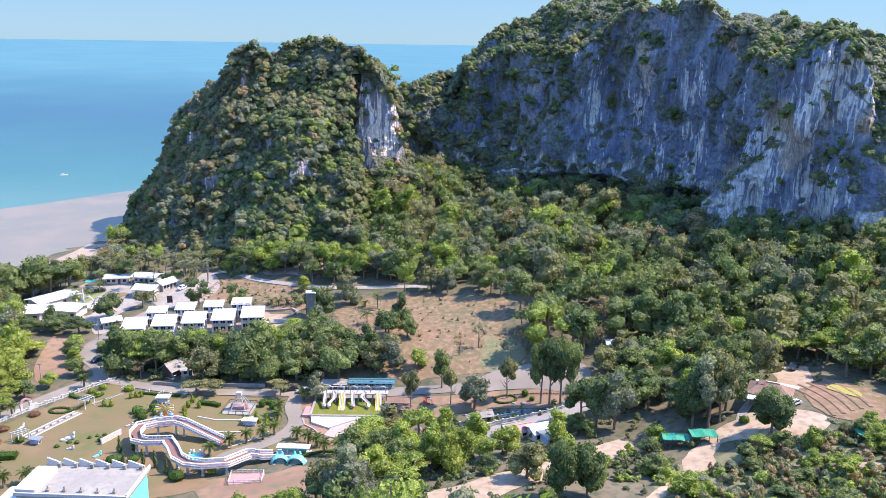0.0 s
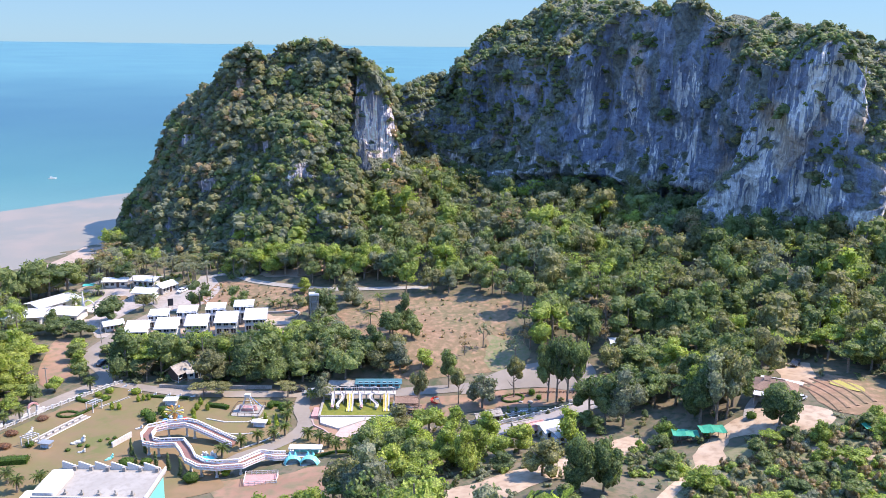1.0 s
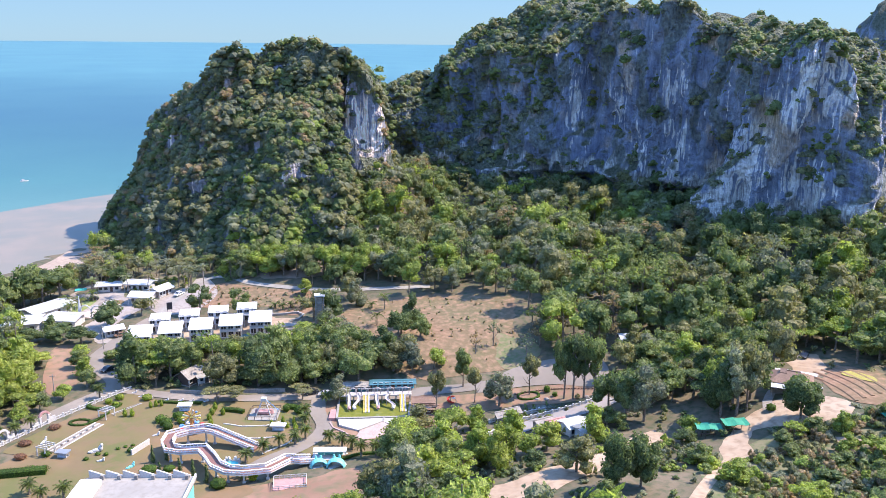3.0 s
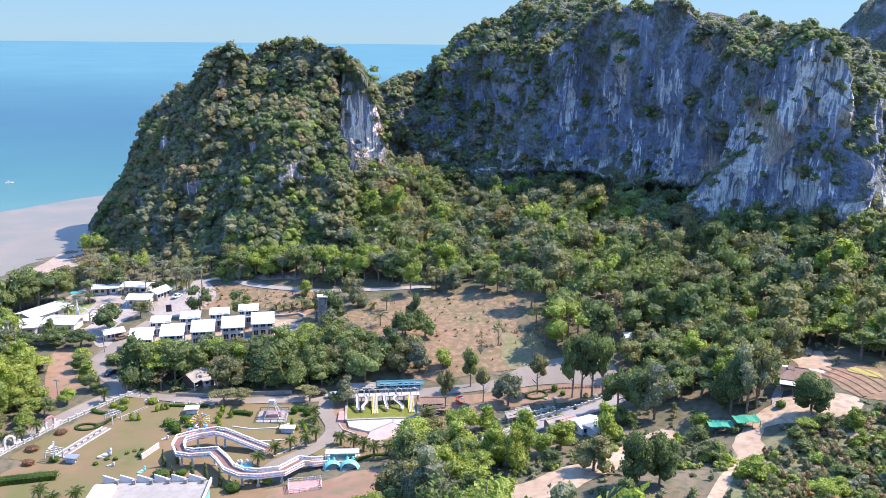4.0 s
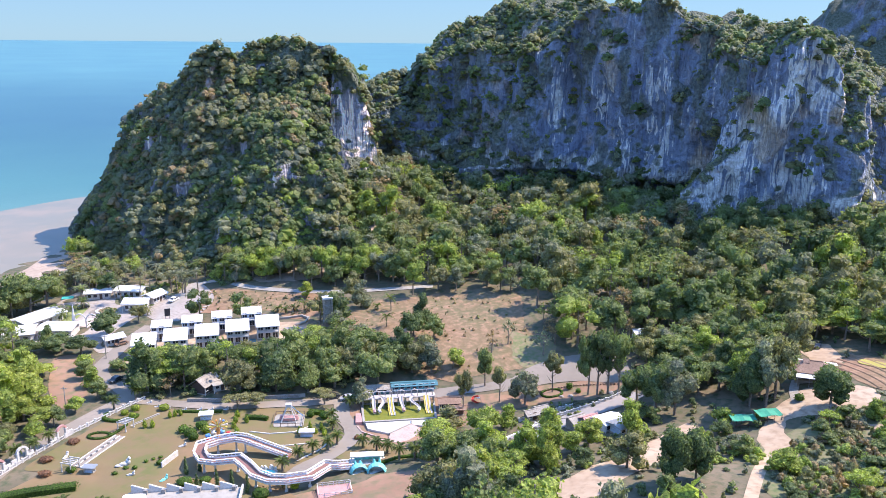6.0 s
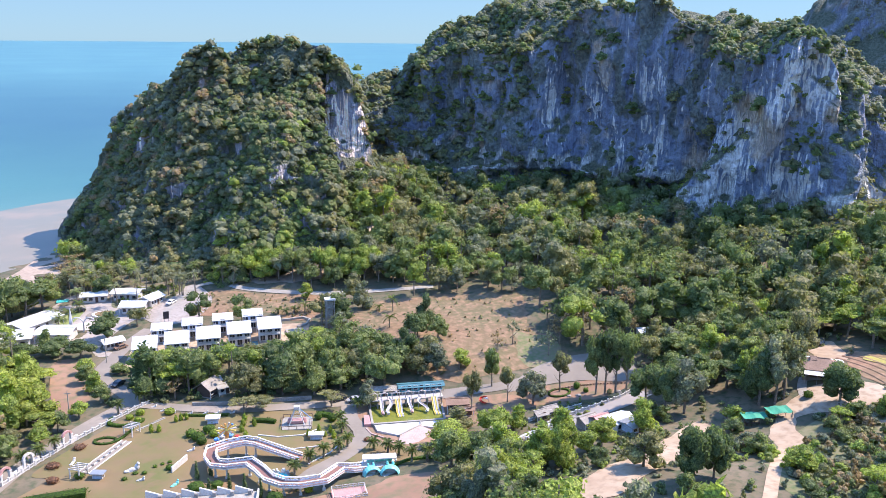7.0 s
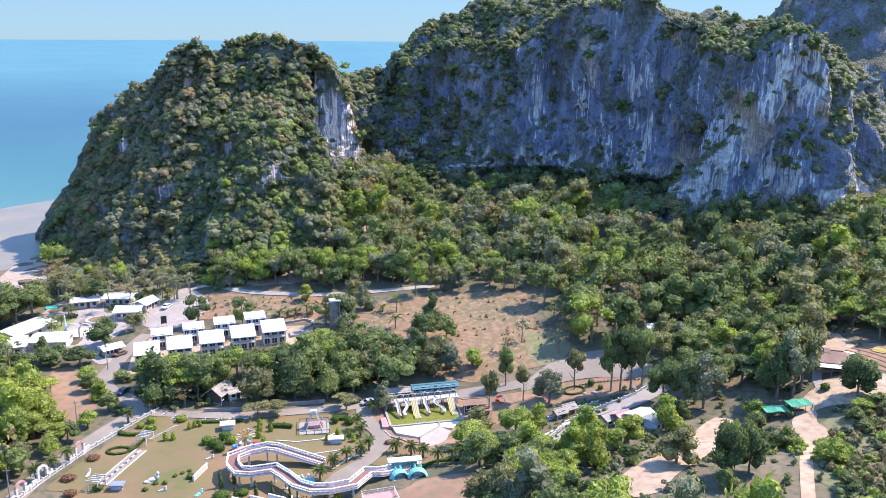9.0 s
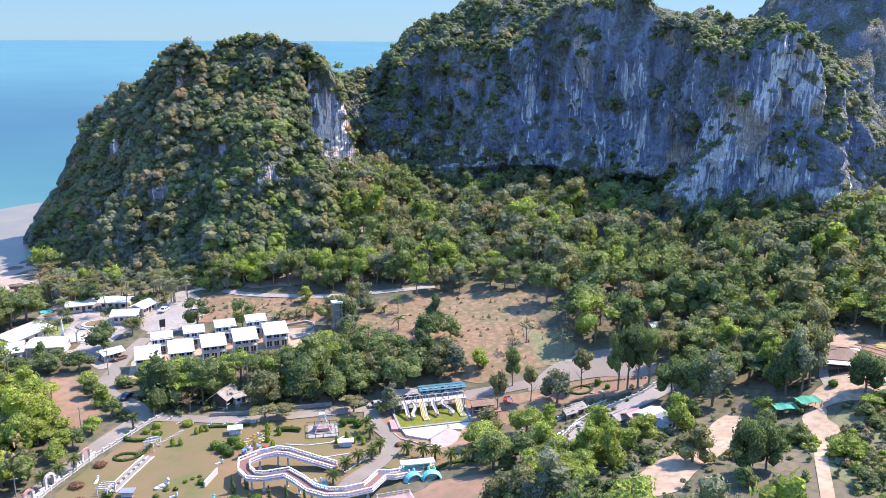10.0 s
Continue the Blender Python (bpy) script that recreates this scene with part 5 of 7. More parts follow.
def hedge(path, width, height, label, closed=False):
    """A clipped hedge along a path: a soft-edged core under leaves."""
    pts = [Vector((x, y, ground_z(x, y))) for x, y in path] + ([Vector((*path[0], ground_z(*path[0])))] if closed else [])
    s = Shape().ribbon(pts, [(-width / 2, -0.2), (-width / 2, height * 0.8), (-width * 0.3, height), (width * 0.3, height), (width / 2, height * 0.8), (width / 2, -0.2)])
    r = np.random.default_rng(int(abs(path[0][0] * 50)))
    tris = [(q[0], q[i], q[i + 1]) for q in s.f for i in range(1, len(q) - 1)]
    vs, fs = [np.array(s.v)], [np.array(tris)]
    o = len(s.v)
    for a, b in zip(pts, pts[1:]):
        k = int((b - a).length * 22 * width * max(1, height)) + 2
        lv, lf = leaf_cards(r, np.zeros(3), 0.01, k, 0.16)
        t = r.random((k, 1))
        c = np.array(a) + (np.array(b) - np.array(a)) * t + np.column_stack([(r.random(k) - .5) * width * 1.1, (r.random(k) - .5) * width * 1.1, height * (0.3 + 0.75 * r.random(k))])
        vs.append((lv.reshape(-1, 4, 3) + c[:, None]).reshape(-1, 3)), fs.append(lf + o)
        o += len(lv)
    return tagged(new("hedge", raw_mesh("hedge", np.concatenate(vs), np.concatenate(fs), [HEDGE])), label, "hedge")


def circle(cx, cy, rx, ry, n=14, a0=0.0, a1=math.tau):
    return [(cx + rx * math.cos(a0 + (a1 - a0) * i / n), cy + ry * math.sin(a0 + (a1 - a0) * i / n)) for i in range(n)]


hedge(circle(-109, 206, 2.6, 1.7), 0.7, 0.5, "low ring-shaped clipped hedge on the lawn", True)
hedge(circle(-106, 216.6, 4.2, 3.0, 14, 2.4, 6.6), 1.0, 0.8, "curved clipped hedge round a flower bed")
hedge([(-106.6, 205.2), (-105.6, 206.4), (-104.6, 208.5), (-103.4, 211.5)], 0.7, 0.6, "short clipped hedge beside the steps")
hedge([(-126, 176), (-118, 178.5), (-108, 180)], 2.2, 1.6, "broad green hedge at the lawn's end")
hedge([(-73.6, 211.6), (-70, 211), (-67.8, 210.2)], 1.3, 1.1, "clipped hedge beside the ride")
hedge([(-92, 217.6), (-86, 216.6), (-80, 216)], 0.9, 0.7, "low clipped hedge along the drive")
hedge([(-57, 213.6), (-53.5, 212.8)], 1.4, 1.2, "clipped hedge near the drive")
hedge(circle(10, 212, 3.0, 2.2), 0.6, 0.5, "low brown ring hedge round a tree", True)
hedge([(-42, 180), (-36, 183), (-30, 182)], 0.8, 0.7, "low hedge curving past the palms")


def cypress(x, y, h, w):
    t = thing("cypress", at(x, y), "slender dark cypress beside the walkway", "cypress tree", "cypresses")
    part("trunk", Shape().tube([(0, 0, -0.3), (0, 0, h * 0.3)], [0.12, 0.09], 6), BARK, t)
    r = np.random.default_rng(int(abs(x * 13)))
    v, f = crown_arrays(r, [(np.array([r.normal() * .06, r.normal() * .06, h * (0.14 + 0.8 * i / 7)]), w * (1 - 0.62 * i / 7), 1.5) for i in range(8)], 60, 0.16, ICO1)
    part("crown", raw_mesh("crown", v, f, [LEAVES[1]]), None, t)


for x, y, h in ((-84.9, 183, 4.6), (-81.9, 184, 4.2), (-81.6, 176.4, 3.6), (-77.4, 177.1, 4), (-74, 175.3, 4.6), (-70.4, 172.1, 4.8)):
    cypress(x, y, h, 0.62)


# ---- elevated walkway ----
def walkway():
    path = [(-61.6, 188.6, 1.5), (-68, 191, 3.3), (-72.2, 192.2, 4.7), (-74.4, 193.2, 4.7), (-78.6, 192.2, 4.7), (-82.0, 190.2, 4.7), (-82.2, 186.6, 4.7), (-80.8, 183.2, 4.7), (-78.2, 182.2, 4.7), (-73.2, 182.6, 4.7),
            (-70.9, 179, 4.7), (-68.7, 174.6, 4.7), (-65.6, 172, 4.7), (-62, 171.3, 4.7), (-56.9, 172.6, 4.4), (-52.8, 178.2, 3.8), (-50.4, 178.6, 3.2), (-47.4, 180.2, 2.4)]
    t = thing("walkway", Matrix.Identity(4), "raised zigzag walkway with red-brown deck and white parapets", "walkway")
    part("deck", Shape().ribbon(path, [(-1.25, -0.3), (-1.25, 0), (1.25, 0), (1.25, -0.3)]), BROWN_DECK, t, "red-brown deck")
    for side in (-1, 1):
        u = 1.25 * side
        prof = [(u - 0.14, -0.36), (u - 0.14, 0.3), (u + 0.14, 0.3), (u + 0.14, -0.36)]
        part("parapet", Shape().ribbon(path, prof), BRIGHT_WHITE, t, "white moulded parapet")
        part("coping", Shape().ribbon(path, [(u - 0.17, 0.72), (u - 0.17, 0.9), (u + 0.17, 0.9), (u + 0.17, 0.72)]), BRIGHT_WHITE, t, "white coping rail")
        for (xa, ya, za), (xb, yb, zb) in zip(path, path[1:]):
            dx, dy = xb - xa, yb - ya
            L = math.hypot(dx, dy)
            k = max(2, round(L / 0.9))
            for i in range(k):
                q = (i + 0.5) / k
                part("baluster", Shape().box(xa + dx * q + dy / L * u, ya + dy * q - dx / L * u, za + (zb - za) * q + 0.28, 0.2, 0.2, 0.46, math.degrees(math.atan2(dy, dx))), BRIGHT_WHITE, t)
        part("string_course", Shape().ribbon(path, [(u + 0.145 * side, 0.02), (u + 0.145 * side, 0.14), (u + 0.2 * side, 0.14), (u + 0.2 * side, 0.02)]), PINK, t, "pinkish moulding")
    for i in (2, 3, 4, 5, 6, 7, 8, 9, 10, 11, 12, 13, 14):
        x, y, z = path[i]
        g = ground_z(x, y)
        s = Shape().box(x, y, g - 0.3, 0.75, 0.75, 0.7).box(x, y, g, 0.42, 0.42, z - g - 0.3)
        s.add([(x - 1.1, y - 0.25, z - 0.3), (x + 1.1, y - 0.25, z - 0.3), (x + 1.1, y + 0.25, z - 0.3), (x - 1.1, y + 0.25, z - 0.3), (x - 0.3, y - 0.22, z - 1.0), (x + 0.3, y - 0.22, z - 1.0), (x + 0.3, y + 0.22, z - 1.0), (x - 0.3, y + 0.22, z - 1.0)],
              [(0, 1, 2, 3), (4, 7, 6, 5), (0, 4, 5, 1), (1, 5, 6, 2), (2, 6, 7, 3), (3, 7, 4, 0)])
        part("column", s, WHITE, t, "white flared column")


walkway()

# fountain court inside the walkway
ft = thing("fountain", at(-66.5, 180.5), "white sculpted fountain with a small round basin", "fountain")
part("basin", Shape().prism(circle(0, 0, 2.2, 1.7, 20), -0.2, 0.5), CONCRETE, ft)
part("water", Shape().prism(circle(0, 0, 1.8, 1.35, 20), 0.4, 0.52), BLUE_WATER, ft)
rk = Shape()
for i in range(9):
    a = i * 0.7
    rk.cone(-1.6 + 0.4 * i - 0.2 * math.sin(a * 3), 1.9 + 0.5 * math.sin(a * 2), -0.2, 0.6, 0.25, 0.8 + 0.7 * abs(math.sin(a)), 7)
part("rockery", rk, WHITE, ft, "white moulded rocks")


# ---- fences, walls, gates ----
def balustrade(path, label, gap=2.2, height=0.95, panel=True, mat=None, group=""):
    """White fence: posts with caps, a rail between and small balusters."""
    mat = mat or WHITE
    t = thing("balustrade", Matrix.Identity(4), label, "balustrade", group)
    for (x0, y0), (x1, y1) in zip(path, path[1:]):
        L = math.hypot(x1 - x0, y1 - y0)
        n = max(1, round(L / gap))
        rz = math.degrees(math.atan2(y1 - y0, x1 - x0))
        for i in range(n):
            xa, ya = x0 + (x1 - x0) * i / n, y0 + (y1 - y0) * i / n
            xb, yb = x0 + (x1 - x0) * (i + 1) / n, y0 + (y1 - y0) * (i + 1) / n
            za, zb = ground_z(xa, ya), ground_z(xb, yb)
            part("post", Shape().box(xa, ya, za - 0.2, 0.34, 0.34, height + 0.3, rz).box(xa, ya, za + height + 0.1, 0.46, 0.46, 0.14, rz), mat, t)
            rail = Shape()
            for h0, h1 in ((0.12, 0.3), (height - 0.14, height)):
                rail.ribbon([(xa, ya, za), (xb, yb, zb)], [(-0.1, h0), (-0.1, h1), (0.1, h1), (0.1, h0)])
            for k in range(1, 6):
                q = k / 6
                rail.box(xa + (xb - xa) * q, ya + (yb - ya) * q, za + (zb - za) * q + 0.25, 0.14, 0.14, height - 0.36, rz)
            part("rail", rail, mat, t)
    return t


balustrade([(-127, 187), (-122.5, 196), (-115.9, 208), (-110.3, 215.8), (-104.9, 223.4), (-101.5, 227)], "white balustrade between lawn and road")
balustrade([(-7.5, 184.5), (0, 192.8), (6, 196.8), (14, 199.4), (24, 202.4), (30, 205.6)], "white balustrade along the concrete lane")
balustrade([(-3, 197.4), (5, 200.3), (13, 202.2)], "white balustrade beside the channel")


def gate_arch(x, y, rz, mat, label):
    t = thing("gate_arch", at(x, y, rz), label, "gate")
    for u in (-1.3, 1.3):
        part("pillar", Shape().box(u, 0, -0.2, 0.6, 0.6, 2.6).box(u, 0, 2.4, 0.8, 0.8, 0.2), WHITE, t)
    arch = Shape()
    ring = [(1.6 * math.cos(a), 1.3 * math.sin(a)) for a in np.linspace(math.pi, 0, 9)] + [(1.05 * math.cos(a), 0.85 * math.sin(a)) for a in np.linspace(0, math.pi, 9)]
    arch.prism(ring, -0.25, 0.25, pose(0, 0, 2.5, 90, 0, 0))
    part("arch", arch, mat, t, "curved arch")
    part("wing_wall", Shape().box(-2.4, 0, -0.2, 1.6, 0.3, 1.7), WHITE, t)
    part("wing_wall", Shape().box(2.4, 0, -0.2, 1.6, 0.3, 1.7), WHITE, t)


gate_arch(-117.6, 205.4, 58, PINK, "white gateway with a pink arch on the road")
gate_arch(-123.6, 195.0, 60, WHITE, "white gateway arch beside the road")
gate_arch(-126.6, 188.6, 62, PINK, "white gateway with a pink arch on the road")

st = thing("stepped_path", Matrix.Identity(4), "white edged garden steps crossing the lawn", "steps")
steps = [(-110.8, 190.4), (-107.6, 197.6), (-103.9, 205.4)]
part("paving", Shape().ribbon([(x, y, ground_z(x, y) + 0.12) for x, y in steps], [(-1.25, -0.2), (-1.25, 0.02), (1.25, 0.02), (1.25, -0.2)]), ASPHALT, st)
for u in (-1.35, -0.1, 1.35):
    part("edging", Shape().ribbon([(x, y, ground_z(x, y) + 0.1) for x, y in steps], [(u - 0.14, -0.2), (u - 0.14, 0.16), (u + 0.14, 0.16), (u + 0.14, -0.2)]), WHITE, st)
for i in range(7):
    q = 0.08 + i * 0.13
    x, y = -110.8 + 6.9 * q, 190.4 + 15 * q
    part("figure_plinth", Shape().box(x, y, ground_z(x, y), 0.5, 0.5, 0.7, 25), STONE, st)
pg = thing("pergola", at(-103.2, 209.2, -28), "white garden pergola over the path", "pergola")
for u in (-1.2, 1.2):
    for w in (-1.5, 1.5):
        part("post", Shape().box(u, w, -0.2, 0.22, 0.22, 2.6), WHITE, pg)
for w in (-1.5, -0.75, 0, 0.75, 1.5):
    part("beam", Shape().box(0, w, 2.35, 3.0, 0.16, 0.2), WHITE, pg)
pg2 = copy_thing(pg, at(-111.4, 189.2, -24))
pv = thing("stepping_path", Matrix.Identity(4), "curving path of pale stepping stones on the lawn", "path")
for i in range(12):
    q = i / 11
    x, y = -102.2 + 5.6 * q, 211 + 6 * q
    part("stone", Shape().box(x, y, ground_z(x, y) + 0.05, 0.95, 0.5, 0.14, -40), CONCRETE, pv)
for pts, lab in (([(-72, 203.6), (-67, 202), (-61, 202.6), (-56.5, 206)], "wavy white kerb on the lawn"), ([(-69, 196), (-63, 195), (-57, 196)], "wavy white kerb near the palms"), ([(-52, 196.4), (-54.5, 192), (-60, 186.5)], "pale kerb beside the drive")):
    fine = [(x, y, ground_z(x, y) + 0.05) for x, y in pts]
    tagged(part("kerb", Shape().ribbon(fine, [(-0.14, -0.1), (-0.14, 0.28), (0.14, 0.28), (0.14, -0.1)]), WHITE), lab, "kerb")
wl = Shape().box(-89.5, 190, ground_z(-89.5, 190) - 0.2, 6.4, 0.35, 1.7, 64)
tagged(part("garden_wall", wl, WHITE), "plain white garden wall on the lawn", "wall")
tagged(part("boundary_wall", Shape().ribbon([(x, y, ground_z(x, y)) for x, y in ((-90, 223.4), (-82, 222.6), (-70, 222.8), (-58, 223))], [(-0.12, -0.3), (-0.12, 1.1), (0.12, 1.1), (0.12, -0.3)]), STONE), "weathered grey boundary wall under trees", "wall")


def figure(x, y, s, rz, label, mat):
    """A small lawn sculpture, plainly rounded."""
    sh = Shape()
    for px, pz, rx, rz_ in ((0, 0.3, 0.75, 0.34), (0.6, 0.55, 0.36, 0.5), (-0.75, 0.22, 0.5, 0.2), (0.78, 1.05, 0.22, 0.26), (-0.3, 0.1, 0.9, 0.16)):
        sh.add([(px * s + v[0] * rx * s, v[1] * 0.34 * s, pz * s + v[2] * rz_ * s) for v in ICO2[0]], [tuple(int(i) for i in f) for f in ICO2[1]])
    ob = part("lawn_sculpture", sh, mat)
    ob.matrix_world = at(x, y, rz)
    tagged(ob, label, "sculpture")


figure(-99.8, 189.6, 1.6, 20, "white reclining sculpture on the lawn", WHITE)
figure(-114.2, 195.6, 1.0, 70, "small white and grey sculpture on the lawn", WHITE)
figure(-97.2, 184.6, 0.9, 0, "slim white sculpture on the lawn", WHITE)
figure(-89.4, 181, 1.0, 40, "pale turquoise sculpture on the lawn", TURQUOISE)
figure(-87.6, 197.5, 0.9, 10, "small white sculpture by the shrubs", WHITE)
for x, y in ((-100, 224.2), (-97.5, 221.4), (-94.5, 219.6), (-90, 218.6), (-86, 218.2), (-83, 217.8), (-79, 217.4)):
    figure(x, y, 0.7, 0, "white ornamental bollard beside the drive", WHITE)


def pavilion_box(x, y, rz, w, d, h, roof, label, cat="kiosk"):
    t = thing("kiosk", at(x, y, rz), label, cat)
    for u in (-w / 2 + 0.15, w / 2 - 0.15):
        for v in (-d / 2 + 0.15, d / 2 - 0.15):
            part("post", Shape().box(u, v, -0.2, 0.2, 0.2, h + 0.2), WHITE, t)
    part("floor_slab", Shape().box(0, 0, -0.1, w, d, 0.3), CONCRETE, t)
    part("counter", Shape().box(0, -d / 2 + 0.3, 0.2, w * 0.8, 0.3, 0.9), BLUE_WALL, t)
    part("roof", Shape().box(0, 0, h, w + 0.8, d + 0.8, 0.25), roof, t)
    return t


pavilion_box(-106.9, 187.6, -12, 2.4, 1.4, 1.3, STEEL, "small white shelter on the lawn")
pavilion_box(-83.7, 212.6, 0, 3.0, 2.0, 1.5, ROOF_WHITE, "small white-roofed kiosk with blue counter")
pavilion_box(-57.6, 200.4, -6, 3.2, 1.4, 1.4, ROOF_WHITE, "white bench shelter among topiary")
pt = thing("fenced_terrace", at(-51.6, 168.6, 4), "pinkish paved terrace with a white rail fence", "terrace")
part("paving", Shape().box(0, 0, -0.4, 7.5, 5.0, 0.65), PINK, pt, "pinkish paving")
for u in np.linspace(-3.6, 3.6, 7):
    for v in (-2.35, 2.35):
        part("post", Shape().box(u, v, 0.2, 0.12, 0.12, 1.0), WHITE, pt)
for v in (-2.35, 2.35):
    for z in (0.65, 1.1):
        part("rail", Shape().box(0, v, z, 7.3, 0.08, 0.1), WHITE, pt)
for u in (-3.6, 3.6):
    for z in (0.65, 1.1):
        part("rail", Shape().box(u, 0, z, 0.08, 4.6, 0.1), WHITE, pt)


# ---- rides ----
def spinning_ride(x, y):
    """A wheel of painted spokes on a leaning mast, with gondolas round its foot."""
    t = thing("fairground_ride", at(x, y, 14), "colourful star-shaped ride with painted gondolas at rest", "fairground ride")
    part("platform", Shape().prism(circle(0, 0, 3.2, 3.2, 20), -0.2, 0.4), CONCRETE, t, "round concrete platform")
    part("mast", Shape().tube([(0, 0.4, 0.3), (0, 0, 3.9)], [0.5, 0.3], 10), ORANGE, t)
    part("hub", Shape().cone(0, 0, -0.3, 0.55, 0.4, 0.6, 12, pose(0, 0, 3.9, 62, 0, 0)), YELLOW, t)
    for i in range(14):
        a = i * math.tau / 14
        c, s = math.cos(a), math.sin(a)
        reach = 2.5 if i % 2 else 2.1
        tip = Vector((reach * c, -reach * s * 0.45, 3.9 + reach * s * 0.9))
        part("spoke", Shape().tube([(0.3 * c, -0.14 * s, 3.9 + 0.27 * s), tip], [0.09, 0.2], 6), (WHITE, YELLOW, ORANGE)[i % 3], t)
        if i % 2 == 0:
            bulb = Shape().add([(tip.x + v[0] * 0.32, tip.y + v[1] * 0.32, tip.z + v[2] * 0.32) for v in ICO1[0]], [tuple(int(k) for k in f) for f in ICO1[1]])
            part("bulb", bulb, (WHITE, BLUE, ORANGE, WHITE)[(i // 2) % 4], t)
    for i in range(8):
        a = i * math.tau / 8 + 0.3
        gx_, gy_ = 2.7 * math.cos(a), 2.7 * math.sin(a)
        part("gondola", Shape().cone(gx_, gy_, 0.5, 0.4, 0.75, 0.6, 10).cone(gx_, gy_, 1.1, 0.75, 0.5, 0.3, 10), (RED, BLUE, WHITE, BLUE)[i % 4], t, "bright fibreglass gondola")


spinning_ride(-79.3, 200)


def tower_ride(x, y):
    t = thing("tower_ride", at(x, y, -4), "white lattice ride on a fenced square platform", "fairground ride")
    part("platform", Shape().box(0, 0, -0.3, 7.8, 7.4, 0.6), CONCRETE, t)
    for u in (-1, 1):
        for v in (-1, 1):
            part("leg", Shape().tube([(2.0 * u, 1.6 * v, 0.3), (0.5 * u, 0.4 * v, 4.2)], 0.13), WHITE, t)
    part("cabin", Shape().box(0, 0, 4.2, 1.5, 1.2, 0.8), WHITE, t)
    for z in (1.4, 2.7):
        k = 2.0 - 1.5 * (z / 4.2)
        part("brace", Shape().tube([(-k, -k * .8, z), (k, -k * .8, z), (k, k * .8, z), (-k, k * .8, z), (-k, -k * .8, z)], 0.07), WHITE, t)
    boat = Shape().box(0, 0, 0.5, 3.6, 1.6, 0.8).cone(-1.9, 0, 0.6, 0.7, 0.4, 1.1, 8).cone(1.9, 0, 0.6, 0.7, 0.4, 1.1, 8)
    part("car", boat, PINK, t, "pinkish ride car")
    part("guy_bar", Shape().tube([(0.6, 0, 4.4), (3.6, 0.6, 1.2)], 0.09), BLUE, t)
    for i in range(5):
        u = -3.8 + 1.9 * i
        for v in (-3.6, 3.6):
            part("fence_post", Shape().box(u, v, 0.3, 0.14, 0.14, 0.9), DARK_WOOD, t)
    for v in (-3.6, 3.6):
        part("fence_rail", Shape().box(0, v, 1.05, 7.7, 0.1, 0.12), DARK_WOOD, t)
    for u in (-3.8, 3.8):
        part("fence_rail", Shape().box(u, 0, 1.05, 0.1, 7.2, 0.12), DARK_WOOD, t)


tower_ride(-62.2, 209.4)


# ---- teal shell huts ----
def shell_hut(x, y, rz, s, label):
    t = thing("shell_hut", at(x, y, rz), label, "hut", "shell huts")
    sh, n, k = Shape(), 9, 10
    vs = [(s * 2.1 * math.cos(a) * math.cos(b * 0.98), s * (2.0 * math.sin(b) - 0.4), s * 2.0 * math.sin(a) * math.cos(b * 0.98)) for b in np.linspace(-0.5, 1.45, n) for a in np.linspace(0, math.pi, k)]
    vs += [(x0 * 0.93, y0, z0 * 0.93) for x0, y0, z0 in vs]
    fs, m = [], n * k
    for i in range(n - 1):
        for j in range(k - 1):
            q = (i * k + j, i * k + j + 1, (i + 1) * k + j + 1, (i + 1) * k + j)
            fs += [q, tuple(v + m for v in q[::-1])]
    fs += [(j + 1, j, j + m, j + 1 + m) for j in range(k - 1)]
    part("shell_roof", sh.add(vs, fs), TURQUOISE, t, "turquoise half-dome roof")
    part("floor_slab", Shape().prism(circle(0, 0, 2.2 * s, 2.2 * s, 16), -0.3, 0.15), WHITE, t)
    for u in (-0.6, 0.6):
        part("knob", Shape().cone(u * s, 0.5 * s, 1.85 * s, 0.35 * s, 0.15 * s, 0.55 * s, 10), TURQUOISE, t, "round knob on the roof")
    part("counter", Shape().box(0, 0.2, 0.1, 2.0 * s, 0.4, 0.8), PALE_WALL, t)


shell_hut(-45.9, 178.2, 10, 1.0, "turquoise shell-shaped hut open at the front")
shell_hut(-41.7, 177.2, -8, 1.08, "turquoise shell-shaped hut with two roof knobs")
dk = thing("terrace", at(-43.5, 183.2, -3), "white roofed terrace with tables behind the huts", "terrace")
part("slab", Shape().box(0, 0, -0.3, 8.4, 3.4, 0.5), WHITE, dk)
part("roof", Shape().box(0, 0.2, 1.7, 8.0, 2.4, 0.22), WHITE, dk)
for i in range(4):
    for v in (-0.8, 1.2):
        part("post", Shape().box(-3.7 + 2.46 * i, v, 0.1, 0.14, 0.14, 1.7), WHITE, dk)
part("counter", Shape().box(0, 1.0, 0.1, 6.0, 0.5, 0.9), TURQUOISE, dk)


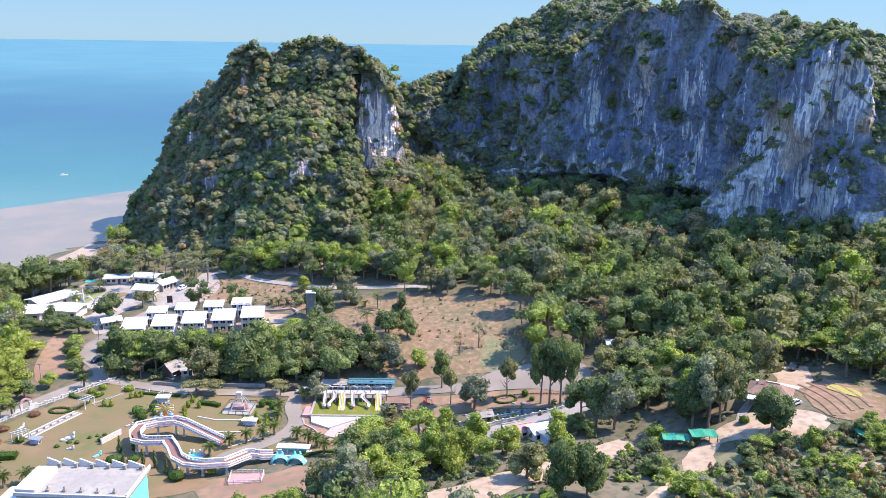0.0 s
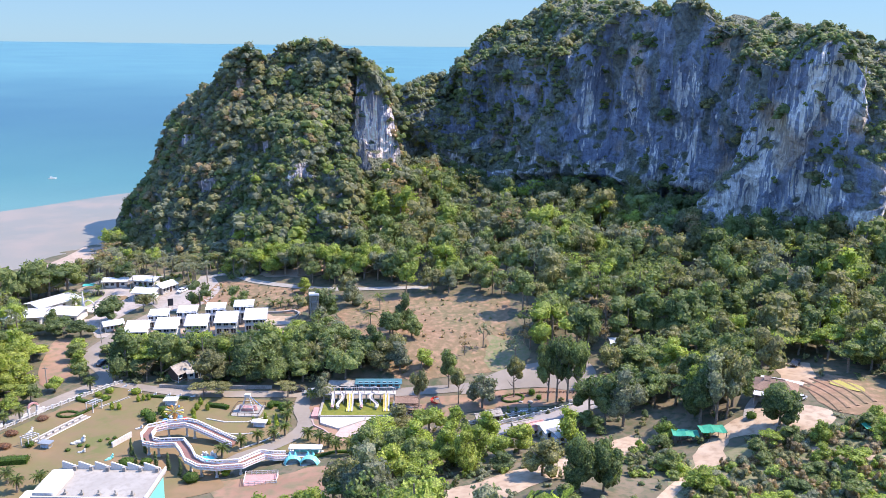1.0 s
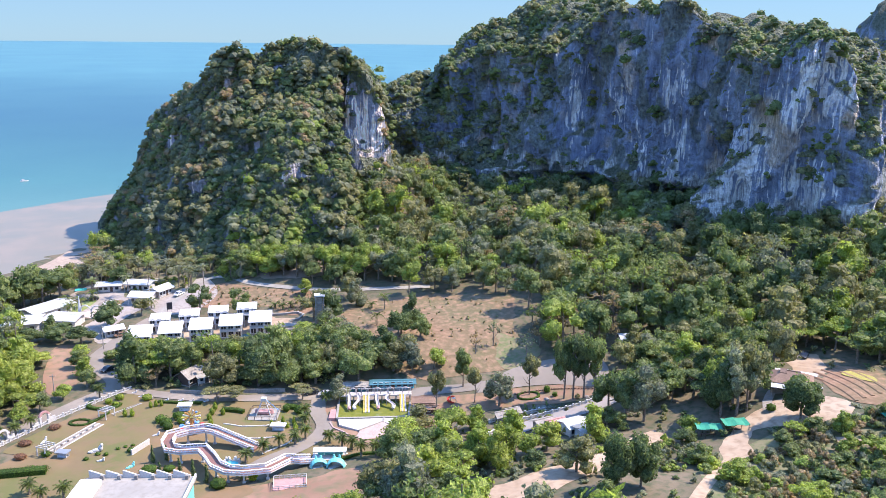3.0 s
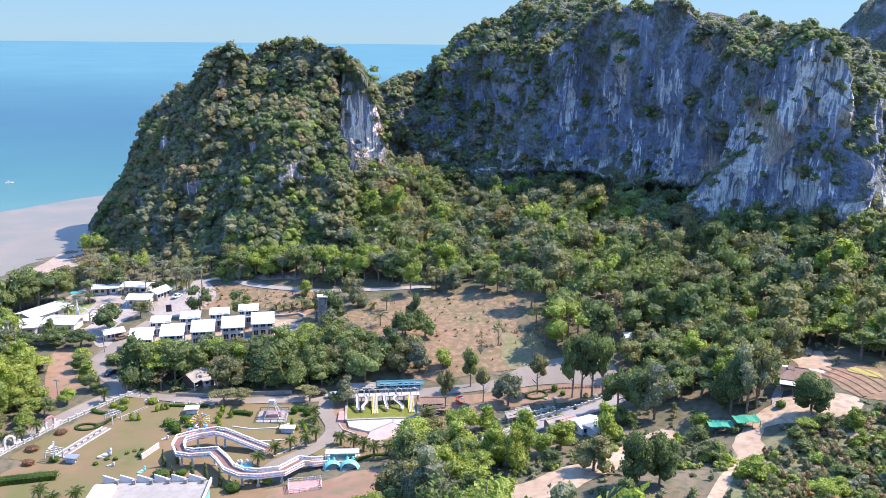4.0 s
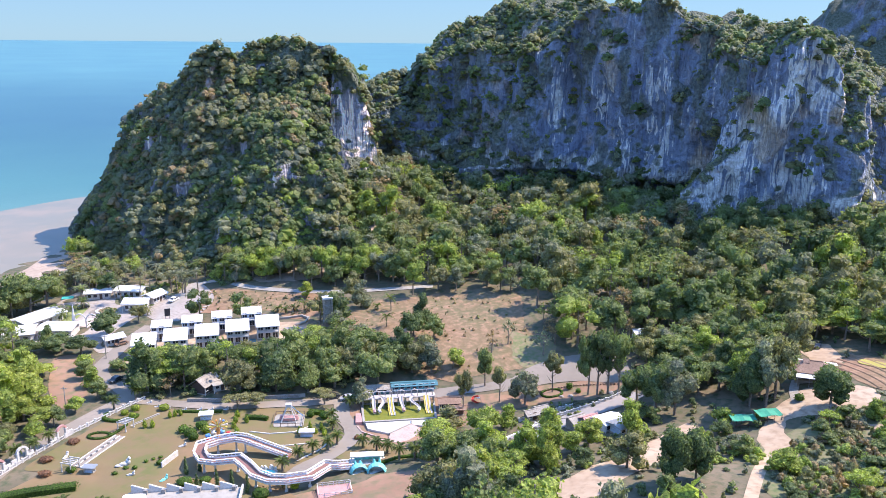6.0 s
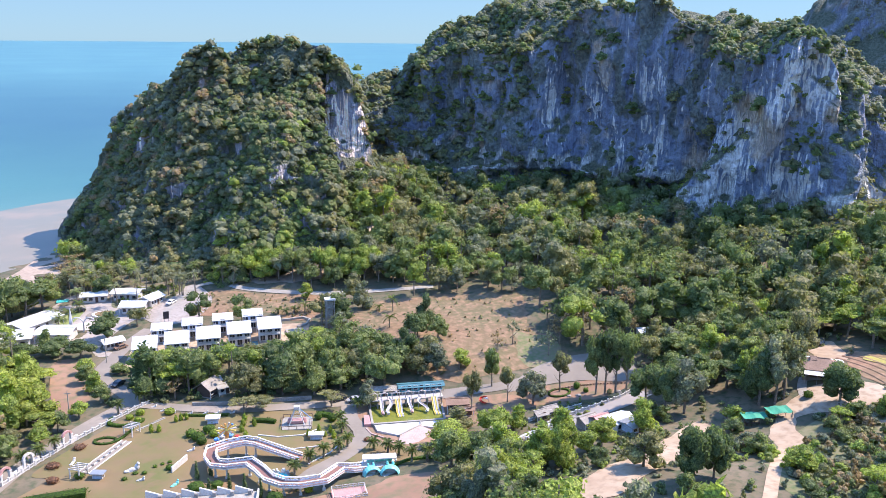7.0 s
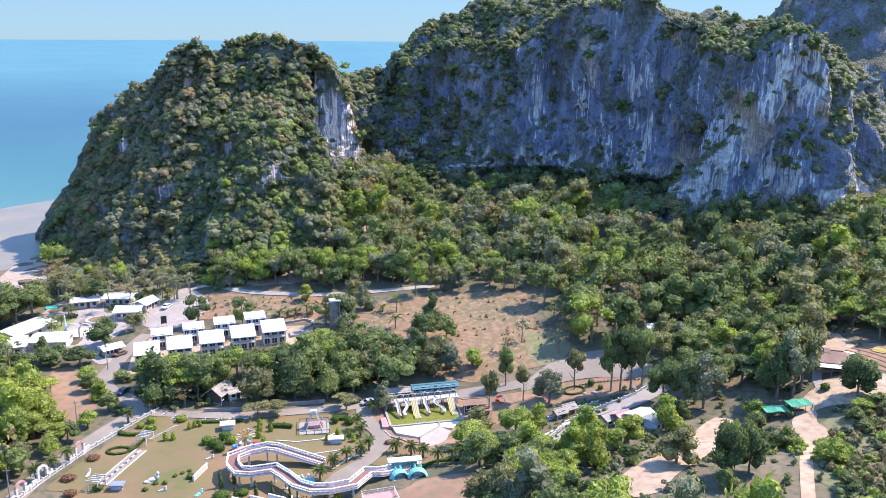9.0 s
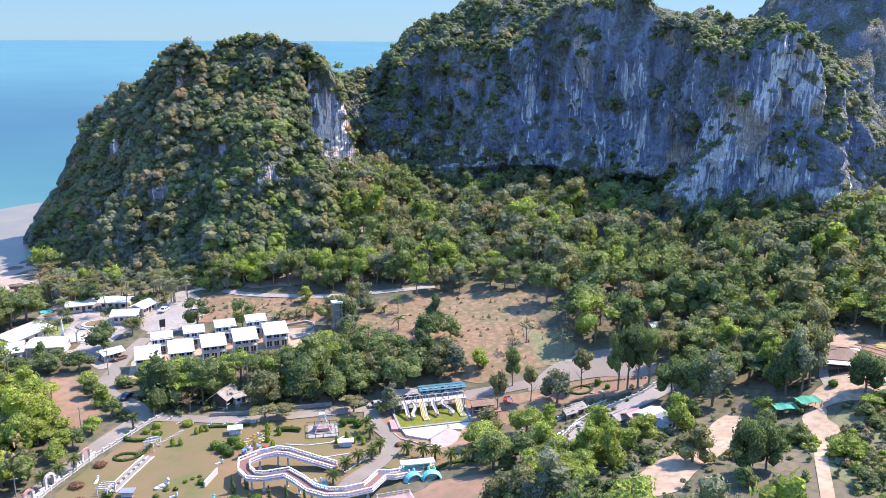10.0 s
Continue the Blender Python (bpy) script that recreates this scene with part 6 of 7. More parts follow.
# ---- slide pool ----
def slide_pool():
    z = 0.45
    t = thing("swimming_pool", Matrix.Identity(4), "rectangular slide pool of green water with pale rim", "swimming pool")
    ring = [(-42.8, 206.0), (-23.6, 206.0), (-22.6, 217.2), (-42.6, 217.2)]
    part("water", Shape().prism(ring, z - 0.5, z), POOL_WATER, t, "murky green water")
    for (x0, y0), (x1, y1) in zip(ring, ring[1:] + ring[:1]):
        part("rim", Shape().ribbon([(x0, y0, 0), (x1, y1, 0)], [(-0.3, -0.6), (-0.3, z + 0.22), (0.3, z + 0.22), (0.3, -0.6)]), CONCRETE, t)
    # bathing deck in front
    dk = thing("pool_deck", Matrix.Identity(4), "white paddling deck with a pink paved corner", "pool deck")
    part("deck", Shape().prism([(-42.4, 205.6), (-24, 205.6), (-27.4, 202), (-30.6, 203.4), (-36.6, 198.8), (-42, 202.4)], -0.5, 0.4), WHITE, dk, "white painted floor")
    part("paved_corner", Shape().prism([(-36.5, 198.7), (-30.5, 203.3), (-28.2, 200), (-30.5, 196), (-34, 192.8), (-37.6, 194.6)], -0.5, 0.55), paint("pinkish_paving", (0.42, 0.31, 0.27), 0.8), dk, "pinkish paving")
    part("edge_channel", Shape().ribbon([(-36.8, 198.6, 0.35), (-30.4, 203.6, 0.35), (-30.2, 205.4, 0.35)], [(-0.2, -0.3), (-0.2, 0.35), (0.2, 0.35), (0.2, -0.3)]), CONCRETE, dk)
    part("side_ramp", Shape().prism([(-45, 206), (-43.2, 206), (-43.2, 211.5), (-44.6, 211.5)], -0.4, 0.6), PINK, dk, "pink ramp")


slide_pool()


def slide_platform():
    t = thing("water_slide", Matrix.Identity(4), "long slide platform with white flumes and yellow racing lanes", "water slide")
    y0, y1, top = 215.0, 217.4, 2.9
    part("platform", Shape().box(-32.6, (y0 + y1) / 2, top - 0.3, 20.4, y1 - y0, 0.3), DUSTY, t)
    for i in range(11):
        for y in (y0 + 0.25, y1 - 0.25):
            part("column", Shape().cone(-42.4 + 1.96 * i, y, -0.4, 0.16, 0.16, top + 0.1, 8), STEEL, t)
    for i in range(14):
        part("rail_post", Shape().box(-42.6 + 1.54 * i, y1 - 0.1, top, 0.1, 0.1, 1.0), WHITE, t)
    part("handrail", Shape().box(-32.6, y1 - 0.1, top + 0.95, 20.2, 0.1, 0.12), WHITE, t)
    for x in (-41.4, -38.6, -35.4, -31.9, -28.2, -24.0):
        arch = Shape()
        arch.tube([(x - 0.9, y0 + 0.6, top), (x - 0.9, y0 + 0.6, top + 1.6), (x, y0 + 0.6, top + 2.1), (x + 0.9, y0 + 0.6, top + 1.6), (x + 0.9, y0 + 0.6, top)], 0.13, 6)
        part("portal", arch, DUSTY, t, "white entrance arch")
    for x, sway, mat in ((-39.6, 0.0, PINK), (-37.6, 0.7, WHITE), (-31.9, -0.2, PINK), (-28.4, -1.0, WHITE)):
        # an open half-round flume
        pts = [(x + sway * math.sin(q * 5.5), y0 + 0.4 - 5.2 * q, top + 0.2 - (top - 0.55) * (q ** 0.9)) for q in np.linspace(0, 1, 14)]
        prof = [(0.45 * math.cos(a), 0.45 + 0.45 * math.sin(a)) for a in np.linspace(math.pi, math.tau, 9)] + [(0.37 * math.cos(a), 0.45 + 0.37 * math.sin(a)) for a in np.linspace(math.tau, math.pi, 9)]
        part("flume", Shape().ribbon(pts, prof), DUSTY, t, "dusty white half-round flume")
        part("flume_lip", Shape().tube([(px, py, pz + 0.3) for px, py, pz in pts[-3:]], 0.42, 8), mat, t, "painted flume mouth")
        for q in (4, 8):
            px, py, pz = pts[q]
            part("flume_leg", Shape().cone(px, py, -0.4, 0.1, 0.1, pz + 0.4, 6), STEEL, t)
    for x in (-34.9, -24.9):
        for k in range(4):
            u = x + (k - 1.5) * 0.44
            lane = [(u, y0 + 0.2, top + 0.1), (u, y0 - 1.6, top - 1.1), (u, y0 - 3.4, top - 2.4), (u, y0 - 5.4, 0.75), (u, y0 - 6.0, 0.6)]
            part("lane", Shape().ribbon(lane, [(-0.2, -0.1), (-0.2, 0.16), (-0.14, 0.16), (-0.14, 0), (0.14, 0), (0.14, 0.16), (0.2, 0.16), (0.2, -0.1)]), (YELLOW, WHITE)[k % 2], t, "striped racing lane")
        for yy, zz in ((y0 - 1.6, top - 1.3), (y0 - 3.4, top - 2.6)):
            for du in (-0.8, 0.8):
                part("lane_leg", Shape().cone(x + du, yy, -0.4, 0.09, 0.09, zz + 0.4, 6), STEEL, t)


slide_platform()


def hall(x, y, rz, w, d, h, roof_mat, wall_mat, label, windows=5, pitch=1.0, name="hall", overhang=0.7, group=""):
    """A low building with gable roof, plinth, door, windows with frames and panes."""
    t = thing(name, at(x, y, rz), label, "building", group)
    part("plinth", Shape().box(0, 0, -0.8, w + 0.2, d + 0.2, 1.0), CONCRETE, t)
    body = Shape().box(0, 0, 0.15, w, d, h - 0.15)
    part("wall", body, wall_mat, t)
    part("roof", Shape().gable(0, 0, h, w + 2 * overhang, d + 2 * overhang, pitch), roof_mat, t)
    part("gable_fill", Shape().prism([(-d / 2, 0), (d / 2, 0), (0, pitch * d / (d + 2 * overhang))], -w / 2, w / 2, pose(0, 0, h - 0.1, 90, 0, 90)), wall_mat, t)
    part("ridge_cap", Shape().box(0, 0, h + pitch - 0.06, w + 2 * overhang, 0.35, 0.14), roof_mat, t)
    for i in range(windows):
        u = -w / 2 + w * (i + 0.5) / windows
        if i == windows // 2:
            dr = part("door", Shape().box(u, -d / 2 - 0.02, 0.2, 1.0, 0.12, 2.05), DARK_WOOD, t, "dark door")
            part("handle", Shape().box(u + 0.38, -d / 2 - 0.12, 1.15, 0.06, 0.08, 0.16), STEEL, dr)
            continue
        wn_ = part("window", Shape().box(u, -d / 2 - 0.02, 0.95, min(1.5, w / windows * 0.7), 0.1, 1.25), WHITE, t, "framed window")
        part("pane", Shape().box(u, -d / 2 - 0.07, 1.03, min(1.3, w / windows * 0.6), 0.06, 1.08), DARK_GLASS, wn_)
        part("sill", Shape().box(u, -d / 2 - 0.12, 0.85, min(1.7, w / windows * 0.8), 0.2, 0.1), WHITE, wn_)
    for u in (-w / 2 - overhang * .5, w / 2 + overhang * .5):
        part("roof_post", Shape().box(u, -d / 2 - overhang * 0.6, -0.4, 0.16, 0.16, h + 0.35), WHITE, t)
    return t


hall(-27.4, 222.9, 0, 12.0, 2.6, 1.8, paint("dark_weathered_roof", (0.05, 0.16, 0.2), 0.7), paint("bright_teal_wall", (0.08, 0.38, 0.46), 0.6), "long teal-walled changing house behind the slides", 7, 0.45)
hall(-37.8, 222.8, 0, 6.4, 2.8, 1.9, GREY_THATCH, TEAL, "grey-roofed snack kiosk with teal front", 3, 0.7)
hall(-19.2, 211.6, -3, 5.0, 3.2, 2.4, BROWN_TILE, DARK_WOOD, "brown-roofed timber hut beside the pool", 3, 0.9)
hall(-17.4, 208.2, -3, 3.0, 2.2, 1.8, BROWN_TILE, DARK_WOOD, "small brown timber ticket booth", 2, 0.5)
hall(-86.2, 230.5, 58, 5.0, 4.4, 2.4, GREY_THATCH, DARK_WOOD, "house with grey shingle roof half hidden by trees", 3, 2.0, "house")
hall(-82.4, 230.6, 28, 3.0, 3.0, 2.2, CONCRETE, PALE_WALL, "pale flat-roofed annexe beside the house", 2, 0.5, "house")
hall(-86, 236, 20, 3.2, 7.5, 2.8, STEEL, PALE_WALL, "grey metal-roofed store among trees", 2, 0.8, "house")
hall(9.2, 188.0, 24, 4.2, 3.4, 2.2, GREY_THATCH, STONE, "small grey-roofed stall by the lane", 2, 1.1)
hall(12.2, 186.6, 24, 3.6, 3.4, 2.2, PINK, STONE, "small red-roofed stall by the lane", 2, 1.1)
hall(16.0, 184.0, 22, 5.4, 4.4, 2.6, ROOF_WHITE, PALE_WALL, "shed with a white metal roof beside the track", 3, 0.8)
hall(17.6, 179.8, 22, 3.4, 4.0, 2.3, STEEL, BLUE_WALL, "lean-to with grey and blue metal roof", 2, 0.4)
hall(3.4, 200.0, 18, 3.0, 2.4, 1.8, GREY_THATCH, STONE, "small stone-coloured model house", 2, 1.0)
hall(0.2, 198.4, 18, 2.6, 2.2, 1.7, GREY_THATCH, STONE, "small stone-coloured model house with steep roof", 2, 1.0)
hall(44, 232, 0, 5, 4, 2.6, ROOF_WHITE, PALE_WALL, "white-roofed hut almost hidden by trees", 2, 0.8, "house")

# red spiral slide
rs = thing("play_slide", at(-11.7, 212.6) @ Matrix.Scale(0.7, 4), "red spiral play slide on bare earth", "slide")
part("pole", Shape().cone(0, 0, -0.3, 0.14, 0.14, 3.2, 8), STEEL, rs)
part("chute", Shape().ribbon([(1.1 * math.cos(a), 1.1 * math.sin(a), 2.5 - 0.38 * a) for a in np.linspace(0, 6.2, 22)], [(-0.4, 0.45), (-0.4, 0), (0.4, 0), (0.4, 0.45), (0.34, 0.45), (0.34, 0.07), (-0.34, 0.07), (-0.34, 0.45)]), RED, rs)
part("platform", Shape().box(1.2, -0.5, 2.3, 1.2, 1.2, 0.14), WHITE, rs)
part("ladder", Shape().tube([(2.6, -0.5, 0), (1.7, -0.5, 2.4)], 0.08).tube([(2.6, -0.9, 0), (1.7, -0.9, 2.4)], 0.08), STEEL, rs)


# ---- cottages ----
def cottage(first):
    """A two-storey holiday cottage with a mono-pitch white roof, balconies and dark windows."""
    w, d, h = (6.9, 5.2, 4.75) if first else (6.0, 4.4, 4.6)
    rise, front = (1.62, 1.5) if first else (0.75, 0.5)
    t = thing("cottage", Matrix.Identity(4), "two-storey pale cottage with a sloping white metal roof", "cottage", "cottages")
    part("plinth", Shape().box(0, 0, -1.5, w + 0.3, d + 0.6, 1.7), CONCRETE, t)
    body = Shape()
    ring = [(-d / 2, 0.1), (d / 2, 0.1), (d / 2, h + rise - 0.42), (-d / 2, h - 0.1)]
    body.prism(ring, -w / 2, w / 2, pose(0, 0, 0, 90, 0, 90))
    part("wall", body, PALE_WALL if first else BLUE_WALL, t)
    roof = part("roof", Shape().prism([(-d / 2 - front, h - 0.25), (d / 2 + 0.6, h + rise - 0.2), (d / 2 + 0.6, h + rise), (-d / 2 - front, h - 0.05)], -w / 2 - 0.35, w / 2 + 0.35, pose(0, 0, 0, 90, 0, 90)), ROOF_WHITE, t, "white metal roof")
    for k in range(9):
        u = -w / 2 - 0.25 + k * (w + 0.5) / 8
        part("roof_seam", Shape().prism([(-d / 2 - front, h - 0.05), (d / 2 + 0.6, h + rise), (d / 2 + 0.6, h + rise + 0.05), (-d / 2 - front, h)], u - 0.04, u + 0.04, pose(0, 0, 0, 90, 0, 90)), ROOF_WHITE, roof)
    part("balcony", Shape().box(0, -d / 2 - 0.7, 2.55, w, 1.4, 0.22), WHITE, t)
    for k in range(4):
        u = -w / 2 + 0.15 + k * (w - 0.3) / 3
        part("post", Shape().box(u, -d / 2 - 1.3, -1.2, 0.18, 0.18, h + 1.0), WHITE, t)
    rl = part("balcony_rail", Shape().box(0, -d / 2 - 1.33, 3.55, w, 0.1, 0.1).box(0, -d / 2 - 1.33, 2.95, w, 0.06, 0.06), WHITE, t)
    for k in range(13):
        part("baluster", Shape().box(-w / 2 + 0.3 + k * (w - 0.6) / 12, -d / 2 - 1.33, 2.77, 0.07, 0.07, 0.8), WHITE, rl)
    for z in (0.35, 2.95):
        for u in (-2.3, 0.0, 2.3):
            f = part("window", Shape().box(u, -d / 2 - 0.02, z, 1.7, 0.12, 1.85), WHITE, t, "white-framed dark window")
            for s in (-0.4, 0.4):
                part("pane", Shape().box(u + s, -d / 2 - 0.07, z + 0.1, 0.68, 0.06, 1.62), DARK_GLASS, f)
    part("side_window", Shape().box(w / 2 + 0.02, 0.4, 3.1, 0.1, 1.4, 1.1), DARK_GLASS, t)
    return t


c0 = cottage(True)
for i in range(5):
    x, y = -107.6 + 9.4 * i, 260.6 + 1.33 * i
    m = pose(x, y, 1.6 + 0.63 * i, 0, 0, 5)
    if i == 0:
        c0.matrix_world = m
    else:
        copy_thing(c0, m)
    if i < 4:
        aw = part("plunge_pool", Shape().box(0, -1.0, -0.6, 1.9, 3.2, 1.0), TEAL)
        aw.matrix_world = at(x + 4.7, y - 1.2, 6)
        tagged(aw, "small teal-lined plunge pool between cottages", "plunge pool", "plunge pools")
c1 = cottage(False)
for i, (x, y) in enumerate(((-104.3, 273.4), (-94.7, 274), (-85.1, 274.2), (-75.5, 274))):
    m = pose(x, y, 2.5 + 1.05 * i, 0, 0, 5)
    if i == 0:
        c1.matrix_world = m
        tagged(c1, "two-storey pale-blue cottage with a sloping white metal roof")
    else:
        copy_thing(c1, m)
tagged(part("garden_wall", Shape().ribbon([(x, y, ground_z(x, y)) for x, y in ((-70.5, 279.5), (-64, 278.4), (-59, 278.6), (-56.8, 276), (-58, 272.5), (-61, 271))], [(-0.3, -0.3), (-0.3, 0.7), (0.3, 0.7), (0.3, -0.3)]), CONCRETE), "low pale curving garden wall", "wall")
tagged(part("pale_court", Shape().box(-61.6, 268.6, ground_z(-61.6, 268.6) - 0.6, 6.5, 3.6, 1.0, 8), CONCRETE), "pale paved court beside the cottages", "terrace")

# water tower
wt = thing("water_tower", at(-50.5, 265.6, 6), "grey concrete frame tower with a white flat top", "tower")
for u in (-1.3, 1.3):
    for v in (-1.1, 1.1):
        part("leg", Shape().box(u, v, -0.6, 0.36, 0.36, 11.2), STONE, wt)
for z in (2.6, 5.4, 8.0):
    part("ring_beam", Shape().box(0, -1.1, z, 2.9, 0.3, 0.35).box(0, 1.1, z, 2.9, 0.3, 0.35).box(-1.3, 0, z, 0.3, 2.2, 0.35).box(1.3, 0, z, 0.3, 2.2, 0.35), STONE, wt)
part("core", Shape().box(0, 0.2, -0.5, 1.9, 1.5, 10.6), GREY_THATCH, wt, "grey infill")
part("roof", Shape().box(0, 0, 10.5, 3.4, 2.9, 0.5), ROOF_WHITE, wt, "white flat roof")


# ---- beach resort ----
def low_roof(x, y, rz, w, d, h, pitch, label, mat=None):
    return hall(x, y, rz, w, d, h, mat or ROOF_WHITE, WHITE, label, 4, pitch, "resort_building", 1.0)


low_roof(-153.5, 279, 10, 15, 9, 3.2, 0.8, "white resort building with a broad white roof")
low_roof(-138.2, 281.5, -8, 10, 8, 3.2, 0.8, "white resort dining hall with a white roof")
low_roof(-148.6, 293.4, 56, 15, 8, 3.2, 1.0, "long white-roofed resort wing")
low_roof(-117.6, 303.4, -8, 7.4, 6.0, 3.0, 1.2, "white-roofed reception pavilion with open sides")
low_roof(-112.8, 309.6, 60, 6.5, 4.6, 2.8, 1.2, "white-roofed annexe behind the reception")
low_roof(-122.5, 318.5, -12, 9, 5.5, 3.0, 0.9, "white-roofed open hall among palms")
low_roof(-134.5, 319.5, 6, 8, 5.0, 2.8, 0.8, "white-roofed beach kitchen among palms")
low_roof(-119.2, 270.6, 30, 5.0, 3.6, 2.5, 0.9, "small white gatehouse beside the road")
rb = thing("roundabout", at(-128.3, 303), "round drive with a dark ring and grassed middle", "roundabout")
part("ring", Shape().prism(circle(0, 0, 5.6, 5.0, 28), -0.3, 0.22), ASPHALT, rb, "dark ring drive")
part("kerb", Shape().prism(circle(0, 0, 3.9, 3.4, 24), -0.3, 0.5), WHITE, rb, "white kerb")
part("grass", Shape().prism(circle(0.5, 0, 3.3, 2.8, 24), -0.3, 0.62), LAWN, rb, "grassed middle")
tagged(part("beach_pool", Shape().box(-146.4, 322, ground_z(-146.4, 322) - 0.5, 4.2, 3.2, 0.8, 10), BLUE_WATER), "small turquoise swimming pool by the beach", "swimming pool")
ar = thing("entrance_arch", at(-131.2, 287, -10), "white steel entrance arch with a spire", "arch")
for u in (-4.2, 0, 4.2):
    part("pier", Shape().box(u, 0, -0.3, 0.5, 0.5, 3.2), WHITE, ar)
for u in (-2.1, 2.1):
    part("arch", Shape().tube([(u + 2.1 * math.cos(a), 0, 2.6 + 2.4 * math.sin(a)) for a in np.linspace(math.pi, 0, 12)], 0.22), WHITE, ar, "white curved arch")
part("spire", Shape().cone(-4.2, 0, 2.8, 0.7, 0.12, 5.5, 6), WHITE, ar, "white pointed spire")
tagged(part("paved_forecourt", Shape().prism(circle(-131, 292, 5.5, 4.5, 18), 1.8, ground_z(-131, 292) + 0.25), paint("pinkish_stone_paving", (0.55, 0.45, 0.38), 0.8)), "pinkish paved forecourt behind the arch", "terrace")
sg = thing("notice_board", at(-105.2, 290.2, 20), "black notice board on two posts", "sign")
part("board", Shape().box(0, 0, 1.2, 1.9, 0.18, 2.6), BLACK, sg)
for u in (-0.7, 0.7):
    part("post", Shape().box(u, 0.05, -0.3, 0.14, 0.14, 1.7), STEEL, sg)


# ---- cars ----
def car(x, y, rz, mat, label):
    t = thing("car", at(x, y, rz, 0.17), label, "car")
    body = Shape()
    prof = [(-2.1, 0.35), (-2.15, 0.75), (-1.3, 0.92), (-0.7, 1.42), (0.9, 1.45), (1.6, 0.95), (2.1, 0.85), (2.15, 0.4)]
    body.prism(prof, -0.85, 0.85, pose(0, 0, 0, 90, 0, 0))
    part("body", body, mat, t)
    gl = Shape().prism([(-1.15, 0.95), (-0.68, 1.36), (0.86, 1.39), (1.4, 0.97)], -0.87, 0.87, pose(0, 0, 0, 90, 0, 0))
    part("side_glass", gl, DARK_GLASS, t)
    part("windscreen", Shape().add([(-1.34, -0.7, 0.93), (-1.34, 0.7, 0.93), (-0.75, 0.62, 1.41), (-0.75, -0.62, 1.41), (-1.2, -0.7, 0.9), (-1.2, 0.7, 0.9), (-0.65, 0.62, 1.38), (-0.65, -0.62, 1.38)], [(0, 1, 2, 3), (7, 6, 5, 4), (0, 4, 5, 1), (2, 6, 7, 3), (1, 5, 6, 2), (0, 3, 7, 4)]), DARK_GLASS, t)
    for u in (-1.35, 1.35):
        for v in (-0.8, 0.8):
            wh = part("wheel", Shape().cone(0, 0, -0.1, 0.33, 0.33, 0.2, 14, pose(u, v, 0.33, 90, 0, 0)), TYRE, t)
            part("rim", Shape().cone(0, 0, -0.115, 0.2, 0.2, 0.23, 10, pose(u, v, 0.33, 90, 0, 0)), STEEL, wh)
    for v in (-0.6, 0.6):
        part("headlight", Shape().box(-2.14, v, 0.6, 0.06, 0.35, 0.16), WHITE, t)


SILVER = paint("silver_car_paint", (0.5, 0.51, 0.52), 0.3, metal=0.3)
DARK_CAR = paint("dark_car_paint", (0.04, 0.045, 0.05), 0.25)
WHITE_CAR = paint("white_car_paint", (0.75, 0.75, 0.74), 0.3)
car(-46.4, 220.2, 8, SILVER, "silver saloon car parked on the park drive")
car(-50.6, 221.4, 20, DARK_CAR, "dark car parked under trees by the drive")
car(-105.6, 307.4, 60, WHITE_CAR, "white car parked on the resort road")
car(-95.4, 302, 5, SILVER, "silver car parked at the resort")
car(-137.4, 308, 15, DARK_CAR, "dark car parked on the resort court")
car(-116.4, 269, 40, BROWN_TILE, "dark red car parked by the gatehouse")
car(-112, 240, 60, DARK_CAR, "dark car on the shaded road")
car(74.6, 180.6, 30, WHITE_CAR, "white car parked beside the pavilion")
car(86, 207, 50, DARK_CAR, "dark car at the end of the back yard")


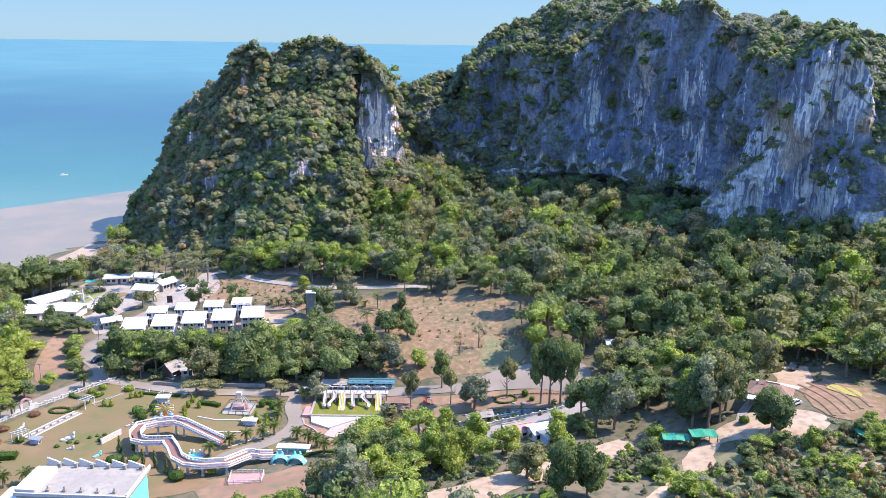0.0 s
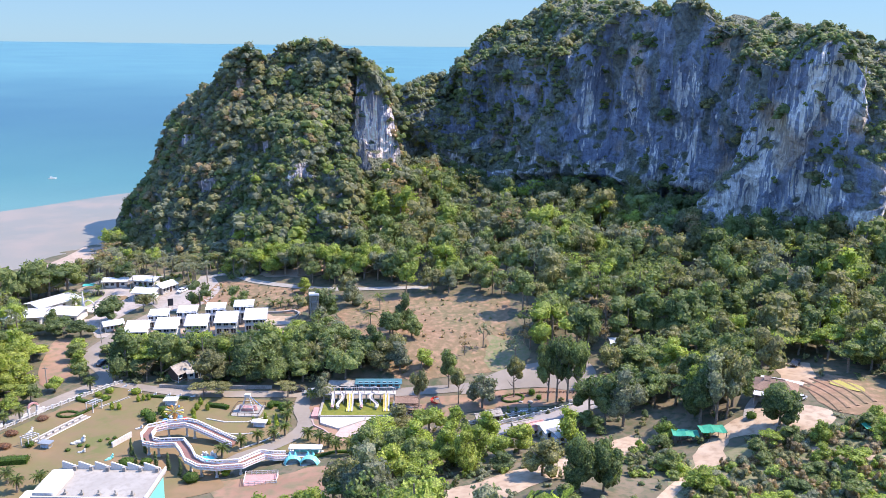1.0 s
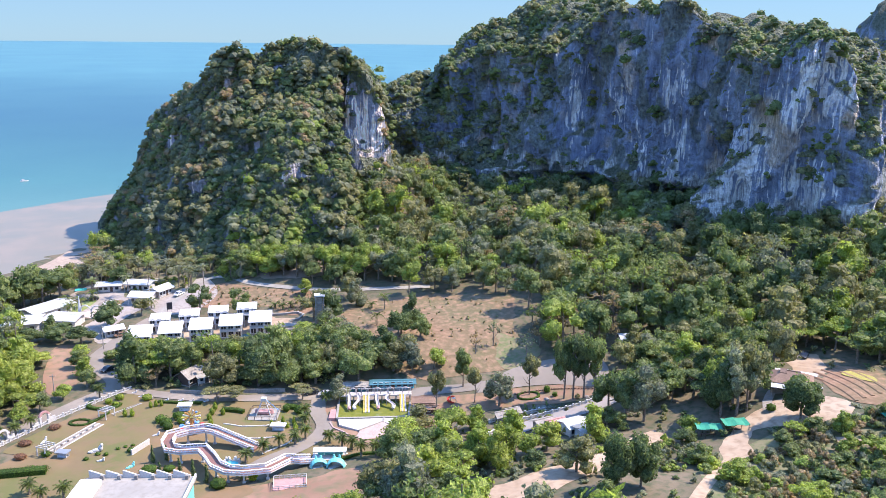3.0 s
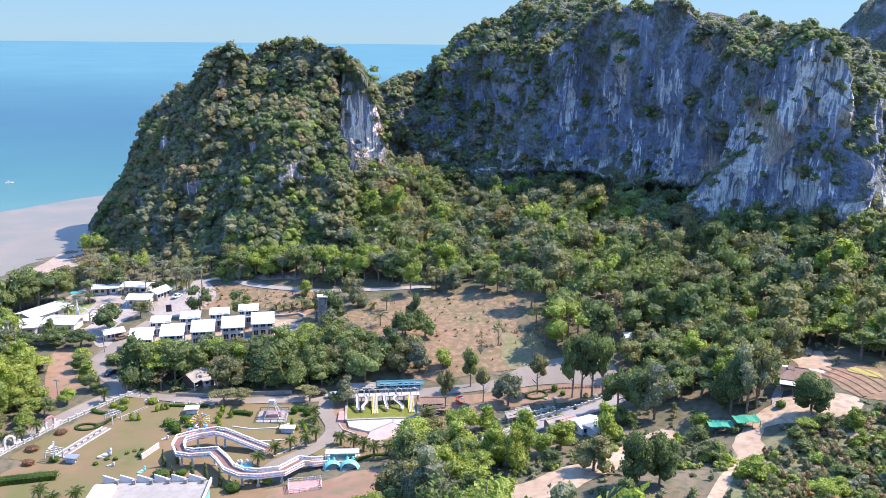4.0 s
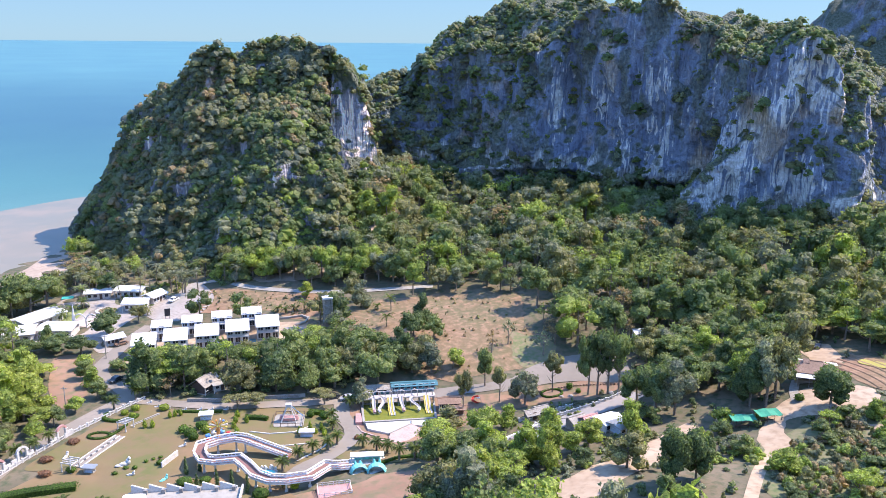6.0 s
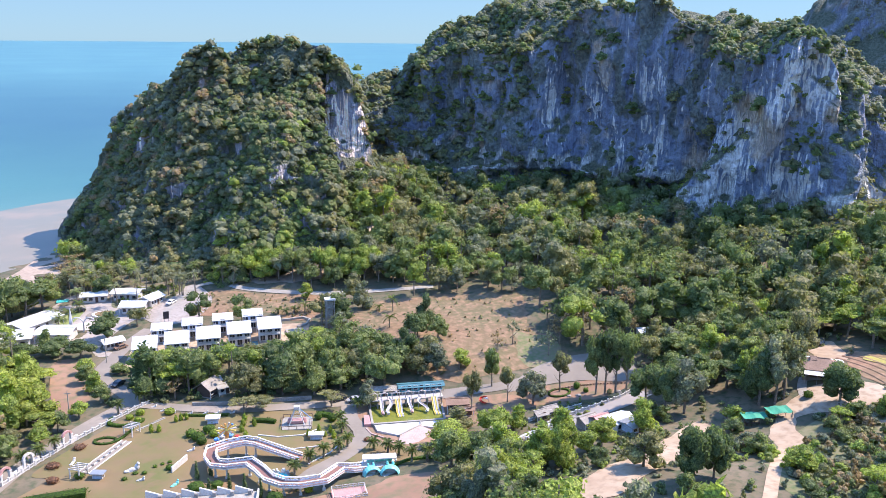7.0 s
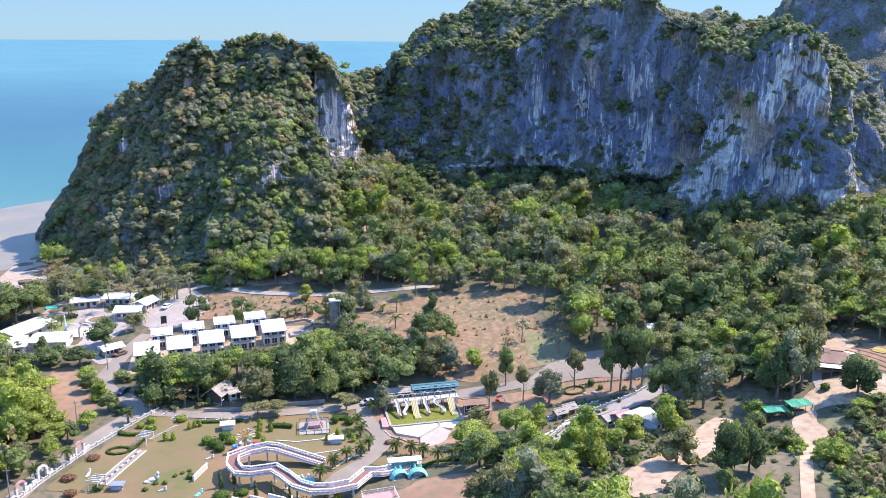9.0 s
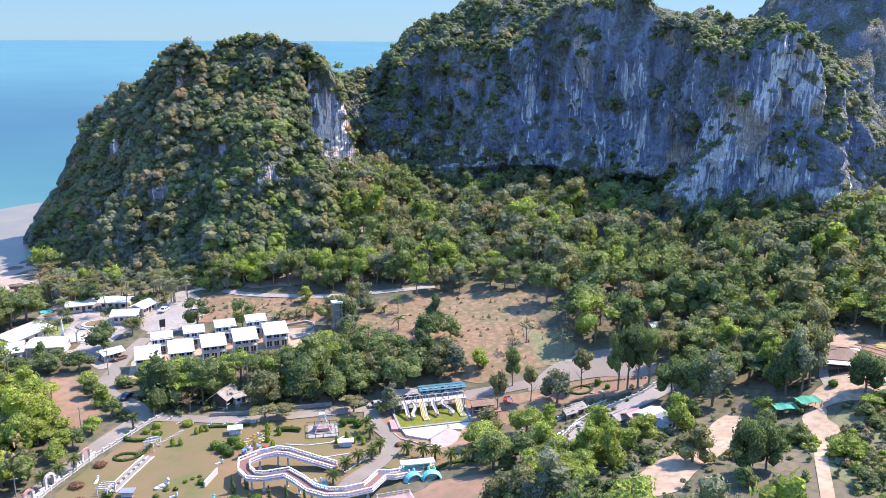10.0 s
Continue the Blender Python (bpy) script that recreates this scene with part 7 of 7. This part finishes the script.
# ---- large building ----
def big_building():
    t = thing("hotel_building", pose(-82, 156.4, 1.6, 0, 0, -3), "two-storey turquoise building with a flat roof and saw-tooth parapet", "building")
    w, d, h = 22.0, 12.0, 7.0
    part("wall", Shape().box(0, 0, -0.8, w, d, h + 0.8), TURQUOISE, t, "turquoise rendered wall")
    part("roof_slab", Shape().box(0, 0, h, w + 1.0, d + 1.0, 0.35), CONCRETE, t, "pale concrete roof")
    part("parapet", Shape().box(0, -d / 2 - 0.3, h + 0.3, w + 1.0, 0.3, 0.7), WHITE, t)
    part("parapet", Shape().box(w / 2 + 0.35, 0, h + 0.3, 0.3, d + 0.4, 0.9), WHITE, t)
    for i in range(6):
        u = -w / 2 + 2.0 + i * 3.5
        part("saw_tooth", Shape().prism([(-1.75, 0), (1.75, 0), (1.75, 0.5), (-1.5, 1.7), (-1.75, 1.7)], -0.2, 0.2, pose(u, d / 2 + 0.2, h + 0.3, 90, 0, 0)), WHITE, t, "white saw-tooth parapet")
        part("roof_vent", Shape().box(u + 1.2, d / 2 - 0.6, h + 0.35, 0.7, 0.6, 0.9), STONE, t)
    for i in range(5):
        u = -w / 2 + 5.5 + i * 3.4
        v = part("roof_pipe", Shape().box(u, -d / 2 + 1.8, h + 0.35, 0.7, 0.7, 0.45).cone(u, -d / 2 + 1.8, h + 0.8, 0.18, 0.18, 0.7, 8), CONCRETE, t)
    part("stair_head", Shape().box(-w / 2 + 1.6, -1.0, h + 0.3, 4.4, d - 2.5, 1.1), WHITE, t, "white raised stair head")
    part("roof_tank", Shape().cone(-w / 2 - 3.2, 2, -0.8, 1.6, 1.6, 2.4, 14), TURQUOISE, t, "turquoise tank")
    for z in (0.6, 3.9):
        for i in range(7):
            u = -w / 2 + 1.8 + i * 3.05
            f = part("window", Shape().box(u, -d / 2 - 0.02, z, 1.7, 0.12, 1.9), WHITE, t)
            part("pane", Shape().box(u, -d / 2 - 0.07, z + 0.12, 1.45, 0.08, 1.66), DARK_GLASS, f)
    part("floor_band", Shape().box(0, -d / 2 - 0.1, 3.2, w + 0.2, 0.25, 0.3), WHITE, t)
    part("side_wing", Shape().box(-w / 2 - 3.2, -1.5, -0.8, 5.2, 7, 5.2), WHITE, t, "white lower wing")


big_building()


# ---- the hillside farm ----
def hip_pavilion(x, y, rz):
    t = thing("pavilion", at(x, y, rz), "open pavilion with a brown hipped roof and pale awnings", "pavilion")
    part("floor_slab", Shape().box(0, 0, -0.8, 9, 7, 1.1), CONCRETE, t)
    for u in (-4, 0, 4):
        for v in (-3, 3):
            part("post", Shape().box(u, v, 0.2, 0.24, 0.24, 2.6), DARK_WOOD, t)
    a, b = 5.2, 4.2
    vs = [(-a, -b, 2.6), (a, -b, 2.6), (a, b, 2.6), (-a, b, 2.6), (-1.9, 0, 4.6), (1.9, 0, 4.6), (-a, -b, 2.45), (a, -b, 2.45), (a, b, 2.45), (-a, b, 2.45)]
    part("roof", Shape().add(vs, [(0, 1, 5, 4), (1, 2, 5), (2, 3, 4, 5), (3, 0, 4), (0, 6, 7, 1), (1, 7, 8, 2), (2, 8, 9, 3), (3, 9, 6, 0), (6, 9, 8, 7)]), BROWN_TILE, t, "brown tiled hipped roof")
    part("gablet", Shape().gable(-2.0, 0, 4.2, 1.6, 2.2, 0.8), BROWN_TILE, t)
    part("ridge_cap", Shape().box(0, 0, 4.55, 4.0, 0.3, 0.16), BROWN_TILE, t)
    part("awning", Shape().box(0, -5.2, 2.1, 9.0, 2.2, 0.12, 0, 8), PALE_WALL, t, "pale sheet awning")
    part("awning", Shape().box(1.0, 5.4, 2.3, 10.0, 2.8, 0.12, 0, -6), ROOF_WHITE, t, "white sheet awning")
    part("counter", Shape().box(-1, -2.4, 0.3, 4, 0.6, 1.0), DARK_WOOD, t)
    for k in range(4):
        part("awning_post", Shape().box(-4.2 + 2.8 * k, -6.1, -0.6, 0.12, 0.12, 2.7), STEEL, t)


hip_pavilion(71, 185.5, -28)


def tarp_roof(x, y, rz, w, d, label):
    t = thing("shade_roof", at(x, y, rz), label, "shade roof", "green shade roofs")
    n = 6
    vs = [(-w / 2 + w * i / n, -d / 2 + d * j / 3, 2.3 + 0.35 * (j / 3) - 0.12 * math.sin(math.pi * i / n * 3) + 0.06 * math.sin(i * 2.1 + j)) for j in range(4) for i in range(n + 1)]
    k = n + 1
    fs = [(j * k + i, j * k + i + 1, (j + 1) * k + i + 1, (j + 1) * k + i) for j in range(3) for i in range(n)]
    m = len(vs)
    vs += [(a, b, c - 0.06) for a, b, c in vs]
    fs += [tuple(q + m for q in f[::-1]) for f in fs]
    edge = list(range(k)) + [j * k + k - 1 for j in range(1, 4)] + [3 * k + i for i in range(k - 2, -1, -1)] + [j * k for j in (2, 1)]
    fs += [(a, a + m, b + m, b) for a, b in zip(edge, edge[1:] + edge[:1])]
    part("sheet", Shape().add(vs, fs), GREEN_TARP, t, "sagging green sheet")
    for i in range(4):
        for v in (-d / 2 + 0.15, d / 2 - 0.15):
            part("post", Shape().cone(-w / 2 + 0.2 + i * (w - 0.4) / 3, v, -0.5, 0.06, 0.06, 2.9, 6), DARK_WOOD, t)
    part("bench", Shape().box(0, 0, 0.45, w * 0.6, 0.4, 0.1).box(-w * 0.25, 0, -0.1, 0.2, 0.3, 0.6).box(w * 0.25, 0, -0.1, 0.2, 0.3, 0.6), DARK_WOOD, t)


tarp_roof(44.6, 171.6, -6, 6.0, 2.8, "green tarpaulin shade roof on thin posts")
tarp_roof(50.6, 171.2, 2, 6.0, 3.2, "green tarpaulin shade roof beside the yard")
tarp_roof(80, 160, 10, 2.4, 2.0, "small green tarpaulin shelter among shrubs")

rows = thing("terrace_banks", Matrix.Identity(4), "curved low banks of dry earth and stubble", "terraces", kind="structure")
for k in range(5):
    pts = [(80.5 + 2.6 * k + 3.0 * q - 4.0 * q * q, 172.5 + 1.0 * k + 21 * q) for q in np.linspace(0, 1, 9)]
    part("bank", Shape().ribbon([(x, y, ground_z(x, y) + 0.1) for x, y in pts], [(-0.8, -0.2), (-0.35, 0.2), (0.25, 0.24), (0.8, -0.2)]), DRY_FIELD, rows)


# ---- poles, boats, rocks ----
def pole(x, y, h, label="slim grey utility pole"):
    t = thing("utility_pole", at(x, y), label, "utility pole", "utility poles")
    part("shaft", Shape().cone(0, 0, -0.5, 0.16, 0.1, h + 0.5, 8), CONCRETE, t)
    part("cross_arm", Shape().box(0, 0, h - 0.7, 1.6, 0.12, 0.14), CONCRETE, t)


for x, y, h in ((-129, 189, 7), (-101.5, 231, 8), (-118.6, 258, 8), (-98.4, 318, 8), (-121, 222, 7), (63, 166, 3)):
    pole(x, y, h)


def boat(x, y, rz):
    t = thing("longtail_boat", pose(x, y, max(SEA_Z, ground_z(x, y)) + 0.05, 0, 0, rz), "wooden long boat drawn up on the sand", "boat", "boats")
    ring = [(-4, 0.0), (-3, 0.55), (0, 0.75), (3, 0.55), (4.4, 0.0), (3, -0.55), (0, -0.75), (-3, -0.55)]
    vs = [(x0 * 0.9, y0 * 0.6, 0) for x0, y0 in ring] + [(x0, y0, 0.7 + 0.05 * x0 * x0 * 0.6) for x0, y0 in ring] + [(x0 * 0.93, y0 * 0.85, 0.6 + 0.05 * x0 * x0 * 0.6) for x0, y0 in ring] + [(x0 * 0.85, y0 * 0.5, 0.12) for x0, y0 in ring]
    fs = [tuple(range(8))[::-1]] + [(r * 8 + i, r * 8 + (i + 1) % 8, (r + 1) * 8 + (i + 1) % 8, (r + 1) * 8 + i) for r in range(3) for i in range(8)] + [tuple(range(24, 32))]
    part("hull", Shape().add(vs, fs), DARK_WOOD, t)
    for u in (-1.5, 0.6, 2.2):
        part("thwart", Shape().box(u, 0, 0.5, 0.3, 1.2, 0.06), BARK, t)


for x, y, rz in ((-160, 356, 10), (-158, 347, 5), (-163, 362, 14)):
    boat(x, y, rz)
bt = thing("fishing_boat", pose(-278, 606, SEA_Z, 0, 0, 30) @ Matrix.Scale(0.6, 4), "small white boat far out at sea", "boat")
part("hull", Shape().prism([(-4, -1.1), (3, -1.1), (5, 0), (3, 1.1), (-4, 1.1)], -0.4, 1.1), WHITE, bt)
part("cabin", Shape().box(-1, 0, 1.1, 3, 1.5, 1.5), WHITE, bt)


def rock(x, y, s, seed, label, group):
    r = np.random.default_rng(seed)
    v = ICO2[0] * (1 + r.normal(size=(len(ICO2[0]), 1)) * 0.12) * np.array([s, s * 0.8, s * 0.6])
    ob = new("boulder", raw_mesh("boulder", v, ICO2[1], [STONE]))
    ob.matrix_world = at(x, y, r.random() * 360, 0.1 * s)
    tagged(ob, label, "boulder", group)


for i, (x, y) in enumerate(((-3, 190), (-1.6, 191.2), (0.2, 190.8), (1.6, 192.4), (-4.4, 188.6), (2.8, 191.5), (-8, 186.4), (-13.6, 196.6), (-11.2, 197.4), (25, 206), (12, 209.4), (14.5, 208.6))):
    rock(x, y, 0.7 + 0.4 * ((i * 7) % 5) / 5, i, "rounded grey boulder by the channel", "boulders")
kb = thing("kerb_stones", Matrix.Identity(4), "row of reddish kerb stones edging the car park", "kerb")
for i in range(26):
    q = i / 25
    x, y = 6.6 + 22 * q, 213.6 + 2.0 * math.sin(q * 3.2) - 3.5 * q
    part("stone", Shape().box(x, y, ground_z(x, y), 0.6, 0.4, 0.5, 40 * q), BROWN_TILE, kb)
tagged(part("low_wall", Shape().ribbon([(x, y, ground_z(x, y)) for x, y in ((-9.5, 185.6), (-4, 189.6), (1, 192.6))], [(-0.25, -0.3), (-0.25, 0.7), (0.25, 0.7), (0.25, -0.3)]), PALE_WALL), "low pale stone wall by the channel", "wall")
tagged(part("drive_wall", Shape().ribbon([(x, y, ground_z(x, y)) for x, y in ((-44.6, 205), (-43.6, 201.6), (-40.6, 198.6), (-38.6, 195))], [(-0.3, -0.3), (-0.2, 0.35), (0.2, 0.35), (0.2, -0.3)]), paint("pinkish_stone", (0.38, 0.27, 0.24), 0.85)), "low pinkish wall beside the drive", "wall")

# stubble and young plants on the cleared fields
tuft_rng = np.random.default_rng(4)


def tufts(name, ring, count, size, label, tones, on_sheet=False, fine=False):
    xs, ys = [p[0] for p in ring], [p[1] for p in ring]
    px, py = tuft_rng.uniform(min(xs), max(xs), count * 3), tuft_rng.uniform(min(ys), max(ys), count * 3)
    ok = inside(px, py, ring) & ((heights(px, py) > 0.3))
    if not on_sheet:
        for c in CLEAR:
            ok &= ~inside(px, py, c)
    places = [(x, y, ground_z(x, y) - 0.12 * size, size * (0.5 + tuft_rng.random()), size * (0.3 + 0.5 * tuft_rng.random()), tuft_rng.random() * 6.28, int(tuft_rng.choice(tones)), int(tuft_rng.integers(8))) for x, y in zip(px[ok][:count], py[ok][:count])]
    stuff(name, NEAR_BUSH if fine else BUSH, places, label, "scrub")


tufts("field_scrub", [(-36, 281), (-11, 281), (11, 273), (14, 262), (10, 250), (15, 240), (13, 231), (4, 228), (-10, 227), (-20, 228), (-31, 239), (-39, 253), (-41, 267)], 130, 1.0, "low scrub and stumps on the cleared field", [2, 2, 5, 5, 4], True)
tufts("plot_scrub", [(-92, 313), (-54, 296), (-49, 286), (-57, 278), (-94, 294)], 110, 1.2, "young plants on the cleared plot", [2, 4, 5], True)
tufts("verge_scrub", [(34, 128), (34, 166), (50, 160), (60, 166), (82, 168), (95, 160), (95, 130)], 520, 2.8, "low green and dry scrub on the slope", [0, 2, 4, 5, 3], fine=True)
tufts("bank_scrub", [(-12, 176), (-20, 200), (8, 206), (26, 207), (10, 192), (-2, 180)], 70, 1.5, "low shrubs along the channel", [0, 2, 3], True, fine=True)
tufts("track_scrub", [(-30, 150), (-34, 172), (-14, 182), (14, 178), (36, 170), (40, 150)], 190, 2.2, "low shrubs beside the dirt track", [0, 2, 3, 4], fine=True)
tufts("undergrowth", [(-60, 128), (-60, 160), (-30, 200), (20, 232), (60, 300), (140, 280), (150, 200), (110, 128)], 700, 2.4, "leafy undergrowth below the trees", [0, 1, 2, 4])
tufts("resort_shrubs", [(-127, 312), (-125, 329), (-104, 328), (-106, 314), (-113, 315), (-120, 310)], 60, 2.0, "shrubs and young palms in the resort garden", [0, 2, 3, 1], True, fine=True)
tufts("belt_undergrowth", [(-114, 226), (-104, 254), (-60, 258), (-34, 252), (-45, 226)], 160, 2.4, "leafy undergrowth in the park wood", [0, 1, 2])
